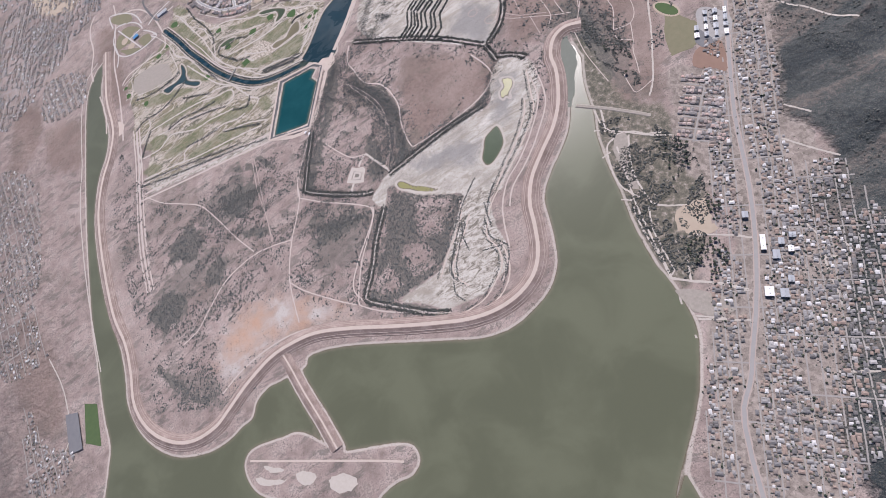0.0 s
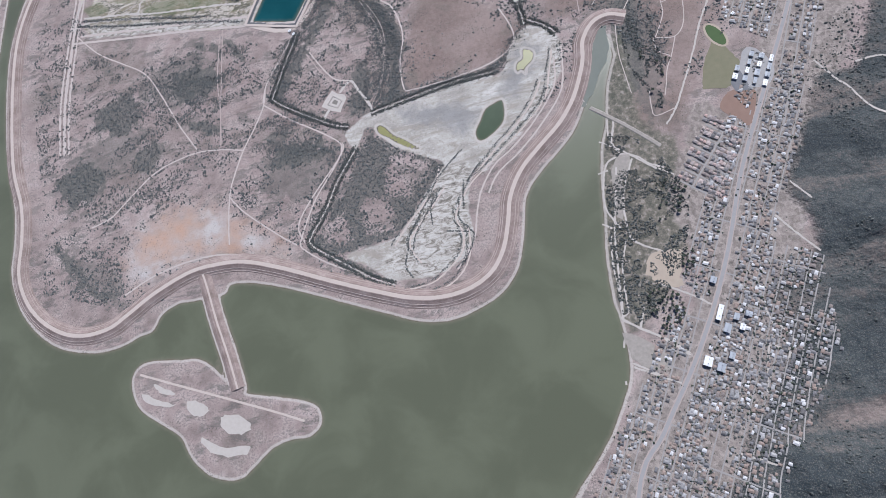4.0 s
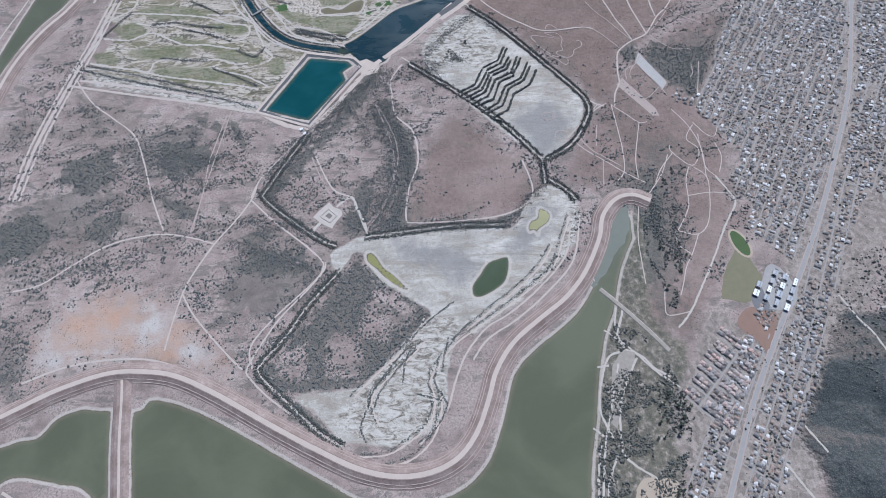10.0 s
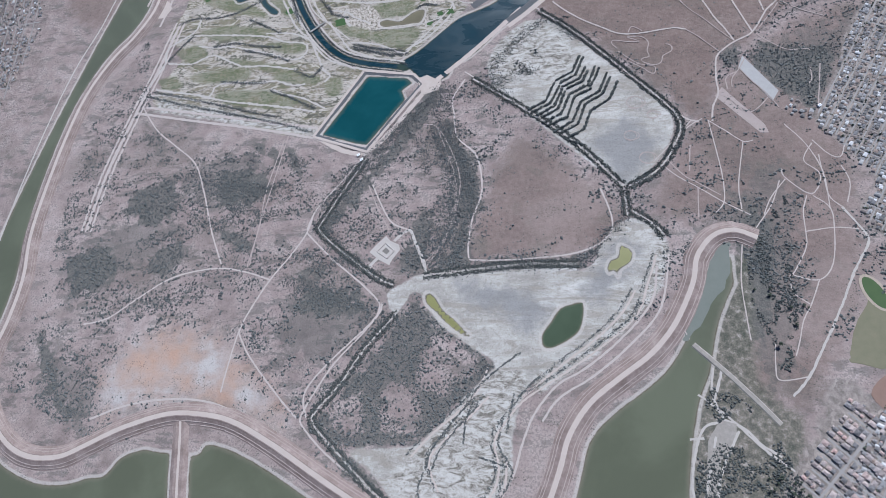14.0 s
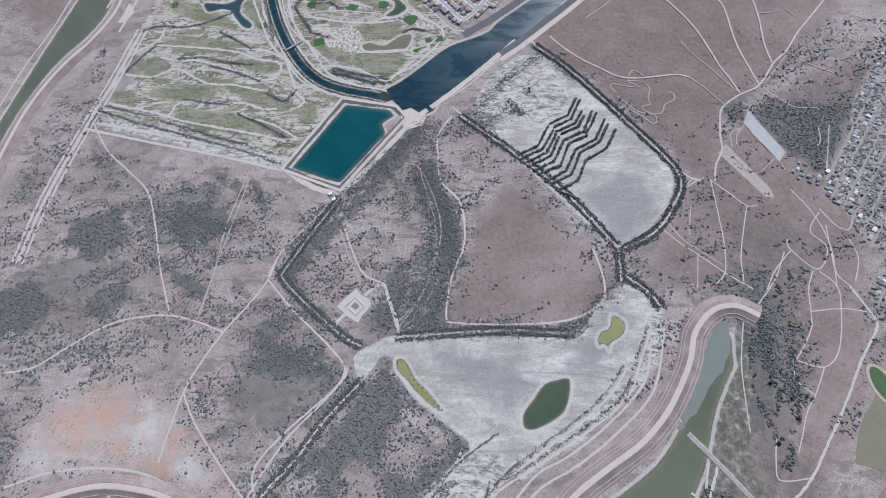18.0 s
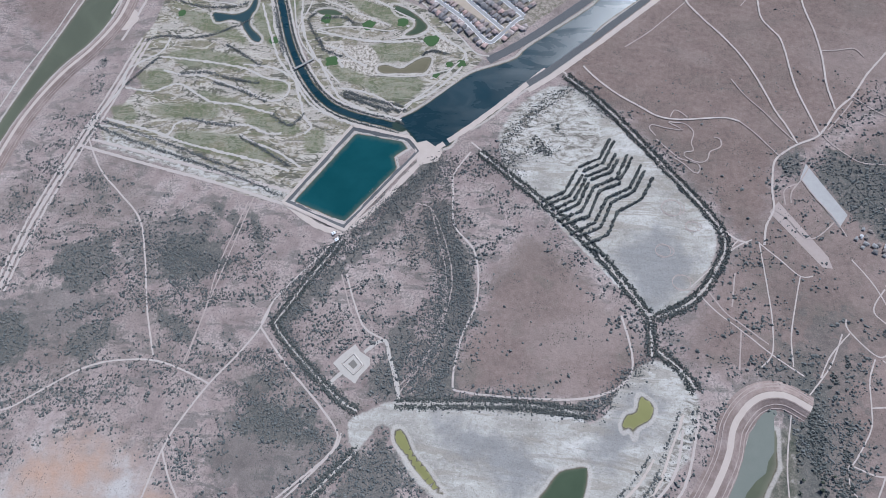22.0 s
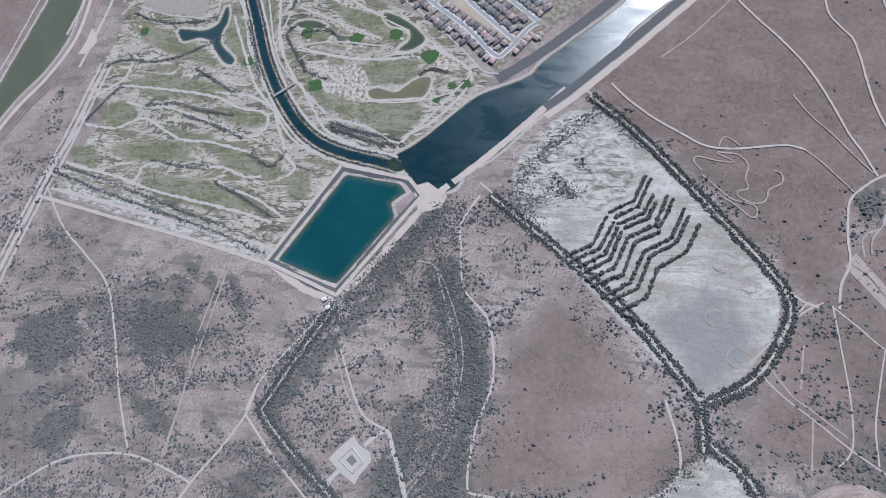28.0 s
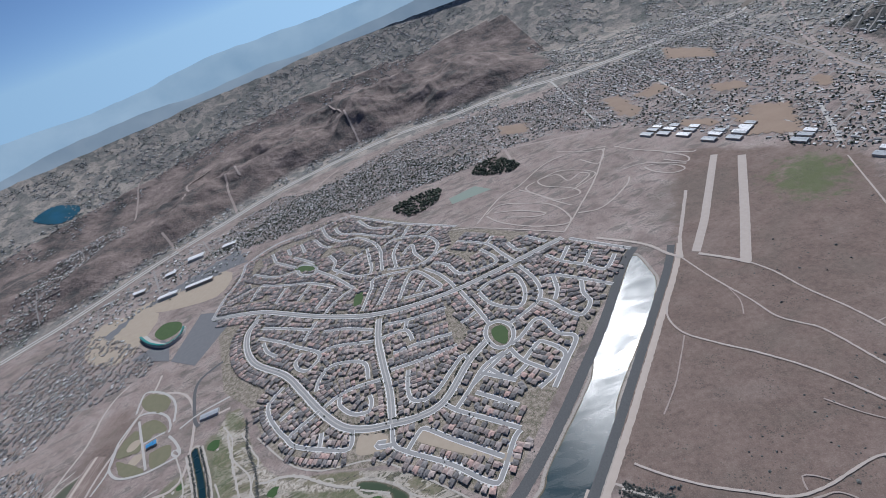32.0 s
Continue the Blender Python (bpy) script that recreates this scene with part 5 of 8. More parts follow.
    turf = k.mix(k.math("MULTIPLY", k.step(k.math("ABSOLUTE", k.math("SUBTRACT", thread, 0.47)), 0.02, 0.01), 0.8), turf, (0.075, 0.075, 0.055))
    c = k.mix(zone("golf", 10, 3), c, turf)
    lawn = k.ramp(k.math("ADD", k.math("MULTIPLY", mid, 0.5), k.math("MULTIPLY", fine, 0.5)), (0.38, (0.085, 0.11, 0.05)), (0.5, (0.13, 0.142, 0.075)), (0.62, (0.205, 0.185, 0.12)))
    c = k.mix(k.math("MULTIPLY", zone("fair", 16, 6), 0.7), c, lawn)
    dune = k.ramp(k.noise(7, 6, 0.75), (0.4, (0.13, 0.115, 0.085)), (0.48, (0.33, 0.29, 0.24)), (0.56, (0.52, 0.47, 0.4)))
    c = k.mix(zone("sandy", 16, 4), c, dune)
    # dry lake bed: salt crust with damp grey sheets and wind streaks
    streak = k.noise(34, 8, 0.68, (-0.62, 0.45, 1.5), 0.9)
    salt = k.ramp(k.math("ADD", k.math("MULTIPLY", streak, 0.55), k.math("MULTIPLY", k.noise(80, 4), 0.45)), (0.36, (0.27, 0.252, 0.22)), (0.46, (0.36, 0.337, 0.295)), (0.54, (0.43, 0.408, 0.362)), (0.62, (0.53, 0.508, 0.465)))
    salt = k.mix(k.math("MULTIPLY", k.step(fine, 0.53, 0.63), 0.45), salt, (0.24, 0.215, 0.18))
    salt = k.mix(k.math("MULTIPLY", k.step(k.noise(6, 6, 0.75), 0.55, 0.62), 0.5), salt, (0.52, 0.5, 0.46))
    salt = k.mix(k.math("MULTIPLY", k.step(k.noise(55, 7, 0.66, (-0.62, 0.35, 1.9), 1.4), 0.52, 0.57), 0.6), salt, (0.27, 0.24, 0.195))
    salt = k.mix(k.math("MULTIPLY", zone("wet", 90, 22), 0.8), salt, (0.225, 0.222, 0.215))
    c = k.mix(zone("salt", 16, 2.5), c, salt)
    # rough bare ground strewn with low scrub, beside the salt
    lumps = k.math("ADD", k.math("MULTIPLY", k.noise(16, 8, 0.72, (0.9, 0.6, 1.4), 1.2), 0.8), k.math("MULTIPLY", grit, 0.2))
    rough_salt = k.ramp(lumps, (0.4, (0.13, 0.119, 0.098)), (0.46, (0.26, 0.237, 0.2)), (0.51, (0.4, 0.376, 0.33)), (0.58, (0.5, 0.478, 0.432)))
    c = k.mix(zone("crust", 26, 6), c, rough_salt)
    # shores: damp band, then bleached rim
    w = k.math("ADD", k.attr("water"), k.math("MULTIPLY", edge, 5))
    rim = k.math("MULTIPLY", k.step(w, -6, -3), k.step(w, 3, 1))
    c = k.mix(k.math("MULTIPLY", rim, 0.7), c, (0.46, 0.42, 0.37))
    c = k.mix(k.step(w, 0, 3), c, (0.12, 0.105, 0.07))
    c = k.mix(k.math("MULTIPLY", k.step(grit, 0.5, 0.64), 0.2), c, (0.36, 0.31, 0.27))
    c = k.mix(k.math("MULTIPLY", k.step(k.noise(3.2, 4, 0.7), 0.55, 0.63), 0.3), c, (0.1, 0.085, 0.07))
    dots = k.math("MULTIPLY", k.step(k.cells(4.2), 0.34, 0.22), k.step(k.noise(48, 6, 0.65), 0.5, 0.6))
    wild = k.math("SUBTRACT", 1.0, k.math("MAXIMUM", k.math("MAXIMUM", zone("salt", 16, 2.5), zone("tract", 6, 2)), k.math("MAXIMUM", zone("golf", 10, 3), zone("town", 40, 6))), True)
    c = k.mix(k.math("MULTIPLY", k.math("MULTIPLY", dots, wild), 0.7), c, (0.075, 0.075, 0.062))
    gully = k.math("MULTIPLY", k.math("ADD", zone("brown", 60, 30), zone("slope", 60, 12), True), k.math("MULTIPLY", k.noise(75, 6, 0.6), 26.0))
    k.bump(k.math("ADD", gully, k.math("ADD", k.math("MULTIPLY", fine, 1.2), k.math("MULTIPLY", grit, 0.4))), 0.55, 1.4)
    return k.done(c)


def water_material(name, deep, shallow, roughness, wave=0.12, span=14.0, patch=0.0):
    """Silted water: the bed shows near the rim, ripples roughen the surface in wind streaks."""
    k = Nodes(name, roughness)
    k.bsdf.inputs["Specular IOR Level"].default_value = 0.5
    k.bsdf.inputs["IOR"].default_value = 1.33
    d = k.math("ADD", k.attr("depth"), k.math("MULTIPLY", k.math("SUBTRACT", k.noise(12, 4), 0.5), span * 0.7))
    c = k.mix(k.step(d, 0, span), shallow, deep)
    silt = k.noise(150, 5, 0.55, None, 0.5)
    c = k.mix(k.math("MULTIPLY", k.step(silt, 0.38, 0.66), 0.5), c, tuple(v * 1.45 + 0.004 for v in deep))
    k.put(k.bsdf.inputs["Roughness"], k.step(k.noise(75, 6, 0.62, (0.5, 0.6, 1.6), 0.8), 0.3, 0.72, roughness * (1 - patch), roughness * (1 + patch)))
    k.bump(k.noise(2.6, 3, 0.6), wave, 0.5)
    return k.done(c)


GROUND = ground_material()
LAKE = water_material("lake_water", (0.097, 0.104, 0.068), (0.155, 0.142, 0.104), 0.3, 0.2, 12)
TEALWATER = water_material("teal_water", (0.008, 0.054, 0.06), (0.07, 0.095, 0.075), 0.12, 0.08, 15)
CANALWATER = water_material("canal_water", (0.008, 0.028, 0.038), (0.03, 0.045, 0.03), 0.3, 0.3, 8, 0.35)
ALGAE = water_material("algae_water", (0.19, 0.185, 0.07), (0.27, 0.245, 0.14), 0.4, 0.05, 6)
GREENWATER = water_material("pond_water", (0.055, 0.075, 0.045), (0.13, 0.13, 0.09), 0.2, 0.1, 8)
DIRT = speckled("pale_dirt_track", (0.37, 0.315, 0.278), (0.5, 0.44, 0.393), 9, 1.2)
FAINTDIRT = speckled("worn_track", (0.3, 0.245, 0.215), (0.42, 0.355, 0.318), 7, 1.0)
CREST = speckled("levee_crest_gravel", (0.40, 0.335, 0.285), (0.52, 0.45, 0.395), 14, 1.5)
ASPHALT = speckled("worn_asphalt", (0.085, 0.085, 0.088), (0.15, 0.148, 0.15), 10, 0.8, 0.85)
CONCRETE = speckled("pale_concrete", (0.38, 0.36, 0.335), (0.5, 0.475, 0.44), 6, 0.8, 0.85)
SAND = speckled("bleached_sand", (0.36, 0.325, 0.285), (0.5, 0.46, 0.41), 9, 1.0)
ROUGHSAND = speckled("rough_sand", (0.17, 0.155, 0.132), (0.42, 0.38, 0.332), 7, 1.8)
RIPRAP = speckled("dark_riprap", (0.065, 0.068, 0.07), (0.15, 0.15, 0.15), 3, 0.7)


def levee_material():
    k = Nodes("levee_slope", 0.95)
    n, f = k.noise(30, 5, 0.6), k.noise(4, 4, 0.7)
    c = k.ramp(k.math("ADD", k.math("MULTIPLY", n, 0.6), k.math("MULTIPLY", f, 0.4)), (0.36, (0.185, 0.14, 0.121)), (0.52, (0.262, 0.205, 0.18)), (0.66, (0.35, 0.29, 0.256)))
    k.bump(f, 0.5, 0.8)
    return k.done(c)


LEVEESLOPE = levee_material()


# ---- the ground, one sheet to the horizon ----
def spread(a, b, step, reach, cap=(1e9, 1e9), upto=(0, 0)):
    """Even spacing from a to b, widening outwards to reach; no wider than cap up to a distance."""
    mid = list(np.arange(a, b + step, step))
    out, s = [], step
    v = b
    while v < reach:
        s = min(s * 1.042, cap[1] if v < upto[1] else 1e9)
        v += s
        out.append(v)
    back, s, v = [], step, a
    while v > -reach:
        s = min(s * 1.042, cap[0] if -v < upto[0] else 1e9)
        v -= s
        back.append(v)
    return np.array(back[::-1] + mid + out)


def grid_faces(nx, ny):
    i, j = np.meshgrid(np.arange(nx - 1), np.arange(ny - 1), indexing="ij")
    a = (i * ny + j).ravel()
    return np.stack([a, a + ny, a + ny + 1, a + 1], 1)


gx, gy = spread(-1000, 1250, 7.4, 5600, (17, 17), (2300, 2000)), spread(-1300, 1000, 7.4, 5600, (1e9, 16), (0, 3300))
X, Y = np.meshgrid(gx, gy, indexing="ij")
flat_x, flat_y = X.ravel(), Y.ravel()
flat_z = height(flat_x, flat_y)
Z = flat_z.reshape(X.shape)


def on_ground(x, y):
    """Height of the built sheet at places, between its corners."""
    x, y = np.asarray(x, float), np.asarray(y, float)
    i = np.clip(np.searchsorted(gx, x) - 1, 0, len(gx) - 2)
    j = np.clip(np.searchsorted(gy, y) - 1, 0, len(gy) - 2)
    u, v = (x - gx[i]) / (gx[i + 1] - gx[i]), (y - gy[j]) / (gy[j + 1] - gy[j])
    return (Z[i, j] * (1 - u) + Z[i + 1, j] * u) * (1 - v) + (Z[i, j + 1] * (1 - u) + Z[i + 1, j + 1] * u) * v


ground = mesh_object("ground", np.stack([flat_x, flat_y, flat_z], 1), grid_faces(len(gx), len(gy)), GROUND, smooth_faces=True)
tagged(ground, "dry mauve-brown valley floor with scrub and salt", "ground", kind="structure")


def zone_attr(name, values):
    a = ground.data.attributes.new(name, "FLOAT", "POINT")
    a.data.foreach_set("value", np.asarray(values, np.float32))


def joined(*polys):
    d = np.full(flat_x.shape, -80.0)
    for p in polys:
        d = np.maximum(d, inside_by(p, flat_x, flat_y))
    return d


zone_attr("water", water_depth(flat_x, flat_y))
field_c = inside_by(np.array(FIELD_C, float), flat_x, flat_y)
zone_attr("salt", np.minimum(joined(smooth(PLAYA_A, True, 4), smooth(PLAYA_D, True, 4)), -field_c))
zone_attr("red", joined(smooth(RIGHTRED, True), smooth(DENSE_R, True), smooth(LEFTRED, True), smooth(LEFTRED2, True), smooth(LEFTRED3, True), smooth(LEFTRED4, True), smooth(RED_A, True), smooth(RED_B, True), smooth(RED_C, True), smooth(RED_D, True), smooth(RIGHTFIELD, True)))
zone_attr("damp", joined(smooth(VEG_STRIP, True)))
zone_attr("heath", joined(smooth(RED_C, True), smooth(RED_D, True), smooth(RED_B, True)))
zone_attr("shore", joined(smooth(RIGHT_SHORE, True), smooth(RIGHT_SHORE2, True)))
zone_attr("bare", joined(smooth(ORANGE, True)))
zone_attr("thick", (joined(*(smooth(p, True) for p in ( DENSE_B, DENSE_C, DENSE_D, DENSE_E, RIGHT_BANK, DENSE_F, DENSE_G, DENSE_H, WOOD_R, INLET_SCRUB)))))
zone_attr("brushy", np.minimum(np.maximum(field_c, joined(*(smooth(q, True) for q in BRUSH_PATCHES))), -joined(*(smooth(q, True) for q in FIELD_CLEARINGS))))
zone_attr("sandy", joined(*(smooth(q, True) for q in SANDY)))
zone_attr("golf", joined(smooth(GOLF_A, True), smooth(GOLF_B, True), smooth(GOLF_C, True), smooth(GOLF_D, True)))
zone_attr("crust", joined(smooth(CRUST_A, True), smooth(CRUST_B, True), smooth(CRUST_C, True), np.array([(-600, 150), (-120, 38), (-105, 58), (-590, 190)], float)))
zone_attr("tract", joined(np.array(TRACTP, float)))
right_off = main_off(flat_x, flat_y)
town_l = inside_by(smooth(TOWN_L, True), flat_x, flat_y)
zone_attr("town", np.maximum(np.maximum(joined(smooth(TOWN_A, True), smooth(TOWN_B, True), smooth(TOWN_R, True), smooth(TOWN_U, True), smooth(TOWN_R2, True)), town_l), np.clip(85 - np.abs(right_off - 50), -80, 80)))
zone_attr("slope", np.maximum(np.clip(right_off - 165, -80, 80), joined(np.array(SLOPEP, float))))
past = beyond_highway(flat_x, flat_y)
hill_face = np.where((past > 0) & (past < 1300) & (flat_x < 1500), 3 * (hills(flat_x, flat_y) - 12), -80)
zone_attr("brown", np.clip(np.maximum(hill_face, np.where((flat_x < -1000) & (flat_y < 900), hills(flat_x, flat_y) - 20, -80)), -80, 80))
zone_attr("far", np.clip(np.maximum(past - 40, np.where(flat_y > 900, np.hypot(flat_x - 286, flat_y + 13) - 2500, -80)), -80, 80))
zone_attr("fair", joined(*(smooth(q, True, 4) for q in FAIRWAY_LINES)))
zone_attr("wet", joined(smooth(WETSALT, True), smooth(WETSALT2, True), smooth(WETSALT3, True)))


# ---- water ----
def pool(name, poly, mat, label, level=-0.4, grow=7.0, cell=6.0, depth=None):
    """A sheet of water over an outline; its depth is kept for the shading near the rim."""
    lo, hi = poly.min(0) - grow, poly.max(0) + grow
    nx, ny = max(int((hi[0] - lo[0]) / cell), 3), max(int((hi[1] - lo[1]) / cell), 3)
    xs, ys = np.meshgrid(np.linspace(lo[0], hi[0], nx), np.linspace(lo[1], hi[1], ny), indexing="ij")
    xs, ys = xs.ravel(), ys.ravel()
    d = depth(xs, ys) if depth else inside_by(poly, xs, ys)
    faces = grid_faces(nx, ny)
    faces = faces[(d[faces] > -grow).any(1)]
    used, back = np.unique(faces, return_inverse=True)
    ob = mesh_object(name, np.stack([xs[used], ys[used], np.full(len(used), level)], 1), back.reshape(-1, 4), mat)
    a = ob.data.attributes.new("depth", "FLOAT", "POINT")
    a.data.foreach_set("value", d[used].astype(np.float32))
    return tagged(ob, label, "water", kind="structure")


lake = pool("lake", lake_poly, LAKE, "wide murky olive lake inside the levee shore", cell=14.0, grow=16.0, depth=lake_depth)
pool("reservoir", pond_polys["teal"], TEALWATER, "deep teal reservoir with straight banks")
canal = pool("canal", pond_polys["canal"], CANALWATER, "dark straight canal beside a dirt road")
loop_band = np.concatenate([loop_line + 40, (loop_line - 40)[::-1]])
channel = pool("channel", loop_band, CANALWATER, "narrow dark channel winding past the golf links", depth=lambda x, y: 11 - np.abs(line_away(loop_line, x, y)), grow=8, level=-0.46)
pool("algae_pond", pond_polys["b1"], ALGAE, "yellow-green algae pond on the dry lake bed", cell=3)
pool("shallow_pond", pond_polys["b2"], GREENWATER, "dark green pond on the dry lake bed", cell=3)
pool("algae_pond", pond_polys["b3"], ALGAE, "yellow-green puddle on the dry lake bed", cell=3)
BROWNWATER = water_material("brown_pond_water", (0.13, 0.115, 0.07), (0.2, 0.175, 0.12), 0.3, 0.1, 8)
SLATEWATER = water_material("slate_pond_water", (0.03, 0.055, 0.06), (0.1, 0.11, 0.085), 0.2, 0.1, 8)
for key in ("g1", "g2", "g3", "g4"):
    pool("golf_pond", pond_polys[key], {"g1": SLATEWATER, "g3": BROWNWATER}.get(key, GREENWATER), "still grey-green pond on the golf links", cell=4)


# ---- tracks, roads and banks ----
def ribbon(name, line, width, mat, lift=0.25, ragged=0.0, parent=None, label="", category="", kind="structure", step=6.0, seed=0, z=None):
    """A strip that follows the ground along a line, with uneven edges."""
    line = np.asarray(line, float)
    seg = np.hypot(*np.diff(line, axis=0).T)
    run = np.r_[0, np.cumsum(seg)]
    n = max(int(run[-1] / step), 2)
    s = np.linspace(0, run[-1], n + 1)
    p = np.stack([np.interp(s, run, line[:, i]) for i in (0, 1)], 1)
    t = np.gradient(p, axis=0)
    t /= np.hypot(*t.T)[:, None] + 1e-9
    side = np.stack([t[:, 1], -t[:, 0]], 1)
    r = np.random.RandomState(seed)
    wl = width / 2 * (1 + ragged * r.uniform(-1, 1, n + 1))
    wr = width / 2 * (1 + ragged * r.uniform(-1, 1, n + 1))
    a, b = p - side * wl[:, None], p + side * wr[:, None]
    za, zb = (on_ground(*a.T), on_ground(*b.T)) if z is None else (np.full(n + 1, z), np.full(n + 1, z))
    top = np.maximum(za, zb) + lift + 0.2 * ragged
    v = np.concatenate([np.c_[a, top], np.c_[b, top]])
    i = np.arange(n)
    ob = mesh_object(name, v, np.stack([i, i + n + 1, i + n + 2, i + 1], 1), mat, parent)
    return tagged(ob, label, category, kind=kind)


def bank(name, line, profile, mat, label, category, parent=None, base=0.0, step=8.0):
    """An embankment: a cross-section of (to the right, height) swept along a line."""
    line = np.asarray(line, float)
    run = np.r_[0, np.cumsum(np.hypot(*np.diff(line, axis=0).T))]
    n = max(int(run[-1] / step), 2)
    s = np.linspace(0, run[-1], n + 1)
    p = np.stack([np.interp(s, run, line[:, i]) for i in (0, 1)], 1)
    t = np.gradient(p, axis=0)
    t /= np.hypot(*t.T)[:, None] + 1e-9
    side = np.stack([t[:, 1], -t[:, 0]], 1)
    m = len(profile)
    v = np.concatenate([np.c_[p + side * o, np.full(n + 1, h + base) + 0.25 * value_noise(p[:, 0] + o * 3, p[:, 1], 17, 5) * (h < 6)] for o, h in profile])
    f = []
    i = np.arange(n)
    for k in range(m - 1):
        a = k * (n + 1) + i
        f.append(np.stack([a, a + 1, a + n + 2, a + n + 1], 1))
    ob = mesh_object(name, v, np.concatenate(f), mat, parent, smooth_faces=False)
    return tagged(ob, label, category, kind="structure")


levee_line = smooth(LEVEE)
levee = bank("levee", levee_line, [(34, -3), (22, 0.6), (8, 6), (6, 7), (-6, 7), (-8, 6), (-19, 0.8), (-23, -0.6)], LEVEESLOPE, "long curved earth levee with a gravel crest", "levee")
ribbon("crest_road", levee_line, 9, CREST, 0.12, 0.05, levee, "pale gravel road on the crest", z=7.0)
t = np.gradient(levee_line, axis=0)
t /= np.hypot(*t.T)[:, None] + 1e-9
for k, (off, z) in enumerate(((14.5, 3.6), (20.5, 1.3), (-12.5, 4.0), (-17, 1.9))):
    ribbon("bench_line", levee_line + np.c_[t[:, 1], -t[:, 0]] * off, 1.3, FAINTDIRT, 0.12, 0.6, levee, "thin pale bench line on the slope", z=z, seed=980 + k)
causeway = bank("causeway", causeway_line, [(25, -3), (15, 1), (9, 3.0), (-9, 3.0), (-15, 1), (-25, -3)], LEVEESLOPE, "straight earth causeway out to the island", "causeway")
ribbon("causeway_road", causeway_line, 5, CREST, 0.12, 0.08, causeway, "pale track along the causeway", z=3.0)
ribbon("island_road", smooth(ISLE_ROAD), 5, CREST, 0.3, 0.1, None, "pale straight track across the island", "dirt track")
for i, line in enumerate(TOE_LINES):
    ribbon("toe_track", smooth(line), 4, DIRT, 0.3, 0.25, None, "pale track along the foot of the levee", "dirt track", seed=i)
for i, line in enumerate(SHORE_LINES):
    ribbon("shore_track", smooth(line), 4, SAND, 0.3, 0.35, None, "bleached track above the lake shore", "dirt track", seed=230 + i)
for i, line in enumerate(TRAIL_LINES):
    ribbon("dirt_track", smooth(line), 2.1 if line[0][0] > 600 else 3.5, DIRT, 0.3, 0.2, None, "pale winding dirt track through dry scrub", "dirt track", seed=i)
for i, line in enumerate(FAINT_LINES):
    ribbon("faint_track", smooth(line), 2.4, FAINTDIRT, 0.28, 0.3, None, "faint worn footpath through dry scrub", "footpath", seed=40 + i)
for i, line in enumerate(BANKROAD_LINES):
    ribbon("bank_road", smooth(line), 7 if i else 9, DIRT, 0.32, 0.2, None, "wide pale graded dirt road", "dirt road", seed=70 + i)
q = smooth(BANKROAD_LINES[0])
t = np.gradient(q, axis=0)
t /= np.hypot(*t.T)[:, None] + 1e-9
for k, off in enumerate((-13, 13)):
    ribbon("bank_road", q + np.c_[t[:, 1], -t[:, 0]] * off, 6, DIRT, 0.32, 0.4, None, "pale graded strip beside the bank road", "dirt road", seed=205 + k)
for i, line in enumerate(AIR_LINES):
    far = line[0][1] > 1000
    ribbon("airfield_track", smooth(line), 5 if far else 2.2, DIRT if far else FAINTDIRT, 0.9, 0.3, None, "faint dirt track on the open airfield", "dirt track", seed=120 + i)
for i, line in enumerate(AIR_MAIN):
    ribbon("airfield_road", smooth(line), 3.6 if i < 5 else 8, DIRT, 0.94, 0.2, None, "pale dirt road across the open airfield", "dirt road", seed=150 + i)
ribbon("canal_road", smooth(CANAL_ROAD), 12, CREST, 0.34, 0.12, None, "broad pale dirt road along the canal", "dirt road", seed=200)
ribbon("canal_road", smooth(CANAL_ROAD2), 12, CREST, 0.36, 0.12, None, "broad pale dirt road along the canal", "dirt road", seed=201)
ribbon("canal_bank", smooth(CANAL_BANK), 20, RIPRAP, 0.2, 0.06, None, "dark riprap bank of the canal", "bank", seed=202)
ribbon("canal_bank", smooth(CANAL_ROAD2) + np.array((-17, 6)), 16, RIPRAP, 0.2, 0.06, None, "dark riprap bank of the canal", "bank", seed=203)
WORNROAD = speckled("grey_worn_road", (0.25, 0.242, 0.235), (0.33, 0.32, 0.308), 10, 0.8, 0.85)
ribbon("main_road", main_line, 7, WORNROAD, 0.5, 0.0, None, "grey two-lane valley road through the town", "road")
ribbon("road_shoulder", main_line, 11.5, FAINTDIRT, 0.36, 0.15, None, "pale dirt shoulder of the valley road", "road", seed=5)
for k, off in enumerate((-14, 14)):
    t = np.gradient(highway_line, axis=0)
    t /= np.hypot(*t.T)[:, None]
    ribbon("highway", highway_line + np.c_[t[:, 1], -t[:, 0]] * off, 18, CONCRETE, 1.0, 0.0, None, "pale concrete freeway carriageway", "highway", step=25)
ribbon("highway_verge", highway_line, 60, speckled("dry_verge", (0.13, 0.112, 0.092), (0.24, 0.205, 0.175), 14, 2), 0.7, 0.06, None, "dry brown verge of the freeway", "verge", step=25, seed=9)
for line, wide in ((RUNWAY_A, 18), (RUNWAY_B, 20)):
    ribbon("runway", np.array(line, float), wide, DIRT, 0.4, 0.04, None, "pale straight graded runway", "runway", seed=3)


# ---- raised rims ----
def outline_ring(poly):
    p = np.asarray(poly, float)
    return np.concatenate([p, p[:1]])


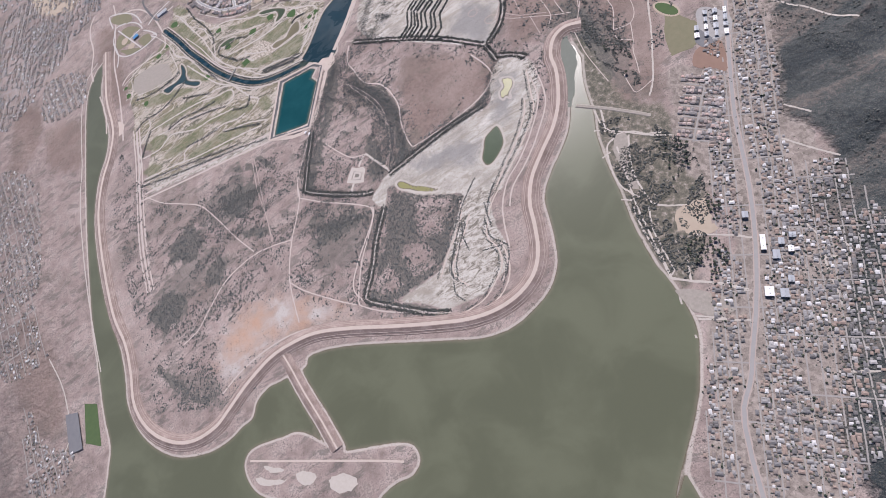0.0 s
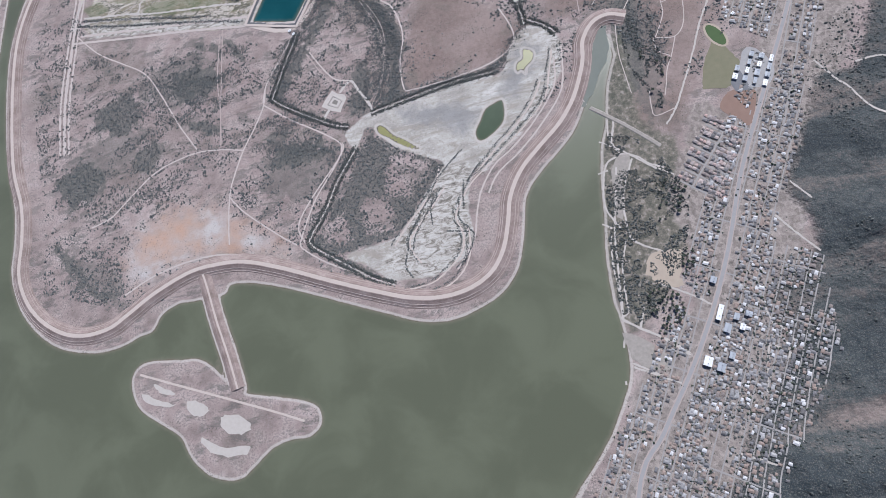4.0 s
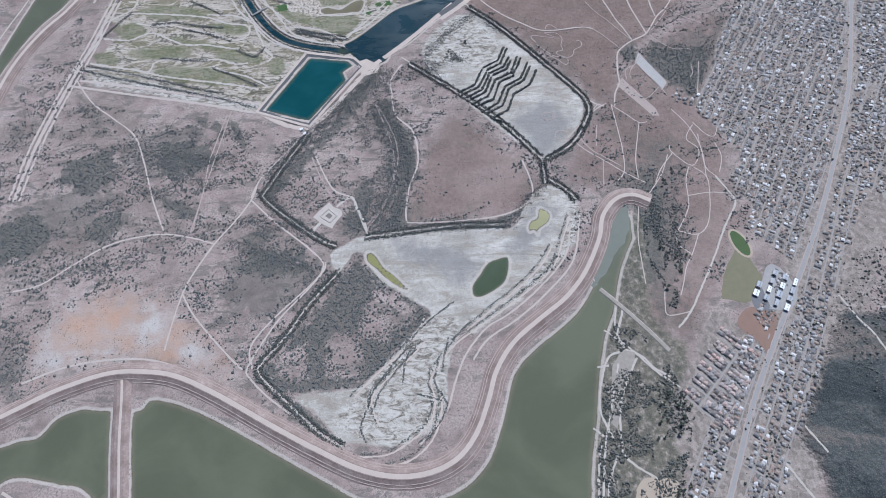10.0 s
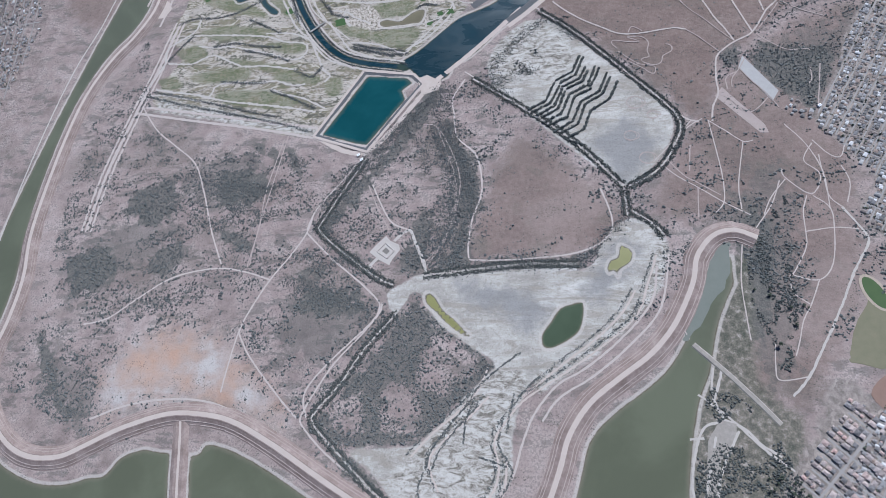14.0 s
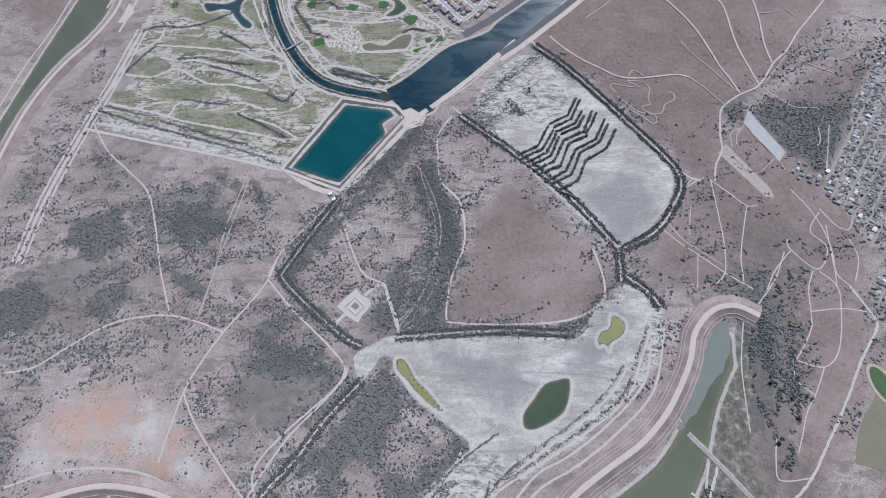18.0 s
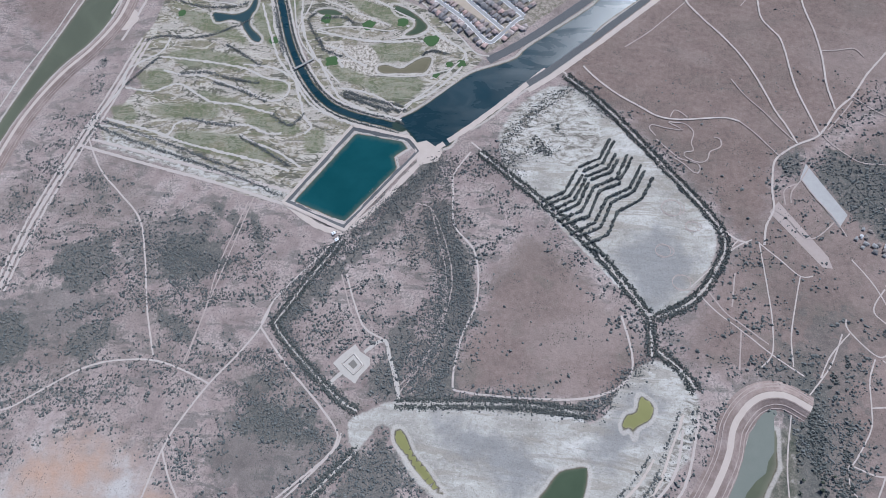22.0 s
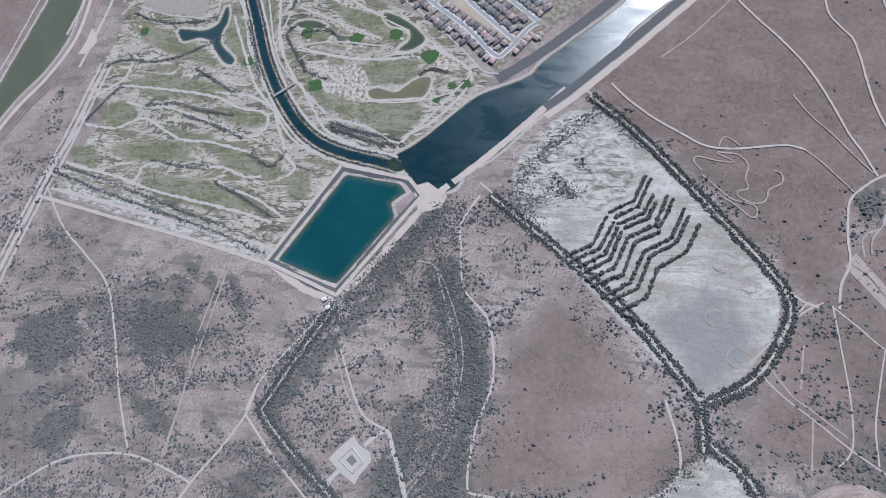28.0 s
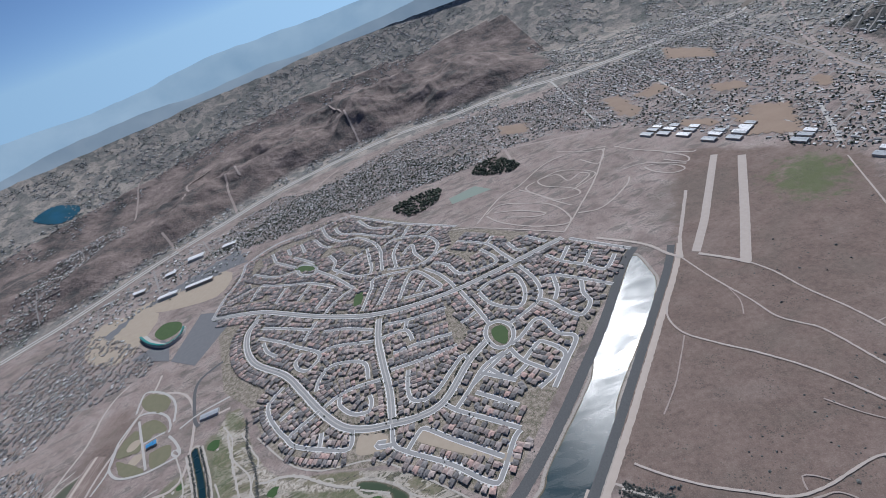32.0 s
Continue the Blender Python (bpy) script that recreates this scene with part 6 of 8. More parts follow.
rim = outline_ring(TEAL_RIM)
rim_area = sum(a[0] * b[1] - a[1] * b[0] for a, b in zip(rim, rim[1:]))
inward = 1 if rim_area < 0 else -1
bank("reservoir_bank", rim, [(inward * -1.5, 1.2), (inward * 3, 1.2), (inward * 9, 0.2), (inward * 17, -1.5)][:: inward], RIPRAP, "dark stone-faced rim of the reservoir", "bank")
ribbon("rim_road", rim, 7, CREST, 0.2, 0.1, None, "pale dirt road on the reservoir rim", "dirt road", z=1.2, seed=11)


# ---- leaves and shrubs ----
def ico():
    bm = bmesh.new()
    bmesh.ops.create_icosphere(bm, subdivisions=1, radius=1.0)
    v = np.array([q.co[:] for q in bm.verts])
    f = np.array([[q.index for q in face.verts] for face in bm.faces])
    bm.free()
    return v, f


ICO_V, ICO_F = ico()
OCT_V = np.array([(1, 0, 0), (0.31, 0.95, 0), (-0.81, 0.59, 0), (-0.81, -0.59, 0), (0.31, -0.95, 0), (0.2, 0.1, 1), (-0.1, -0.1, -0.7)])
OCT_F = np.array([(i, (i + 1) % 5, 5) for i in range(5)] + [((i + 1) % 5, i, 6) for i in range(5)])


def clumps(places, radii, flat=0.75, seed=0, plain=False):
    """Uneven leafy clumps at the given places: one mesh's verts and faces; plain ones have fewer faces."""
    r = np.random.RandomState(seed)
    shape_v, shape_f = (OCT_V, OCT_F) if plain else (ICO_V, ICO_F)
    n, m = len(places), len(shape_v)
    jag = r.uniform(0.62, 1.3, (n, m, 1))
    v = shape_v[None] * jag * np.asarray(radii)[:, None, None] * np.array((1, 1, flat))
    a = r.uniform(0, 6.28, n)
    c, s = np.cos(a)[:, None], np.sin(a)[:, None]
    v = np.stack([v[..., 0] * c - v[..., 1] * s, v[..., 0] * s + v[..., 1] * c, v[..., 2]], -1) + np.asarray(places)[:, None]
    return v.reshape(-1, 3), (shape_f[None] + (np.arange(n) * m)[:, None, None]).reshape(-1, 3)


def leaf_material(name, dark, mid, light):
    k = Nodes(name, 0.85)
    r = k.random_island()
    c = k.ramp(r, (0.0, dark), (0.55, mid), (1.0, light))
    k.bump(k.noise(0.5, 3), 0.5, 0.3)
    return k.done(k.mix(k.math("MULTIPLY", k.noise(1.1, 3), 0.5), c, dark))


SHRUB = leaf_material("dry_shrub_leaves", (0.084, 0.092, 0.089), (0.122, 0.129, 0.123), (0.176, 0.173, 0.158))
THICKET = leaf_material("dark_thicket_leaves", (0.062, 0.07, 0.065), (0.092, 0.099, 0.091), (0.14, 0.138, 0.122))
LEAF = leaf_material("tree_leaves", (0.042, 0.053, 0.04), (0.068, 0.082, 0.058), (0.105, 0.117, 0.082))
BARK = speckled("grey_bark", (0.08, 0.065, 0.05), (0.16, 0.13, 0.1), 1, 0.2)


def scatter(poly, count, seed, keep=None):
    """Random places inside an outline."""
    r = np.random.RandomState(seed)
    poly = np.asarray(poly, float)
    lo, hi = poly.min(0), poly.max(0)
    p = r.uniform(lo, hi, (count, 2))
    ok = inside_by(poly, p[:, 0], p[:, 1], 5) > 0
    p = p[ok]
    return p if keep is None else p[keep(p[:, 0], p[:, 1])]


all_lines = [smooth(q) for q in TRAIL_LINES + FAINT_LINES + BANKROAD_LINES + TOE_LINES] + [levee_line, smooth(CANAL_ROAD)]
CELL = 4.0
track_cells = set()
for q in all_lines:
    for a, b in zip(q, q[1:]):
        n = int(np.hypot(*(b - a)) / 2) + 1
        for s in np.linspace(0, 1, n + 1):
            c = a + (b - a) * s
            track_cells.add((int(c[0] // CELL), int(c[1] // CELL)))


def off_tracks(p):
    return np.array([(int(x // CELL), int(y // CELL)) not in track_cells for x, y in p], bool)


basin = np.array([(-690, 420), (-790, 90), (-750, -380), (-760, -560), (-480, -680), (-300, -560), (-60, -640), (-60, -740), (560, -420), (760, -300), (900, -480), (980, -380), (1090, -300), (1130, -80), (1190, 150), (1250, 420), (1290, 740), (860, 740), (700, 500), (380, 300), (120, 80), (-10, -40), (-140, -10), (-590, 90)], float)
salt_a, salt_d = smooth(PLAYA_A, True, 4), smooth(PLAYA_D, True, 4)
bare_p, red_a, red_b, fc = smooth(ORANGE, True), smooth(RED_A, True), smooth(RED_B, True), np.array(FIELD_C, float)
dense_all = [smooth(q, True) for q in (DENSE_B, DENSE_D, RIGHT_BANK, DENSE_F, DENSE_G, DENSE_H, WOOD_R)]
right_red = smooth(RIGHTFIELD, True)
brush_all = [smooth(q, True) for q in BRUSH_PATCHES]


def shrub_chance(x, y):
    """How thickly the shrubs stand: patchy, thin on red grass and bare soil, none on salt or water."""
    u, w = 0.94 * x + 0.34 * y, -0.34 * x + 0.94 * y
    streaks = value_noise(u * 0.3, w, 21, 57) + 0.8 * value_noise(u * 0.4, w, 9, 58)
    c = 0.26 + 0.5 * np.clip(value_noise(x, y, 95, 51) * 0.5 + value_noise(x, y, 31, 52) * 0.5, -0.4, 1) + 0.62 * np.clip(streaks, -0.5, 1.2)
    for q in dense_all:
        c = c + 0.42 * np.clip((inside_by(q, x, y, 80) + 75 * value_noise(x, y, 60, 53) + 35 * value_noise(x, y, 20, 54)) / 30, 0, 1)
    for q in brush_all:
        c = c + 0.8 * np.clip((inside_by(q, x, y, 40) + 26 * value_noise(x, y, 24, 55) + 14 * value_noise(x, y, 9, 59)) / 8, 0, 1)
    c = c + 0.8 * (inside_by(fc, x, y, 10) > 0)
    for q in FIELD_CLEARINGS:
        c = c - 0.5 * (inside_by(np.array(q, float), x, y, 10) > 6 + 8 * value_noise(x, y, 20, 56))
    red = np.maximum(inside_by(red_a, x, y, 40), inside_by(red_b, x, y, 40))
    c = c * np.clip(0.8 - red / 45, 0.12, 1)
    c = c * np.clip(1 - (inside_by(bare_p, x, y, 60) + 30) / 50, 0.05, 1)
    salt = np.maximum(inside_by(salt_a, x, y, 20), inside_by(salt_d, x, y, 20))
    c = np.where((salt > -3) & (inside_by(fc, x, y, 10) < 0), 0, c)
    for q in (SCRUBLET_A, SCRUBLET_B):
        c = c + 0.8 * (inside_by(np.array(q, float), x, y, 5) > 0)
    c = c * np.where(y > 430, 0.06, 1) * np.where((x > 660) & (y > -240), 0.7, 1)
    c = c * np.clip(1 - inside_by(right_red, x, y, 30) / 20, 0.1, 1)
    for q in (PAD, FORT, TEALPAD):
        c = np.where(inside_by(np.array(q, float), x, y, 10) > -4, 0, c)
    for q in (TOWN_A, SPORT_FIELD, SCHOOL, SHACKS, TOWN_U):
        c = np.where(inside_by(np.array(q, float), x, y, 10) > -5, 0, c)
    return np.where((lake_depth(x, y) > -22) | (water_depth(x, y) > -6), 0, c)


sh = scatter(basin, 420000, 61)
thick = shrub_chance(*sh.T).clip(0, 1.2)
kept = np.random.RandomState(62).uniform(0, 1, len(sh)) < 0.85 * thick ** 1.25
sh, thick = sh[kept], thick[kept]
clear = off_tracks(sh)
sh, thick = sh[clear], thick[clear]
sr = (np.random.RandomState(63).gamma(4.5, 0.33, len(sh)) * np.where(thick > 0.9, 0.8, 1.0)).clip(0.6, 3.4)
v, f = clumps(np.c_[sh, on_ground(*sh.T) + sr * 0.22], sr, 0.72, 64, True)
tagged(mesh_object("scrub", v, f, SHRUB), "scattered dark dry shrubs on the valley floor", "shrubs", kind="stuff")


def row_of_bushes(line, width, gap, size, seed):
    line = np.asarray(line, float)
    run = np.r_[0, np.cumsum(np.hypot(*np.diff(line, axis=0).T))]
    n = max(int(run[-1] / gap), 3)
    r = np.random.RandomState(seed)
    s = np.sort(r.uniform(0, run[-1], n))
    p = np.stack([np.interp(s, run, line[:, i]) for i in (0, 1)], 1) + r.normal(0, width / 2.5, (n, 2))
    rad = r.gamma(6, size / 6, n).clip(size * 0.45, size * 1.8)
    return np.c_[p, on_ground(*p.T) + rad * 0.4], rad


for i, line in enumerate(ZIG_LINES):
    p, rad = row_of_bushes(line, 1.7, 0.5, 1.9, 300 + i)
    v, f = clumps(p, rad, 1.0, 320 + i)
    tagged(mesh_object("hedge", v, f, THICKET), "dark planted brush row on the pale lake bed", "hedge", "brush rows on the lake bed")
for i, line in enumerate(DITCH_LINES):
    q = smooth(line)
    t = np.gradient(q, axis=0)
    t /= np.hypot(*t.T)[:, None] + 1e-9
    side = np.c_[t[:, 1], -t[:, 0]]
    near, off = row_of_bushes(q + side * 5.8, 6, 0.22, 1.1, 350 + i), row_of_bushes(q - side * 5.8, 6, 0.22, 1.1, 450 + i)
    p, rad = np.concatenate([near[0], off[0]]), np.concatenate([near[1], off[1]])
    ribbon("ditch_bed", q, 3.6, SAND, 0.26, 0.35, None, "pale dry bed of a ditch between thickets", "ditch", seed=470 + i)
    v, f = clumps(p, rad, 0.9, 370 + i, True)
    tagged(mesh_object("ditch_thicket", v, f, THICKET), "dark thicket growing along a ditch", "thicket", "thickets along the ditches", "stuff")

# wheel rings on the salt
for (x, y), r in zip(DONUT, (17, 11, 15, 13)):
    for k in range(2):
        a = np.linspace(0, 6.283, 25)
        ribbon("wheel_ring", np.c_[x + (r + 3 * k) * np.cos(a) + 3 * k, y + (r - 2 * k) * np.sin(a)], 1.3, FAINTDIRT, 0.3, 0.5, None, "round wheel track on the dry salt", "wheel track", step=3, seed=int(r) + k)
# banks of the channel
t = np.gradient(loop_line, axis=0)
t /= np.hypot(*t.T)[:, None] + 1e-9
for k, off in enumerate((-19, 19)):
    ribbon("channel_path", loop_line + np.c_[t[:, 1], -t[:, 0]] * off, 5, SAND, 0.34, 0.3, None, "pale path along the channel bank", "path", seed=800 + k)
    p, rad = row_of_bushes(loop_line + np.c_[t[:, 1], -t[:, 0]] * off * 0.72, 3.5, 0.45, 1.1, 810 + k)
    v, f = clumps(p, rad, 0.7, 820 + k, True)
    tagged(mesh_object("bank_brush", v, f, THICKET), "dark reeds along the channel bank", "brush", "brush lines on the links", "stuff")
# brush lines and sand ribbons of the golf links
for i, line in enumerate(GOLF_SAND):
    ribbon("sand_ribbon", smooth(line), 5.5, SAND, 0.3, 0.55, None, "pale sandy path winding through the links", "path", step=5, seed=700 + i)
for i, line in enumerate(GOLF_BRUSH):
    p, rad = row_of_bushes(smooth(line), 6, 0.5, 1.2, 720 + i)
    v, f = clumps(p, rad, 0.8, 740 + i, True)
    tagged(mesh_object("brush_line", v, f, SHRUB), "ragged dark brush line on the golf links", "brush", "brush lines on the links", "stuff")
for i, line in enumerate(LINK_PATHS):
    ribbon("cart_path", smooth(line), 3.6, SAND, 0.42, 0.25, None, "pale winding cart path on the golf links", "path", step=5, seed=900 + i)
for i, line in enumerate(CRUST_RIDGES):
    p, rad = row_of_bushes(smooth(line), 2.6, 0.5, 0.95, 920 + i)
    v, f = clumps(p, rad, 0.7, 940 + i, True)
    tagged(mesh_object("brush_ridge", v, f, SHRUB), "narrow dark brush ridge on the pale crust", "brush", "brush ridges on the crust", "stuff")
for i, line in enumerate(LEVEE_LINES):
    ribbon("salt_track", smooth(line), 3.4, CREST, 0.34, 0.4, None, "bleached track between levee and dry lake", "dirt track", step=5, seed=760 + i)
    p, rad = row_of_bushes(smooth(line) + np.array((-6, 5)), 4, 0.9, 1.0, 780 + i)
    v, f = clumps(p, rad, 0.7, 790 + i, True)
    tagged(mesh_object("brush_line", v, f, SHRUB), "low dark brush line below the levee", "brush", "brush lines on the links", "stuff")

# ragged bands of brush across the valley floor
for i, line in enumerate(BAND_LINES):
    p, rad = row_of_bushes(smooth(line), 21, 0.24, 1.0, 850 + i)
    v, f = clumps(p, rad, 0.8, 870 + i, True)
    tagged(mesh_object("brush_band", v, f, SHRUB), "ragged grey-green band of brush", "brush", "brush bands of the valley", "stuff")


# ---- trees ----
def tree_shape(seed, tall, spread_by):
    """A tapered trunk with limbs, and a crown of many uneven leafy clumps."""
    r = np.random.RandomState(seed)
    bm = bmesh.new()

    def limb(a, b, ra, rb):
        a, b = Vector(a), Vector(b)
        q = (b - a).to_track_quat("Z", "Y").to_matrix()
        rings = []
        for c, rad in ((a, ra), (b, rb)):
            rings.append([bm.verts.new(c + q @ Vector((rad * math.cos(k * 1.2566), rad * math.sin(k * 1.2566), 0))) for k in range(5)])
        for k in range(5):
            bm.faces.new((rings[0][k], rings[0][(k + 1) % 5], rings[1][(k + 1) % 5], rings[1][k]))

    top = (r.uniform(-0.4, 0.4), r.uniform(-0.4, 0.4), tall * 0.6)
    limb((0, 0, -0.3), top, tall * 0.05, tall * 0.025)
    tips = [top]
    for k in range(5):
        a = k * 1.2566 + r.uniform(-0.4, 0.4)
        s = tall * r.uniform(0.3, 0.5)
        tip = (math.cos(a) * spread_by * 0.6, math.sin(a) * spread_by * 0.6, s + tall * 0.3)
        limb((top[0] * 0.7, top[1] * 0.7, s), tip, tall * 0.022, tall * 0.01)
        tips.append(tip)
    p = []
    for k in range(34):
        t = tips[r.randint(len(tips))]
        p.append((t[0] + r.normal(0, spread_by * 0.26), t[1] + r.normal(0, spread_by * 0.26), max(t[2] + r.normal(0.08, 0.11) * tall, tall * 0.3)))
    return bm, clumps(np.array(p), r.uniform(0.16, 0.34, len(p)) * spread_by, 0.8, seed + 1)


def tree_at(x, y, seed, tall, spread_by, label):
    ob = new("tree")
    trunk, (v, f) = tree_shape(seed, tall, spread_by)
    part("trunk", trunk, BARK, ob)
    mesh_object("crown", v, f, LEAF, ob)
    ob.matrix_basis = pose(x, y, float(on_ground(x, y)))
    return tagged(ob, label, "tree", "trees of the valley")


tree_spots = []


def grove(poly, count, seed, gap=7.0):
    kept = []
    for p in scatter(poly, count * 6, seed):
        if all((p[0] - q[0]) ** 2 + (p[1] - q[1]) ** 2 > gap * gap for q in kept):
            kept.append(p)
        if len(kept) >= count:
            break
    tree_spots.extend(kept)


grove(smooth(GROVE_A, True), 46, 401)
grove(smooth(GROVE_B, True), 14, 402)
grove(smooth(DARKWOOD, True), 26, 404, 9)
grove(smooth(DARKWOOD2, True), 20, 405, 9)
grove(smooth(HILLBANK, True), 10, 406)
grove(smooth(GROVE_C, True), 24, 407)
tree_kinds = [tree_at(*tree_spots[i], 420 + i, 7.5 + i * 1.1, 3.6 + 0.5 * i, "dark evergreen tree with a broad uneven crown") for i in range(4)]
rt = np.random.RandomState(430)
for i, (x, y) in enumerate(tree_spots[4:]):
    ob = copy_thing(tree_kinds[i % 4], pose(x, y, float(on_ground(x, y)), 0, 0, rt.uniform(0, 360)))
    s = rt.uniform(0.5, 0.9)
    ob.scale = (s, s, s * rt.uniform(0.85, 1.15))


# ---- ground patches ----
TURF = speckled("watered_turf", (0.055, 0.09, 0.04), (0.09, 0.13, 0.055), 14, 1.0)
TOWNPAVE = speckled("worn_school_paving", (0.25, 0.243, 0.235), (0.38, 0.368, 0.35), 8, 1.4)
DRYTURF = speckled("dry_turf", (0.135, 0.14, 0.085), (0.23, 0.205, 0.138), 14, 1.2)
TAN = speckled("graded_earth", (0.32, 0.262, 0.2), (0.44, 0.373, 0.295), 16, 1.3)
REDLOT = speckled("red_brown_earth", (0.19, 0.125, 0.095), (0.28, 0.19, 0.15), 18, 1.3)
LOT = speckled("grey_parking_asphalt", (0.13, 0.132, 0.138), (0.2, 0.2, 0.205), 12, 0.9, 0.85)
MARSH = speckled("marsh_mud", (0.14, 0.155, 0.13), (0.2, 0.21, 0.18), 22, 1.6)
BLUEWATER = water_material("blue_water", (0.02, 0.09, 0.16), (0.03, 0.1, 0.14), 0.3, 0.1, 10)


def patch(name, poly, mat, label, category, lift=0.3, ragged=1.5, curve=True, seed=0):
    """A flat area of other ground with an uneven edge, laid on the sheet."""
    p = smooth(poly, True, 4) if curve else np.asarray(poly, float)
    r = np.random.RandomState(seed + len(poly))
    if curve:
        p = p + r.normal(0, ragged, p.shape)
    bm = bmesh.new()
    lo, hi = p.min(0), p.max(0)
    sx, sy = (q.ravel() for q in np.meshgrid(np.linspace(lo[0], hi[0], 24), np.linspace(lo[1], hi[1], 24)))
    z = on_ground(sx, sy)[inside_by(p, sx, sy, 5) > -3].max(initial=float(on_ground(*p.T).max())) + lift - 0.15
    face = bm.faces.new([bm.verts.new((x, y, z)) for x, y in p])
    bmesh.ops.triangulate(bm, faces=[face])
    ob = part(name, bm, mat, None)
    return tagged(ob, label, category, kind="structure")


for q in (ISLE_P1, ISLE_P2, ISLE_P3, ISLE_P4, ISLE_P5):
    patch("pale_clearing", q, SAND, "pale bare clearing on the island", "clearing", 0.3, 1.5)
patch("earthwork_floor", FORT, SAND, "pale cleared floor of a square earthwork", "earthwork", 0.25, 1.0, False)
keep = np.array([(61, -241), (83, -261), (68, -280), (42, -262)], float)
keep_by = lambda s: keep.mean(0) + (keep - keep.mean(0)) * s
patch("earthwork_ditch", keep_by(1.0), FAINTDIRT, "brown sunken strip inside the earthwork", "earthwork", 0.31, 1.0, False)
patch("earthwork_floor", keep_by(0.8), SAND, "pale raised middle of the square earthwork", "earthwork", 0.37, 1.0, False)
patch("earthwork_mound", keep_by(0.42), speckled("grey_scrub_soil", (0.12, 0.115, 0.1), (0.26, 0.235, 0.205), 4, 1.0), "grey scrubby mound in the middle of the earthwork", "earthwork", 0.43, 1.0, False)
bank("earthwork_bank", outline_ring(keep_by(0.92)), [(1.6, -0.3), (0.6, 1.2), (-0.6, 1.2), (-1.6, -0.3)], SAND, "low pale earth bank round the clearing", "earthwork", None, 0.3, 4.0)
ribbon("dirt_track", smooth(FORT_PATH), 6, SAND, 0.33, 0.25, None, "pale track up to the square earthwork", "dirt track")
ribbon("dirt_track", smooth(FORT_TAIL), 6, SAND, 0.33, 0.25, None, "pale track up to the square earthwork", "dirt track")
patch("sports_field", SPORT_FIELD, DRYTURF, "dry green school sports field", "field")
patch("school_yard", SCHOOL, TOWNPAVE, "pale paved school grounds", "paving", 0.34, 0.5)
patch("parking_lot", SCHOOL_YARD, LOT, "grey school parking lot", "parking lot", 0.4, 0.3, False)
patch("bare_lot", LOT_R, REDLOT, "bare red-brown lot beside the road", "lot", 0.28)
patch("bare_lot", BARE_R, TAN, "orange bare yard by the lake shore", "lot", 0.3, 2.5)
patch("sand_wash", SAND_R, ROUGHSAND, "bleached sandy strip above the shore", "sand", 0.3, 3, False)
patch("sand_wash", SAND_R2, ROUGHSAND, "bleached sandy lot by the lake", "sand", 0.3, 2)
patch("soccer_field", SOCCER, TURF, "green watered soccer field", "field", 0.3, 0.3, False)
patch("parking_lot", SOCCER_B, LOT, "grey parking lot beside the field", "parking lot", 0.3, 0.3, False)
patch("storage_pad", PAD, speckled("dusty_concrete", (0.3, 0.29, 0.275), (0.44, 0.425, 0.4), 9, 1.2), "long pale concrete pad in the scrub", "pad", 0.4, 0.3, False)
patch("ball_field", STAD_FIELD, TURF, "green outfield inside the stadium", "field", 0.5, 0.5)
patch("parking_lot", PARKING, LOT, "wide grey stadium parking lot", "parking lot", 0.3, 0.3, False)
patch("parking_lot", PARKING_B, LOT, "grey stadium parking lot", "parking lot", 0.3, 0.3, False)
patch("graded_lot", DIRTLOT, TAN, "tan graded lot beside the stadium", "lot", 0.3, 2)
patch("graded_lot", DIRTLOT_B, TAN, "tan graded lot below the sheds", "lot", 0.3, 2)
for q in (BALL_A, BALL_B, BALL_C, BALL_GRASS):
    patch("ball_field", q, DRYTURF, "dry turf ball field of the sports park", "field", 0.3, 0.8)
patch("park_lawn", PARKLAWN, DRYTURF, "dry park lawn beside the ball fields", "lawn", 0.32, 0.8)
patch("river_pad", RIVERPAD, CREST, "pale cleared pad beside the river road", "pad", 0.4, 1)
patch("bare_yard", BAREGOLF, ROUGHSAND, "bleached bare yard beside the golf pond", "lot", 0.34, 2)
for i, q in enumerate(PARK_PATHS):
    ribbon("park_path", smooth(q), 6, CONCRETE, 0.6, 0.05, None, "pale curved drive round the ball fields", "path", seed=840 + i)
for q in INFIELD:
    ring = [(q[0] + 17 * math.cos(a * 0.628), q[1] + 17 * math.sin(a * 0.628)) for a in range(10)]
    patch("infield", ring, TAN, "tan round infield of a ball field", "field", 0.38, 0.3)
patch("greenhouse_yard", SOLARB, speckled("grey_green_cover", (0.2, 0.24, 0.2), (0.27, 0.31, 0.27), 8, 1), "grey-green covered yard", "yard", 0.3, 0.5, False)
for q in (PARKGREEN, TGREEN, TGREEN2):
    patch("park_lawn", q, TURF, "green park lawn among the houses", "lawn", 0.45, 0.5)
for q in (VACANT, VACANT2):
    patch("vacant_lot", q, TAN, "tan graded vacant house lots", "lot", 0.3, 1)
patch("reservoir_pad", TEALPAD, CREST, "pale cleared pad beside the reservoir", "pad", 0.5, 0.5, False)
patch("marsh", INLET_GREEN, MARSH, "grey-green mud at the head of the inlet", "marsh", 0.25, 3)
patch("fallow_strip", FALLOW_R, FAINTDIRT, "pale brown fallow strip beside the scrub", "field", 0.3, 0.8, False)
spit = smooth(SPIT)
bank("spit", spit, [(8, -2), (3.4, 1.0), (-3.4, 1.0), (-8, -2)], ROUGHSAND, "dusty flat-topped jetty across the inlet", "jetty")


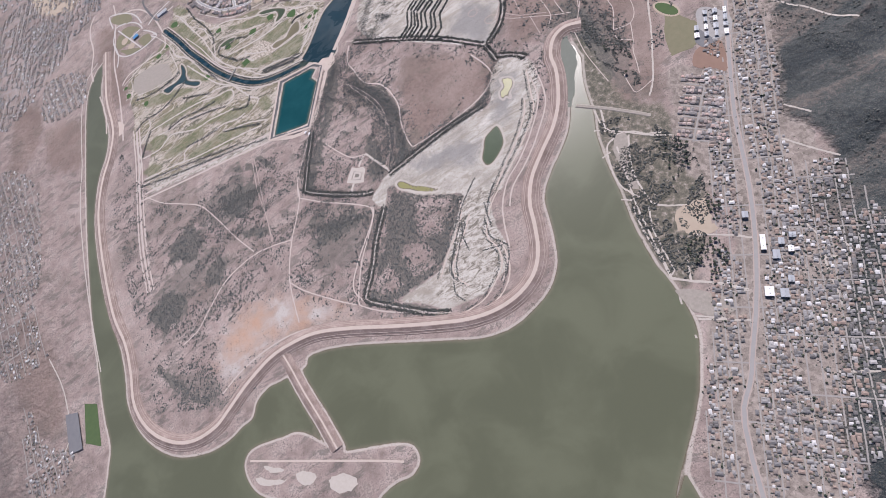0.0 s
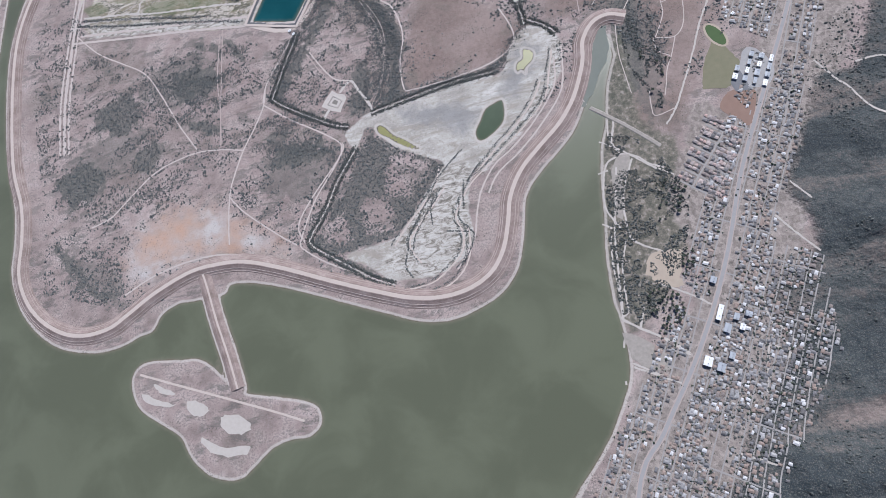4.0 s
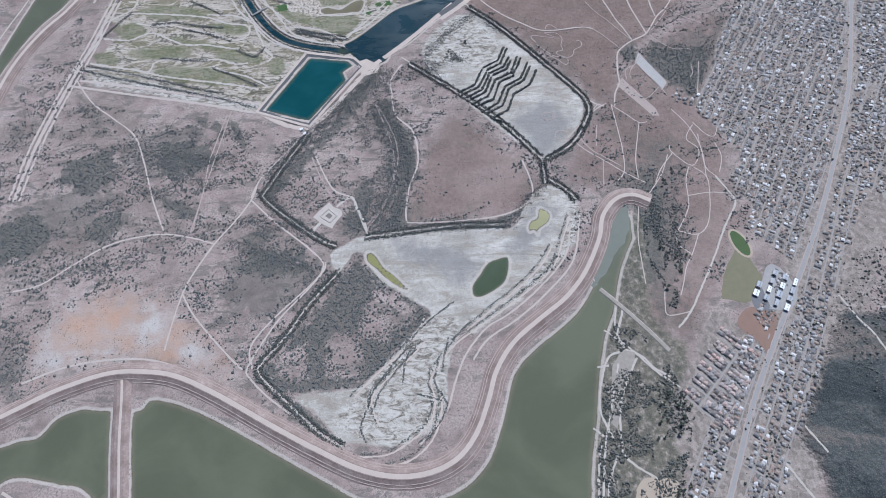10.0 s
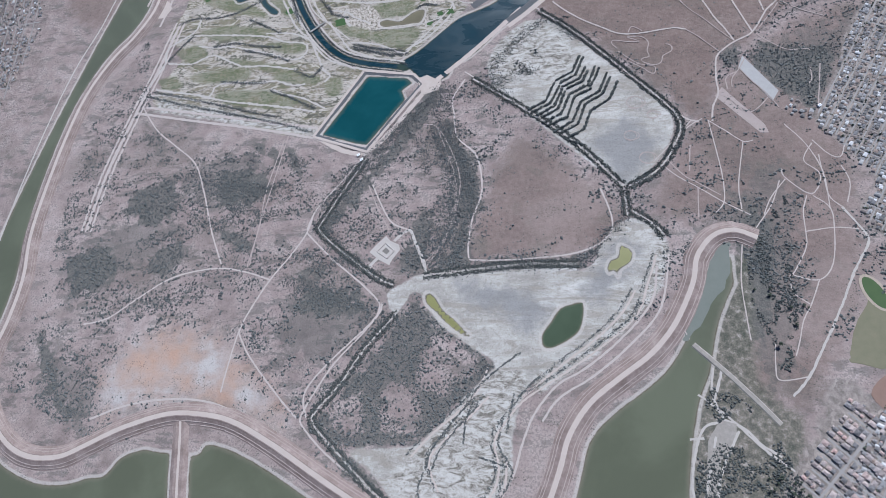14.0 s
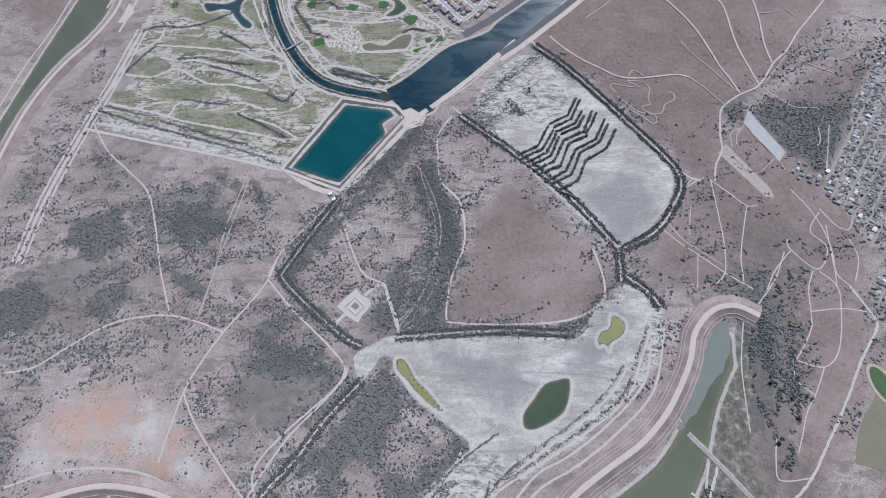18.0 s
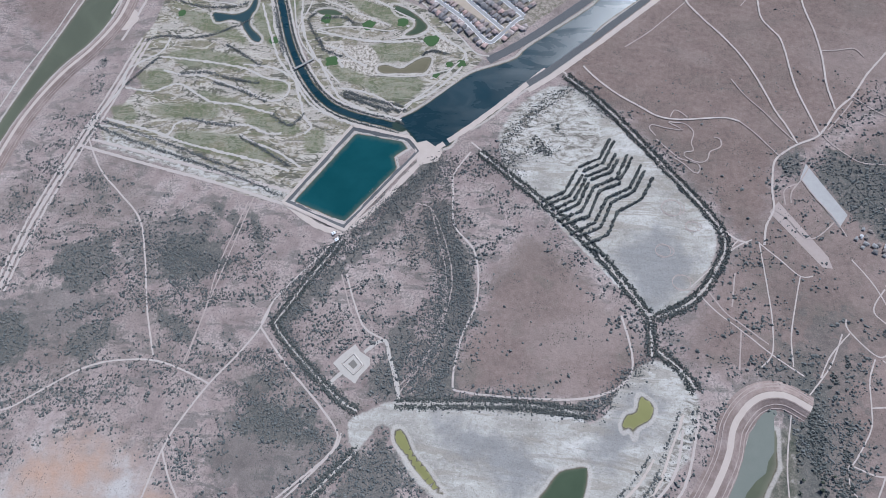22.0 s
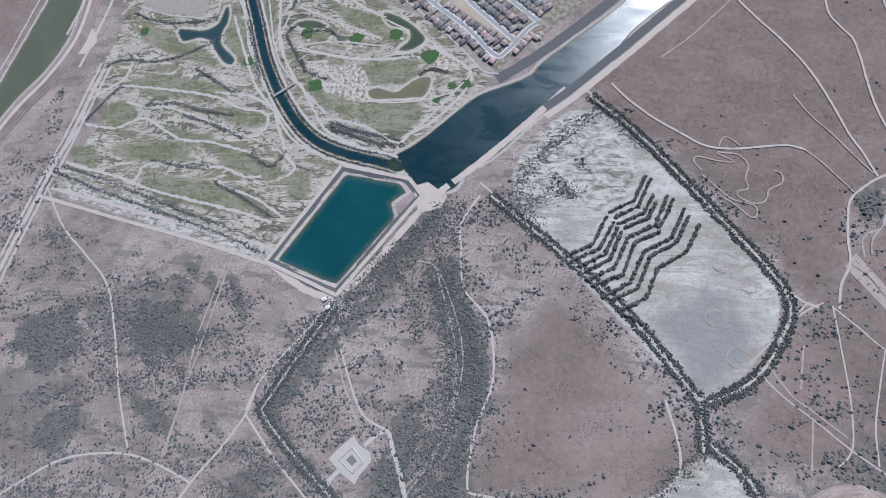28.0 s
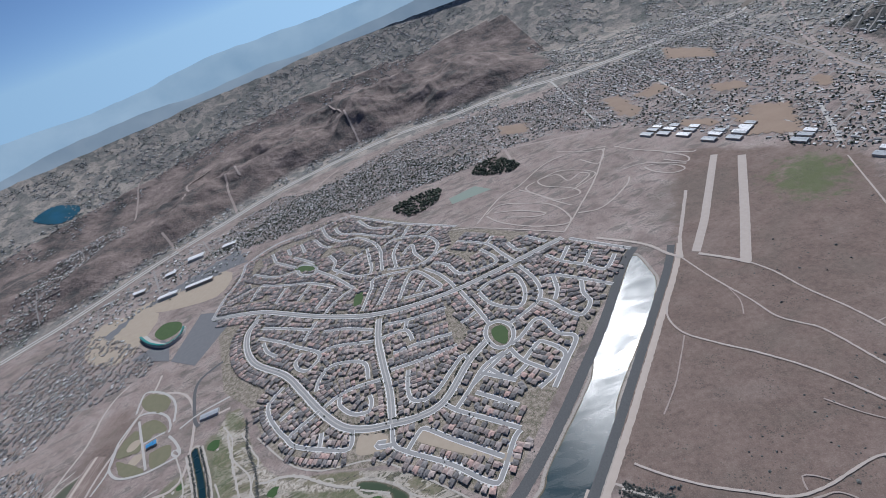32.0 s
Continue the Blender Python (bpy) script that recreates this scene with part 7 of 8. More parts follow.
def oval(c, a, rx, ry, n=28):
    return [(c[0] + rx * math.cos(t) * math.cos(a) - ry * math.sin(t) * math.sin(a), c[1] + rx * math.cos(t) * math.sin(a) + ry * math.sin(t) * math.cos(a)) for t in np.linspace(0, 2 * math.pi, n, endpoint=False)]


GREENTURF = speckled("putting_green_turf", (0.04, 0.085, 0.03), (0.07, 0.12, 0.045), 10, 0.9)
rg = np.random.RandomState(960)
for x, y, r in GREENS:
    a = rg.uniform(0, 6.28)
    ring = [(x + r * rg.uniform(0.7, 1.15) * math.cos(a + k * 0.628), y + r * rg.uniform(0.7, 1.15) * math.sin(a + k * 0.628)) for k in range(10)]
    patch("putting_green", ring, GREENTURF, "watered dark green lawn on the links", "green", 0.42, 0.4)
    for k in range(2):
        b = a + 2.2 * k + rg.uniform(-0.5, 0.5)
        cx, cy = x + (r + 5) * math.cos(b), y + (r + 5) * math.sin(b)
        patch("sand_bunker", [(cx + rg.uniform(2.2, 4.6) * math.cos(q * 0.9), cy + rg.uniform(2.2, 4.6) * math.sin(q * 0.9)) for q in range(7)], SAND, "pale sand bunker beside a green", "bunker", 0.46, 0.2)

(ax, ay), (bx, by) = TRACK
tc, ta = ((ax + bx) / 2, (ay + by) / 2), math.atan2(by - ay, bx - ax)
patch("running_track", oval(tc, ta, 36, 19), TAN, "tan oval running track", "track", 0.4, 0.2)
patch("track_lawn", oval(tc, ta, 31, 14), TURF, "green lawn inside the running track", "lawn", 0.5, 0.2)

# ---- streets of the housing tract ----
STREET = speckled("street_asphalt", (0.25, 0.245, 0.24), (0.33, 0.322, 0.315), 10, 0.8, 0.85)
SIDEWALK = speckled("sidewalk_concrete", (0.6, 0.588, 0.57), (0.72, 0.705, 0.68), 6, 0.8, 0.85)
street_cells = set()


def mark_street(q):
    for a, b in zip(q, q[1:]):
        n = int(np.hypot(*(b - a)) / 2) + 1
        for s in np.linspace(0, 1, n + 1):
            c = a + (b - a) * s
            street_cells.add((int(c[0] // 3), int(c[1] // 3)))


def near_street(x, y, reach=4):
    i, j = int(x // 3), int(y // 3)
    return any((i + a, j + b) in street_cells for a in range(-reach, reach + 1) for b in range(-reach, reach + 1))


tract_poly = np.array(TRACTP, float)
lawns = [np.array(q, float) for q in (PARKGREEN, TGREEN, TGREEN2, VACANT, VACANT2)]
streets = [smooth(line) for line in STREET_LINES]
for i, q in enumerate(streets):
    mark_street(q)
    if i < 3:  # the wide boulevards
        t = np.gradient(q, axis=0)
        t /= np.hypot(*t.T)[:, None] + 1e-9
        for off in (-6, 6):
            mark_street(q + np.c_[t[:, 1], -t[:, 0]] * off)


def side_streets(lines, off):
    """Streets one block away from the given ones, where the tract has room for them."""
    made = []
    for q in lines:
        t = np.gradient(q, axis=0)
        t /= np.hypot(*t.T)[:, None] + 1e-9
        for side in (1, -1):
            p = q + np.stack([t[:, 1], -t[:, 0]], 1) * off * side
            ok = inside_by(tract_poly, *p.T, 30) > 10
            for g in lawns:
                ok &= inside_by(g, *p.T, 10) < -6
            run = []
            for c, good in [*zip(p, ok), (p[-1], False)]:
                if good and not near_street(*c, 12):
                    run.append(c)
                    continue
                if len(run) > 2 and np.hypot(*np.diff(run, axis=0).T).sum() > 70:
                    made.append(np.array(run))
                    mark_street(made[-1])
                run = []
    return made


streets += side_streets(streets, 40)
for i, q in enumerate(streets):
    wide = 14 if i < 3 else 7.4
    ribbon("sidewalk", q, wide + (3.6 if i < 3 else 3.6), SIDEWALK, 0.34 + 0.004 * i, 0.0, None, "pale concrete sidewalks along the street", "sidewalk", step=8)
    ribbon("street", q, wide, STREET, 0.55 + 0.004 * i, 0.0, None, "grey asphalt street of the housing tract", "street", step=8)
    if i < 3:
        ribbon("median", q, 2.6, CONCRETE, 1.0 + 0.004 * i, 0.1, None, "pale planted median of the boulevard", "median", step=8)


for i, q in enumerate(streets[:3]):
    t = np.gradient(q, axis=0)
    t /= np.hypot(*t.T)[:, None] + 1e-9
    for off in (-12.5, 12.5):
        p, rad = row_of_bushes(q + np.c_[t[:, 1], -t[:, 0]] * off, 1.4, 4.2, 1.5, 970 + i)
        v, f = clumps(p + np.array((0, 0, 0.8)), rad, 0.9, 975 + i, True)
        tagged(mesh_object("street_trees", v, f, LEAF), "row of small dark trees along a wide street", "trees", "street trees of the tract", "stuff")

# ---- houses ----
def box_tris(w, d, z0, z1, x=0.0, y=0.0):
    v = [(x + sx * w / 2, y + sy * d / 2, z) for z in (z0, z1) for sx, sy in ((-1, -1), (1, -1), (1, 1), (-1, 1))]
    f = [(0, 1, 5), (0, 5, 4), (1, 2, 6), (1, 6, 5), (2, 3, 7), (2, 7, 6), (3, 0, 4), (3, 4, 7), (4, 5, 6), (4, 6, 7)]
    return v, f


def hip_tris(w, d, z, rise, x=0.0, y=0.0, over=0.6, hip=0.45):
    """A hipped roof with eaves; hip 0 gives a gable."""
    w, d = w + 2 * over, d + 2 * over
    long_x = w >= d
    e = [(x - w / 2, y - d / 2, z), (x + w / 2, y - d / 2, z), (x + w / 2, y + d / 2, z), (x - w / 2, y + d / 2, z)]
    lo = [(a, b, c - 0.35) for a, b, c in e]
    if long_x:
        r = [(x - w / 2 + d * hip, y, z + rise), (x + w / 2 - d * hip, y, z + rise)]
        f = [(0, 1, 5), (0, 5, 4), (2, 3, 4), (2, 4, 5), (1, 2, 5), (3, 0, 4)]
    else:
        r = [(x, y - d / 2 + w * hip, z + rise), (x, y + d / 2 - w * hip, z + rise)]
        f = [(1, 2, 5), (1, 5, 4), (3, 0, 4), (3, 4, 5), (0, 1, 4), (2, 3, 5)]
    v = e + r + lo
    f = f + [(6, 7, 1), (6, 1, 0), (7, 8, 2), (7, 2, 1), (8, 9, 3), (8, 3, 2), (9, 6, 0), (9, 0, 3)]
    return v, f


def merge_tris(*shapes):
    V, Fc = [], []
    for v, f in shapes:
        n = len(V)
        V += v
        Fc += [tuple(i + n for i in t) for t in f]
    return np.array(V, float), np.array(Fc)


def house_kinds():
    """Wall, roof and garage shapes of a few houses; the front looks towards -y."""
    out = []
    for w, d, h, rise, gx, hip in ((11.5, 12.5, 4.4, 2.4, 3.0, 0.45), (11, 13.5, 3.0, 2.3, -2.6, 0.4), (12, 11.5, 4.6, 2.2, -3.2, 0.5), (11, 12.5, 4.2, 2.6, 2.6, 0.3)):
        wall = merge_tris(box_tris(w, d, -0.5, h), box_tris(5.6, 4.5, -0.5, 3.0, gx, -d / 2 - 1.6))
        roof = merge_tris(hip_tris(w, d, h, rise, hip=hip), hip_tris(5.6, 5.2, 3.0, 1.5, gx, -d / 2 - 1.8, 0.4, 0.35))
        door = merge_tris(box_tris(4.6, 0.15, 0, 2.3, gx, -d / 2 - 3.92))
        out.append((wall, roof, door))
    return out


def tint_material(name, stops, island):
    k = Nodes(name, 0.8)
    r = k.random_island() if island else k.random_object()
    c = k.ramp(r, *stops)
    k.n[-1].color_ramp.interpolation = "CONSTANT"
    c = k.mix(k.math("MULTIPLY", k.noise(1.6, 3), 0.4), c, (0.08, 0.075, 0.07))
    k.bump(k.noise(0.6, 2), 0.3, 0.2)
    return k.done(c)


TRACT_ROOFS = [(0.0, (0.3, 0.25, 0.232)), (0.16, (0.45, 0.345, 0.31)), (0.32, (0.2, 0.19, 0.188)), (0.46, (0.52, 0.43, 0.39)), (0.58, (0.27, 0.255, 0.25)), (0.72, (0.38, 0.33, 0.31)), (0.84, (0.16, 0.152, 0.15)), (0.93, (0.55, 0.38, 0.335))]
TOWN_ROOFS = [(0.0, (0.165, 0.158, 0.155)), (0.18, (0.31, 0.302, 0.296)), (0.36, (0.25, 0.212, 0.19)), (0.52, (0.43, 0.42, 0.41)), (0.66, (0.2, 0.196, 0.197)), (0.78, (0.33, 0.255, 0.213)), (0.92, (0.66, 0.65, 0.64))]
WALLS = [(0.0, (0.5, 0.435, 0.36)), (0.3, (0.62, 0.565, 0.495)), (0.6, (0.42, 0.365, 0.31)), (0.8, (0.7, 0.665, 0.61))]
ROOF_T, ROOF_TJ = tint_material("tile_roof", TRACT_ROOFS, False), tint_material("tile_roofs", TRACT_ROOFS, True)
ROOF_V, ROOF_VJ = tint_material("shingle_roof", TOWN_ROOFS, False), tint_material("shingle_roofs", TOWN_ROOFS, True)
WALL, WALLJ = tint_material("stucco_wall", WALLS, False), tint_material("stucco_walls", WALLS, True)
GARAGE = speckled("white_garage_door", (0.6, 0.58, 0.55), (0.72, 0.7, 0.67), 2, 0.3, 0.6)
WHITEROOF = speckled("white_metal_roof", (0.66, 0.66, 0.66), (0.8, 0.8, 0.8), 9, 1.5, 0.5)
GREYROOF = speckled("grey_metal_roof", (0.3, 0.32, 0.34), (0.42, 0.44, 0.46), 9, 1.5, 0.5)
TEALROOF = speckled("teal_metal_roof", (0.03, 0.17, 0.16), (0.06, 0.24, 0.22), 6, 1.5, 0.5)
BLUEROOF = speckled("blue_metal_roof", (0.05, 0.2, 0.4), (0.08, 0.27, 0.48), 6, 1.5, 0.5)
TOWNLANE = speckled("worn_town_street", (0.24, 0.225, 0.21), (0.34, 0.32, 0.3), 8, 0.9, 0.9)
FAR_ROOF = tint_material("far_roofs", [(0.0, (0.3, 0.29, 0.285)), (0.18, (0.5, 0.49, 0.48)), (0.4, (0.4, 0.36, 0.33)), (0.58, (0.64, 0.63, 0.62)), (0.72, (0.24, 0.235, 0.24)), (0.84, (0.78, 0.77, 0.76))], True)
FAR_WALL = tint_material("far_walls", [(0.0, (0.6, 0.57, 0.52)), (0.4, (0.72, 0.7, 0.66)), (0.7, (0.5, 0.46, 0.41))], True)
KINDS = house_kinds()
PLAIN_KINDS = [(merge_tris(box_tris(w, d, -0.5, h)), merge_tris(hip_tris(w, d, h, 2.3))) for w, d, h in ((12, 14, 4.2), (15, 11, 3.2), (11, 13, 3.6), (20, 12, 4.0))]
taken = {}


def free_spot(x, y, gap):
    i, j = int(x // 12), int(y // 12)
    for a in (-1, 0, 1):
        for b in (-1, 0, 1):
            for px, py in taken.get((i + a, j + b), ()):
                if (px - x) ** 2 + (py - y) ** 2 < gap * gap:
                    return False
    return True


def take(x, y):
    taken.setdefault((int(x // 12), int(y // 12)), []).append((x, y))


rh = np.random.RandomState(500)
tract_houses, drives = [], []
for row, side in ((15.0, 1), (15.0, -1), (27, 1), (27, -1), (38, 1), (38, -1)):
    for i, q in enumerate(streets):
        run = np.r_[0, np.cumsum(np.hypot(*np.diff(q, axis=0).T))]
        stops = np.arange(8.0, run[-1] - 5, 11.3)
        if not len(stops):
            continue
        near = np.stack([np.interp(stops, run, q[:, k]) for k in (0, 1)], 1)
        way = np.stack([np.interp(np.minimum(stops + 4, run[-1]), run, q[:, k]) - np.interp(stops - 4, run, q[:, k]) for k in (0, 1)], 1)
        way /= np.hypot(*way.T)[:, None] + 1e-9
        out_way = np.stack([way[:, 1], -way[:, 0]], 1) * side
        spots = near + out_way * (row + (6 if i < 3 else 0))
        good = inside_by(tract_poly, *spots.T, 30) > 4
        for g in lawns:
            good &= inside_by(g, *spots.T, 10) < -4
        for p, nrm, near in zip(spots[good], out_way[good], near[good]):
            if not free_spot(p[0], p[1], 10.4) or near_street(p[0], p[1], 3):
                continue
            take(*p)
            turn = math.degrees(math.atan2(nrm[1], nrm[0])) - 90
            tract_houses.append((p[0], p[1], turn + (180 if 20 < row < 35 else 0), rh.randint(4), rh.uniform(0.72, 0.88)))
            if row < 20:
                drives.append((near[0], near[1], nrm[0], nrm[1]))


def build_houses(spots, near, count, roof_one, roof_all, label, group, joined_name, joined_label, wall_all=None):
    """The nearest houses each by itself, with wall, roof and garage door; the far rest joined."""
    kinds = PLAIN_KINDS if wall_all else KINDS
    spots = sorted(spots, key=lambda h: (h[0] - near[0]) ** 2 + (h[1] - near[1]) ** 2)
    protos = {}
    for x, y, turn, kind, s in spots[:count]:
        m = pose(x, y, float(on_ground(x, y)) + 0.2, 0, 0, turn)
        if kind not in protos:
            ob = new("house")
            wall, roof, door = KINDS[kind]
            mesh_object("wall", *wall, WALL, ob)
            mesh_object("roof", *roof, roof_one, ob)
            mesh_object("garage_door", *door, GARAGE, ob)
            tagged(ob, label, "house", group)
            protos[kind] = ob
            ob.matrix_basis = m
        else:
            ob = copy_thing(protos[kind], m)
        ob.scale = (s, s, s)
    V, Fc, I, n = [], [], [], 0
    for x, y, turn, kind, s in spots[count:]:
        c, k = math.cos(radians(turn)) * s, math.sin(radians(turn)) * s
        z = float(on_ground(x, y)) + 0.2
        for mi, (v, f) in enumerate(kinds[kind][:2]):
            V.append(np.c_[v[:, 0] * c - v[:, 1] * k + x, v[:, 0] * k + v[:, 1] * c + y, v[:, 2] * s + z])
            Fc.append(f + n)
            I.append(np.full(len(f), mi))
            n += len(v)
    if V:
        tagged(mesh_object(joined_name, np.concatenate(V), np.concatenate(Fc), [wall_all or WALLJ, roof_all], None, np.concatenate(I)), joined_label, "houses", kind="stuff")


# driveways from the street to each garage
dv, df = [], []
for i, (x, y, nx, ny) in enumerate(drives):
    sx = (-ny, nx)
    off = rh.uniform(-3, 3)
    z = float(on_ground(x, y)) + 0.32
    for a, b in ((5.5, -2.6), (5.5, 2.6), (10.5, 2.6), (10.5, -2.6)):
        dv.append((x + nx * a + sx[0] * (b + off), y + ny * a + sx[1] * (b + off), z))
    df.append((4 * i, 4 * i + 1, 4 * i + 2, 4 * i + 3))
tagged(mesh_object("driveways", dv, df, SIDEWALK), "pale concrete driveways between street and houses", "paving", kind="stuff")
build_houses(tract_houses, (330, 420), 165, ROOF_T, ROOF_TJ, "stucco tract house with a brown tile roof", "houses of the tract", "tract_housing", "rows of stucco houses with brown tile roofs")


def town_fill(poly, line, gap, chance, seed, wide=1.0, row_gap=None, loose=0.15):
    """Loose rows of houses inside an outline, square to a road."""
    r = np.random.RandomState(seed)
    poly = np.asarray(poly, float)
    lo, hi = poly.min(0), poly.max(0)
    d = np.array(line[-1], float) - np.array(line[0], float)
    d /= np.hypot(*d)
    nrm = np.array((d[1], -d[0]))
    c = (lo + hi) / 2
    half = np.hypot(*(hi - lo)) / 2
    out = []
    row_gap = row_gap or gap * 1.25
    us, vs = np.meshgrid(np.arange(-half, half, gap), np.arange(-half, half, row_gap), indexing="ij")
    us, vs = us.ravel(), vs.ravel()
    p = c + us[:, None] * d + vs[:, None] * nrm + r.normal(0, gap * loose, (len(us), 2))
    lane = (np.round((vs + half) / row_gap) % 3 == 2) | (np.round((us + half) / gap) % 17 == 16)
    ok = (inside_by(poly, p[:, 0], p[:, 1], 10) > 0) & ~lane & (r.uniform(0, 1, len(us)) < chance) & (np.abs(line_away(main_line, p[:, 0], p[:, 1])) > 17)
    if loose >= 0.25:  # open lots here and there
        ok &= value_noise(p[:, 0], p[:, 1], 48, seed) + 0.5 * value_noise(p[:, 0], p[:, 1], 21, seed + 1) > -0.55
    base = math.degrees(math.atan2(d[1], d[0]))
    for k, v0 in enumerate(np.arange(-half, half, row_gap)):
        if k % 3 != 2:
            continue
        u = np.arange(-half, half, 9.0)
        q = c + u[:, None] * d + v0 * nrm
        inn = inside_by(poly, q[:, 0], q[:, 1], 10) > 0
        if inn.sum() > 6:
            a, b = np.flatnonzero(inn)[[0, -1]]
            ribbon("town_street", q[a : b + 1], min(gap * 0.42, 7), TOWNLANE, 0.3, 0.15, None, "narrow worn street between town houses", "street", step=9, seed=seed + k)
    for k, u0 in enumerate(np.arange(-half, half, gap)):
        if k % 17 != 16:
            continue
        q = c + u0 * d + np.arange(-half, half, 9.0)[:, None] * nrm
        inn = inside_by(poly, q[:, 0], q[:, 1], 10) > 0
        if inn.sum() > 6:
            a, b = np.flatnonzero(inn)[[0, -1]]
            ribbon("town_street", q[a : b + 1], min(gap * 0.5, 7), TOWNLANE, 0.34, 0.15, None, "narrow worn street between town houses", "street", step=9, seed=seed + k)
    for x, y in p[ok]:
        if free_spot(x, y, gap * 0.62):
            take(x, y)
            out.append((x, y, base + 90 * r.randint(4) + r.normal(0, 3), r.randint(4), wide * r.uniform(0.62, 1.12)))
    return out


main_dir = [(700, -1035), (1050, -475)]
village = town_fill(np.array(TOWN_B, float), TOWNB_DIR, 8.2, 1.0, 511, 0.62, 9.6, 0.06)
build_houses(village, (862, -646), 40, ROOF_T, ROOF_TJ, "small house with a pinkish tile roof in tight rows", "houses of the lakeside estate", "estate_housing", "tight rows of small houses with pinkish roofs")
strip = np.array([(470, -1400), (545, -1330), (760, -1080), (900, -880), (1060, -620), (1110, -520), (1030, -420), (870, -640), (760, -830), (560, -1090), (430, -1240), (400, -1330)], float)
town_houses = town_fill(strip, main_dir, 6.4, 0.95, 512, 0.5, 7.6, 0.25)
town_houses += town_fill(np.array([(560, -1420), (700, -1360), (960, -1080), (1000, -900), (900, -830), (700, -1090), (540, -1290)], float), main_dir, 6.4, 0.95, 513, 0.5, 7.6, 0.25)
town_houses += town_fill(smooth(TOWN_A, True), TOWN_DIR, 6.4, 0.96, 514, 0.48, 7.6)
town_houses += town_fill(smooth(TOWN_U, True), TOWN_DIR, 6.6, 0.95, 541, 0.48, 7.8, 0.2)
town_houses += town_fill(smooth(TOWN_R2, True), TOWN_DIR, 8.5, 0.82, 542, 0.56, 10, 0.3)
ribbon("town_street", smooth(OVALST), 9, CONCRETE, 0.8, 0, None, "pale curved street round the upper estate", "street", seed=9)
town_houses += town_fill(smooth(TOWN_R, True), TOWN_DIR, 7.0, 0.9, 517, 0.5, 8.4, 0.3)
town_houses += town_fill(np.array([(1300, 240), (1480, 200), (1620, 640), (1500, 700), (1380, 520)], float), [(1350, 200), (1500, 560)], 9, 0.85, 515, 0.58, None, 0.3)
band = [(1010, -640), (1080, -560), (1230, -330), (1420, -40), (1560, 330), (1640, 640), (1480, 420), (1370, 90), (1250, -160), (1160, -320), (1050, -480)]
town_houses += town_fill(np.array(band, float), [(1100, -400), (1330, 20)], 7.2, 0.85, 516, 0.5, None, 0.3)
build_houses(town_houses, (960, -480), 70, ROOF_V, ROOF_VJ, "small old town house with a faded roof", "houses of the lakeside town", "lakeside_housing", "old lakeside houses with faded mixed roofs", WALLJ)
shacks = town_fill(np.array(SHACKS, float), TOWN_DIR, 9, 0.85, 543, 0.6, 10, 0.35)
build_houses(shacks, (900, -200), 22, ROOF_V, ROOF_VJ, "small faded-roofed shack in the yard beyond the pad", "shacks by the pad", "shack_rows", "faded shacks beyond the pad")
left_houses = town_fill(smooth(LEFT_TOWN, True), [(-1100, -300), (-1180, 300)], 7.2, 0.9, 520, 0.5, None, 0.25)
left_houses += town_fill(smooth(LEFT_TOWN3, True), [(-1100, -300), (-1180, 300)], 8, 0.9, 518, 0.55)
left_houses += town_fill(smooth(LEFT_TOWN4, True), [(-1100, -300), (-1180, 300)], 7.4, 0.9, 519, 0.5, None, 0.25)
left_houses += town_fill(smooth(LEFT_TOWN2, True), [(-1100, 300), (-900, 900)], 8.5, 0.8, 521, 0.58, None, 0.3)
hw = [(HIGHWAY[2][0], HIGHWAY[2][1]), (HIGHWAY[7][0], HIGHWAY[7][1])]
far_houses = town_fill(smooth(FT_A, True), hw, 9.5, 0.85, 522, 0.58, None, 0.5)
old_houses = town_fill(smooth(OLDTOWN, True), hw, 9.5, 0.9, 549, 0.62, 12, 0.35)
build_houses(old_houses, (0, 0), 0, FAR_ROOF, FAR_ROOF, "", "", "old_town_housing", "old town houses under dark trees beyond the tract", FAR_WALL)
p = np.array([(h[0], h[1]) for h in old_houses])
rq = np.random.RandomState(548)
p = p[rq.randint(len(p), size=5200)] + rq.normal(0, 9, (5200, 2))
rad = rq.gamma(6, 0.42, len(p)).clip(1.2, 4.6)
v, f = clumps(np.c_[p, on_ground(*p.T) + rad * 0.8], rad, 0.9, 550, True)
tagged(mesh_object("old_town_trees", v, f, LEAF), "dark shade trees between the old town houses", "trees", kind="stuff")
far_houses += town_fill(smooth(FT_H, True), hw, 9.5, 0.85, 544, 0.58, None, 0.4)
far_houses += town_fill(smooth(FT_B, True), hw, 10.5, 0.75, 523, 0.62, None, 0.45)
far_houses += town_fill(smooth(FT_C, True), hw, 14, 0.5, 524, 0.8, None, 0.4)
left_houses += town_fill(smooth(FT_D, True), hw, 9.5, 0.8, 525, 0.58)
far_houses += town_fill(smooth(FT_E, True), hw, 12, 0.7, 526, 0.7, None, 0.4)
far_houses += town_fill(smooth(FT_G, True), hw, 13, 0.7, 528, 0.75, None, 0.5)
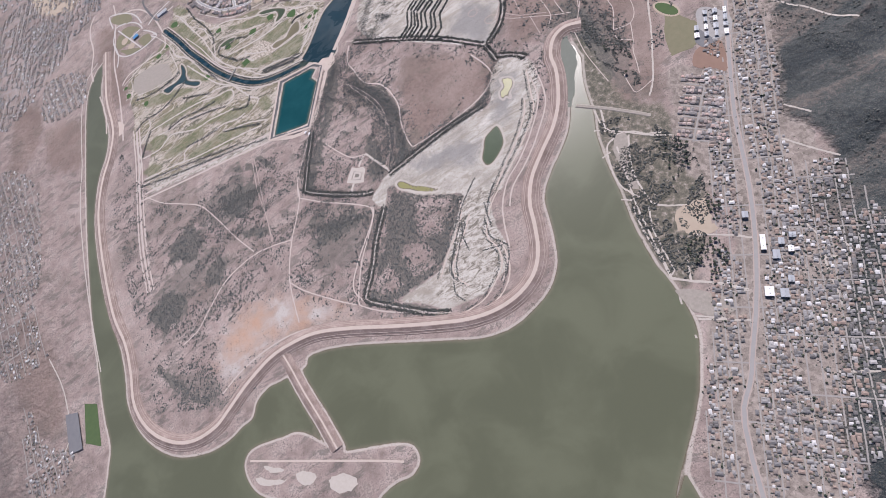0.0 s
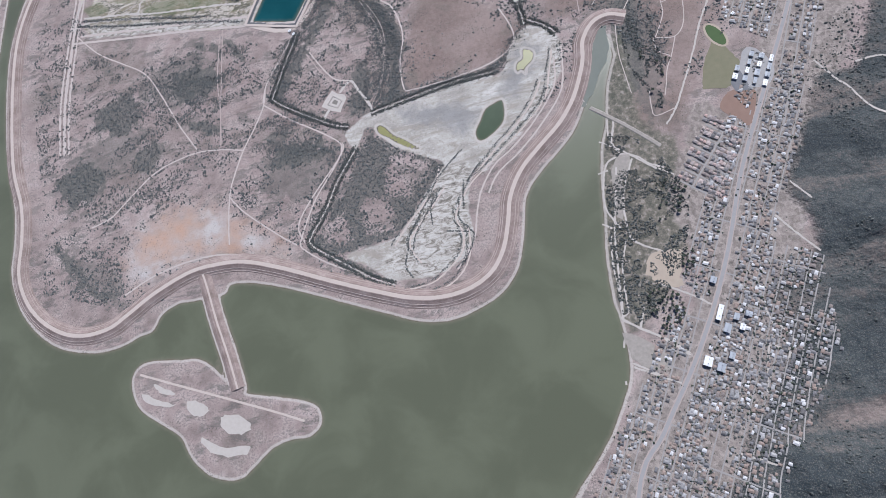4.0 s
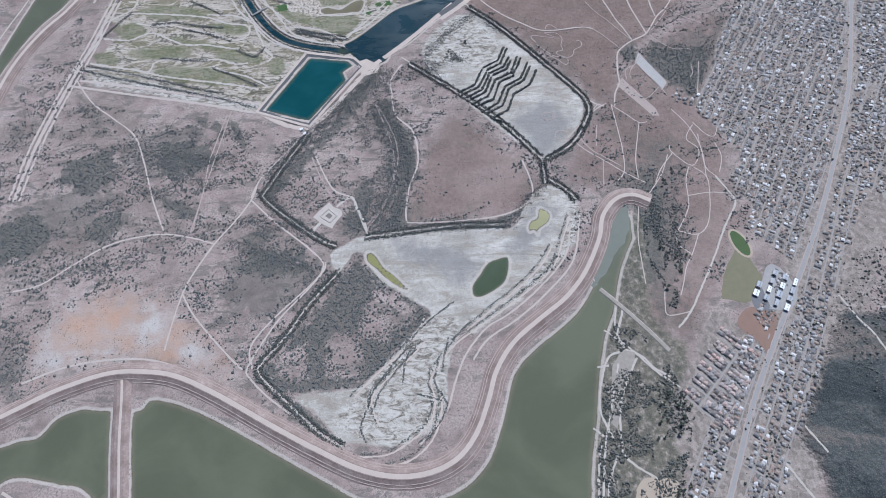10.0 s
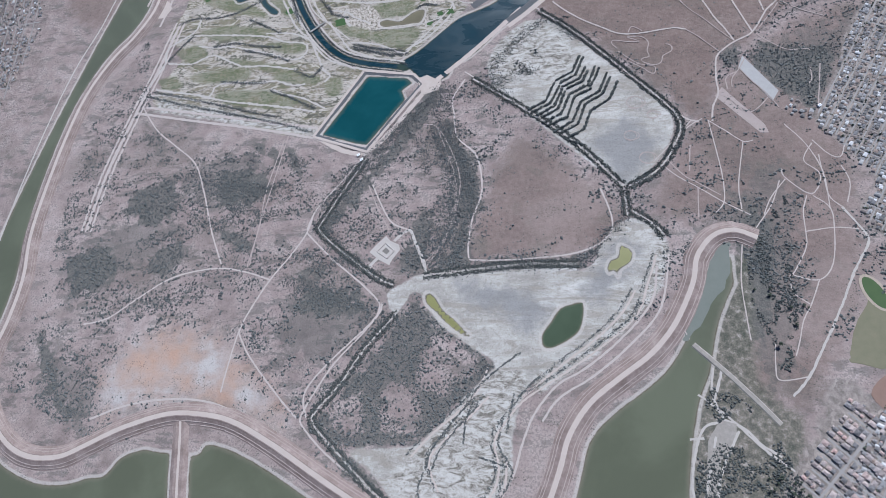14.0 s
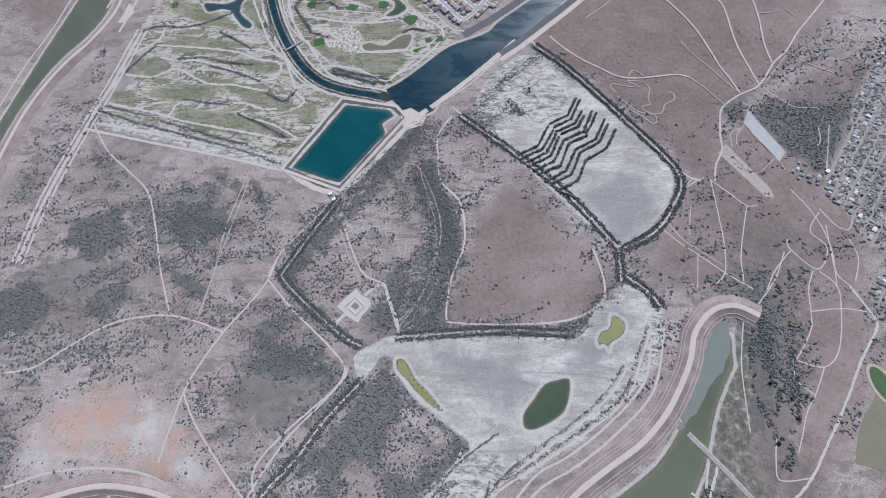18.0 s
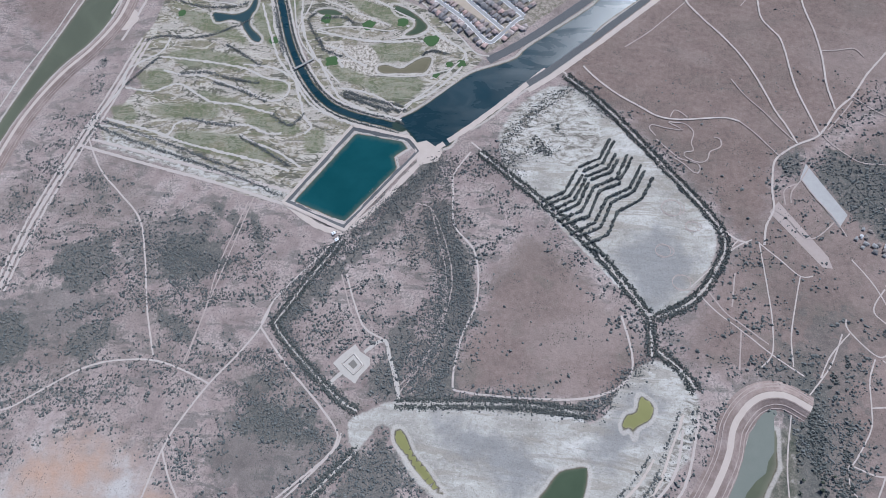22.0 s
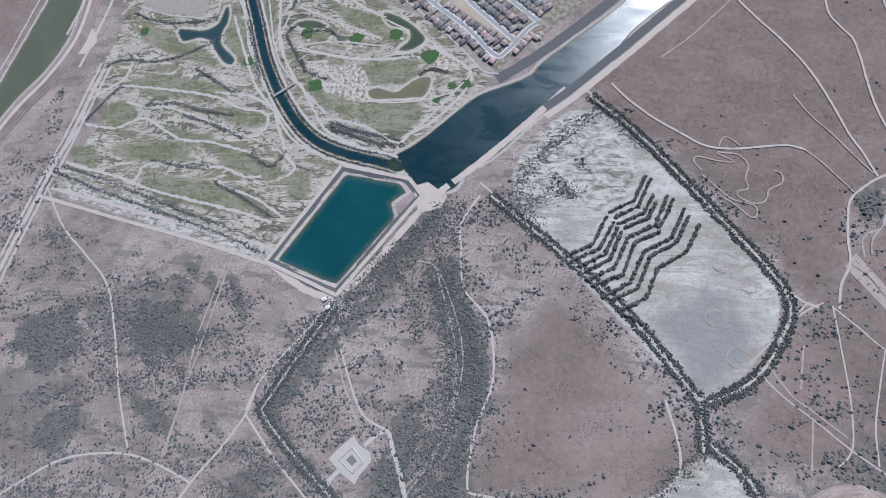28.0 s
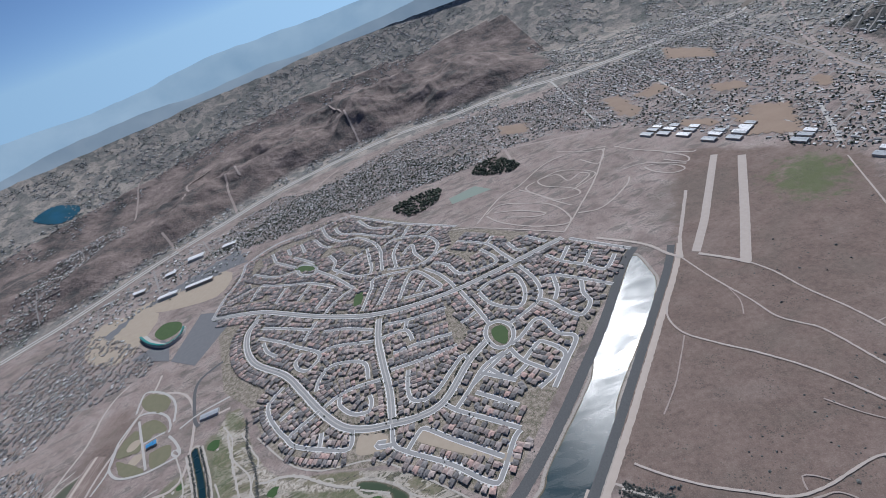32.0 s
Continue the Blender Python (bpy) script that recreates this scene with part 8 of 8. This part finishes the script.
# loose suburbs over the far plain
fields = [np.array(q, float) for q in FAR_FIELDS]
far_houses = [h for h in far_houses if not any(inside_by(q, np.array([h[0]]), np.array([h[1]]), 30)[0] > -5 for q in fields)]
rp = np.random.RandomState(529)
pr, pa = rp.uniform(2100, 4350, 26000), np.radians(rp.uniform(-48, 62, 26000))
px, py = 286 + pr * np.sin(pa), -13 + pr * np.cos(pa)
high = hills(px, py) - np.where(pr > 3300, 705 * (1 - pr * np.clip(1 - (pr - 3300) / 1600, 0.29, 1) / 3300), 0)
ok = (high < 14) & (np.abs(beyond_highway(px, py)) > 45) & ((beyond_highway(px, py) > 45) | (px > 700) & (beyond_highway(px, py) > -700)) & (main_off(px, py) < 100)
ok &= value_noise(px, py, 330, 73) + 0.7 * value_noise(px, py, 110, 74) > -0.1
for x, y in np.c_[px, py][ok][:8500]:
    if free_spot(x, y, 9) and not any(inside_by(q, np.array([x]), np.array([y]), 30)[0] > -6 for q in fields):
        take(x, y)
        far_houses.append((x, y, 36 + 90 * rp.randint(4) + rp.normal(0, 9), rp.randint(4), rp.uniform(0.5, 0.85)))
build_houses(left_houses, (0, 0), 0, ROOF_V, ROOF_VJ, "", "", "west_housing", "old houses on the far bank with mixed roofs", WALLJ)
build_houses(far_houses, (0, 0), 0, FAR_ROOF, FAR_ROOF, "", "", "far_housing", "distant town houses with pale mixed roofs", FAR_WALL)

# trees between the houses
rows = np.array([(h[0], h[1]) for h in town_houses + left_houses])
rr = np.random.RandomState(530)
p = rows[rr.randint(len(rows), size=13500)] + rr.normal(0, 9.5, (13500, 2))
rad = rr.gamma(4, 0.31, len(p)).clip(0.6, 3.0)
v, f = clumps(np.c_[p, on_ground(*p.T) + rad * 0.7], rad, 0.9, 531, True)
tagged(mesh_object("town_trees", v, f, LEAF), "dark garden trees between the town houses", "trees", kind="stuff")
rows = np.array([(h[0], h[1]) for h in far_houses])
p = rows[rr.randint(len(rows), size=27000)] + rr.normal(0, 13, (27000, 2))
rad = rr.gamma(6, 0.4, len(p)).clip(1.2, 4.5)
v, f = clumps(np.c_[p, on_ground(*p.T) + rad * 0.7], rad, 0.9, 534, True)
tagged(mesh_object("far_trees", v, f, LEAF), "dark trees between the far houses", "trees", kind="stuff")
rows = np.array([(h[0], h[1]) for h in tract_houses])
p = rows[rr.randint(len(rows), size=8500)] + rr.normal(0, 6.5, (8500, 2))
rad = rr.gamma(5, 0.24, len(p)).clip(0.5, 2.2)
v, f = clumps(np.c_[p, on_ground(*p.T) + rad * 0.8], rad, 0.95, 532, True)
tagged(mesh_object("garden_trees", v, f, LEAF), "small garden trees between the tract houses", "trees", kind="stuff")
# dark woods below the freeway
for i, q in enumerate((DARKWOOD, DARKWOOD2)):
    p = scatter(smooth(q, True), 700, 545 + i)
    rad = rr.gamma(6, 0.6, len(p)).clip(0.8, 6)
    v, f = clumps(np.c_[p, on_ground(*p.T) + rad * 0.9], rad, 0.9, 547 + i)
    tagged(mesh_object("woodland", v, f, LEAF), "dense dark grove of tall trees", "trees", kind="stuff")
p = scatter(smooth(WOOD_R, True), 7500, 555, lambda x, y: value_noise(x * 0.4 + y * 0.2, y * 0.3 - x * 0.9, 14, 75) + 0.5 * value_noise(x, y, 9, 76) > 0.05)
rad = rr.gamma(5, 0.26, len(p)).clip(0.5, 3)
v, f = clumps(np.c_[p, on_ground(*p.T) + rad * 0.3], rad, 0.8, 556, True)
tagged(mesh_object("ridge_brush", v, f, THICKET), "streaky dark brush on the ridge above the inlet", "brush", kind="stuff")
# brush on the mountain side
p = rr.uniform((450, -1900), (1800, 600), (70000, 2))
d = main_off(p[:, 0], p[:, 1])
p = p[(d > 75) & (rr.uniform(0, 420, len(p)) > d - 150) & (value_noise(p[:, 0], p[:, 1], 130, 71) + 0.6 * value_noise(p[:, 0], p[:, 1], 45, 72) > 0.0)]
rad = rr.gamma(4, 0.42, len(p)).clip(0.7, 3.4)
v, f = clumps(np.c_[p, on_ground(*p.T) + rad * 0.2], rad, 0.7, 533, True)
tagged(mesh_object("chaparral", v, f, THICKET), "dark chaparral brush on the mountain side", "brush", kind="stuff")


# ---- larger buildings ----
def big_building(name, x, y, turn, w, d, h, roof_mat, label, bays=3):
    """A shed: walls, a low gabled roof with eaves, and roof vents."""
    ob = new(name)
    mesh_object("wall", *merge_tris(box_tris(w, d, -1, h)), WALL, ob)
    top = mesh_object("roof", *merge_tris(hip_tris(w, d, h, min(w, d) * 0.09, 0, 0, 0.4, 0.02)), roof_mat, ob)
    for k in range(bays):
        mesh_object("roof_vent", *merge_tris(box_tris(1.6, 1.6, h, h + min(w, d) * 0.09 + 0.9, (k - (bays - 1) / 2) * w / bays, 0)), GREYROOF, top)
    ob.matrix_basis = pose(x, y, float(on_ground(x, y)) + 0.2, 0, 0, turn)
    return tagged(ob, label, "building", "larger buildings of the valley")


main_turn = math.degrees(math.atan2(560, 350))
for i, (x, y) in enumerate(WHITES + WHITES2):
    w, d = ((19, 15), (17, 14), (18, 12), (32, 9), (13, 10), (10, 12), (12, 9), (13, 10), (13, 11))[i % 9]
    big_building("warehouse", x, y, main_turn, w, d, 6, WHITEROOF if i % 3 == 0 else GREYROOF, "pale flat-topped warehouse by the valley road", 2)
hang_turn = math.degrees(math.atan2(HANGARS[3][1] - HANGARS[0][1], HANGARS[3][0] - HANGARS[0][0]))
for i, (x, y) in enumerate(HANGARS):
    big_building("hangar", x, y, hang_turn, 40, 22, 6, (GREYROOF, WHITEROOF)[i % 3 == 2], "long grey-roofed hangar beside the runway", 3)
    big_building("hangar", x - 62 * math.sin(radians(hang_turn)), y + 62 * math.cos(radians(hang_turn)), hang_turn, 30, 18, 5, (WHITEROOF, GREYROOF)[i % 2], "pale-roofed workshop behind the hangars", 2)
    big_building("hangar", x - 34 * math.sin(radians(hang_turn)), y + 34 * math.cos(radians(hang_turn)), hang_turn, 36, 18, 6, (GREYROOF, WHITEROOF)[i % 2], "long grey-roofed hangar beside the runway", 3)
shed_turn = math.degrees(math.atan2(SHEDS[3][1] - SHEDS[2][1], SHEDS[3][0] - SHEDS[2][0]))
for i, (x, y) in enumerate(SHEDS):
    if i == 1:
        continue
    w, d = ((70, 34), (160, 26), (110, 20), (80, 22), (60, 26), (50, 24), (46, 26))[i]
    big_building("warehouse", x, y, shed_turn, w, d, 10, WHITEROOF, "large white warehouse below the freeway", 4)
sc = np.array(SCHOOL, float).mean(0)
rs = np.random.RandomState(540)
for i in range(14):
    a, b = (i % 4 - 1.5) * 21, (i // 4 - 1.5) * 21
    t = radians(main_turn)
    x, y = sc[0] + a * math.cos(t) - b * math.sin(t), sc[1] + a * math.sin(t) + b * math.cos(t)
    big_building("school_block", x, y, main_turn, rs.uniform(9, 16), rs.uniform(6, 11), 4, (WHITEROOF, GREYROOF, GREYROOF)[i % 3], "pale low school block with a flat roof", 2)
big_building("clubhouse", *np.array(CLUB, float).mean(0), math.degrees(math.atan2(CLUB[1][1] - CLUB[0][1], CLUB[1][0] - CLUB[0][0])), 46, 16, 5, GREYROOF, "long grey clubhouse beside the golf links", 3)
big_building("pavilion", *COMPLEX_ROOF[0], 20, 14, 14, 5, BLUEROOF, "blue-roofed pavilion between the ball fields", 1)
big_building("pavilion", *COMPLEX_ROOF[1], 20, 10, 16, 5, BLUEROOF, "blue-roofed pavilion between the ball fields", 1)
ribbon("park_drive", smooth(CROSS), 9, ASPHALT, 0.6, 0, None, "curved grey drive beside the golf links", "street")

# the stadium: stepped grandstand under a teal roof
stadium = new("stadium")
tagged(stadium, "small ball stadium with a teal grandstand", "stadium")
stand = smooth(STAND)
for k, (o, h) in enumerate(((0, 2.0), (7, 4.5), (14, 7.5))):
    ob = bank("seating_tier", stand, [(o - 4, -0.5), (o - 3.5, h), (o + 3.5, h), (o + 4, -0.5)], CONCRETE, "", "", stadium)
    del ob["kind"]
ob = bank("stand_roof", stand, [(9, 10.0), (9, 10.5), (16, 11.4), (16, 10.9)], TEALROOF, "teal metal roof over the seats", "", stadium)
del ob["kind"]


# brush above the right-hand shore
p = scatter(smooth(RIGHT_SHORE, True), 17000, 560, lambda x, y: (value_noise(x, y, 40, 57) + 0.6 * value_noise(x, y, 14, 58) > 0.1) & (lake_depth(x, y) < -8))
rad = rr.gamma(4, 0.32, len(p)).clip(0.5, 3.0)
v, f = clumps(np.c_[p, on_ground(*p.T) + rad * 0.3], rad, 0.8, 561, True)
tagged(mesh_object("shore_brush", v, f, THICKET), "dark brush on the sandy lake shore", "brush", kind="stuff")


# ---- far fields, roads and small works ----
def drape(name, poly, mat, label, category, cell=14.0, lift=1.2):
    """An area laid on sloping ground, cell by cell."""
    lo, hi = poly.min(0), poly.max(0)
    nx, ny = max(int((hi[0] - lo[0]) / cell), 4), max(int((hi[1] - lo[1]) / cell), 4)
    xs, ys = (q.ravel() for q in np.meshgrid(np.linspace(lo[0], hi[0], nx), np.linspace(lo[1], hi[1], ny), indexing="ij"))
    f = grid_faces(nx, ny)
    f = f[(inside_by(poly, xs, ys, 30)[f] > -cell * 0.3).all(1)]
    if len(f):
        tagged(mesh_object(name, np.c_[xs, ys, on_ground(xs, ys) + lift], f, mat), label, category, kind="structure")


FALLOW = speckled("fallow_earth", (0.25, 0.182, 0.135), (0.34, 0.26, 0.2), 40, 4)
for q in FAR_FIELDS:
    drape("fallow_field", np.array(q, float), FALLOW, "tan fallow field between far houses", "field")
drape("commercial_lot", np.array(COMMLOT, float), LOT, "wide grey lots of the stores by the freeway", "parking lot", 14, 0.5)
drape("far_lake", smooth(BLUELAKE, True), BLUEWATER, "blue lake among far suburbs", "lake", 9, 2.5)
for i, q in enumerate(FAR_ROADS):
    ribbon("far_road", smooth(q), 10, FAINTDIRT if i % 3 else CONCRETE, 0.8, 0.1, None, "straight road through the far town", "road", step=14, seed=600 + i)
for i, q in enumerate(HILL_ROADS):
    ribbon("hill_track", smooth(q), 12, FAINTDIRT, 1.5, 0.2, None, "pale cut track on the brown hills", "dirt track", step=10, seed=630 + i)

# footbridge over the channel
(ax, ay), (bx, by) = BRIDGE
bridge = new("footbridge")
span = math.hypot(bx - ax, by - ay)
mesh_object("deck", *merge_tris(box_tris(span, 4.2, 1.0, 1.5)), CONCRETE, bridge)
for side in (-2, 2):
    mesh_object("railing", *merge_tris(box_tris(span, 0.25, 1.5, 2.5, 0, side)), CONCRETE, bridge)
for k in (-0.3, 0.0, 0.3):
    mesh_object("pier", *merge_tris(box_tris(1.0, 3.4, -5, 1.0, k * span, 0)), CONCRETE, bridge)
bridge.matrix_basis = pose((ax + bx) / 2, (ay + by) / 2, 0.2, 0, 0, math.degrees(math.atan2(by - ay, bx - ax)))
tagged(bridge, "pale concrete footbridge over the narrow channel", "bridge")
for x, y in PUMPS:
    big_building("pump_house", x, y, 33, 7, 5, 3, WHITEROOF, "small white pump house beside a dirt track", 1)


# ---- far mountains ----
# Distance haze painted in: the rock glows blue over a dull grey base.
def painted_haze(name, dark, light):
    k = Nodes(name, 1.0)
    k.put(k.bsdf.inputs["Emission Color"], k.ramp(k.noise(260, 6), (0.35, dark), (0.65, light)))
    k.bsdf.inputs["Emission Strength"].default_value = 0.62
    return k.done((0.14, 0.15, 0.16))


def far_range(radius, depth, foot, crest_at, seed, mat, label):
    """One range of far mountains on an arc round the valley."""
    n = 220
    az = np.radians(np.linspace(-80, 70, n))
    way = np.c_[np.sin(az), np.cos(az)]
    base, back = np.array((286, -13)) + radius * way, np.array((286, -13)) + (radius + depth) * way
    crest = crest_at(np.degrees(az)) + 34 * ridges(base[:, 0], base[:, 1], 800, seed, 5)
    rows = [np.c_[base, np.full(n, float(foot))]]
    for u in (0.25, 0.5, 0.75, 1.0):
        wob = 0 if u == 1 else 0.1 * ridges(base[:, 0] + 900 * u, base[:, 1], 300, seed + 5, 4)
        rows.append(np.c_[base * (1 - u) + back * u, foot + (crest - foot) * (u + wob)])
    f = grid_faces(5, n)
    tagged(mesh_object("backdrop", np.concatenate(rows), f, mat, smooth_faces=True), label, "mountains", kind="structure")


# the farther range gets the paler, bluer painted haze
far_range(4330, 120, 330, lambda a: 445 + 40 * np.exp(-(((a + 24) / 9) ** 2)) + 50 * np.exp(-(((a - 14) / 9) ** 2)), 91, painted_haze("near_range", (0.24, 0.31, 0.37), (0.3, 0.365, 0.42)), "low ranges behind the far plain with painted grey-blue haze")
far_range(4470, 330, 400, lambda a: 628 + 34 * np.exp(-(((a + 10) / 6) ** 2)) - 120 * ease(a, 0, 30), 97, painted_haze("far_range", (0.28, 0.42, 0.54), (0.34, 0.48, 0.59)), "mountain range on the horizon with painted blue haze")
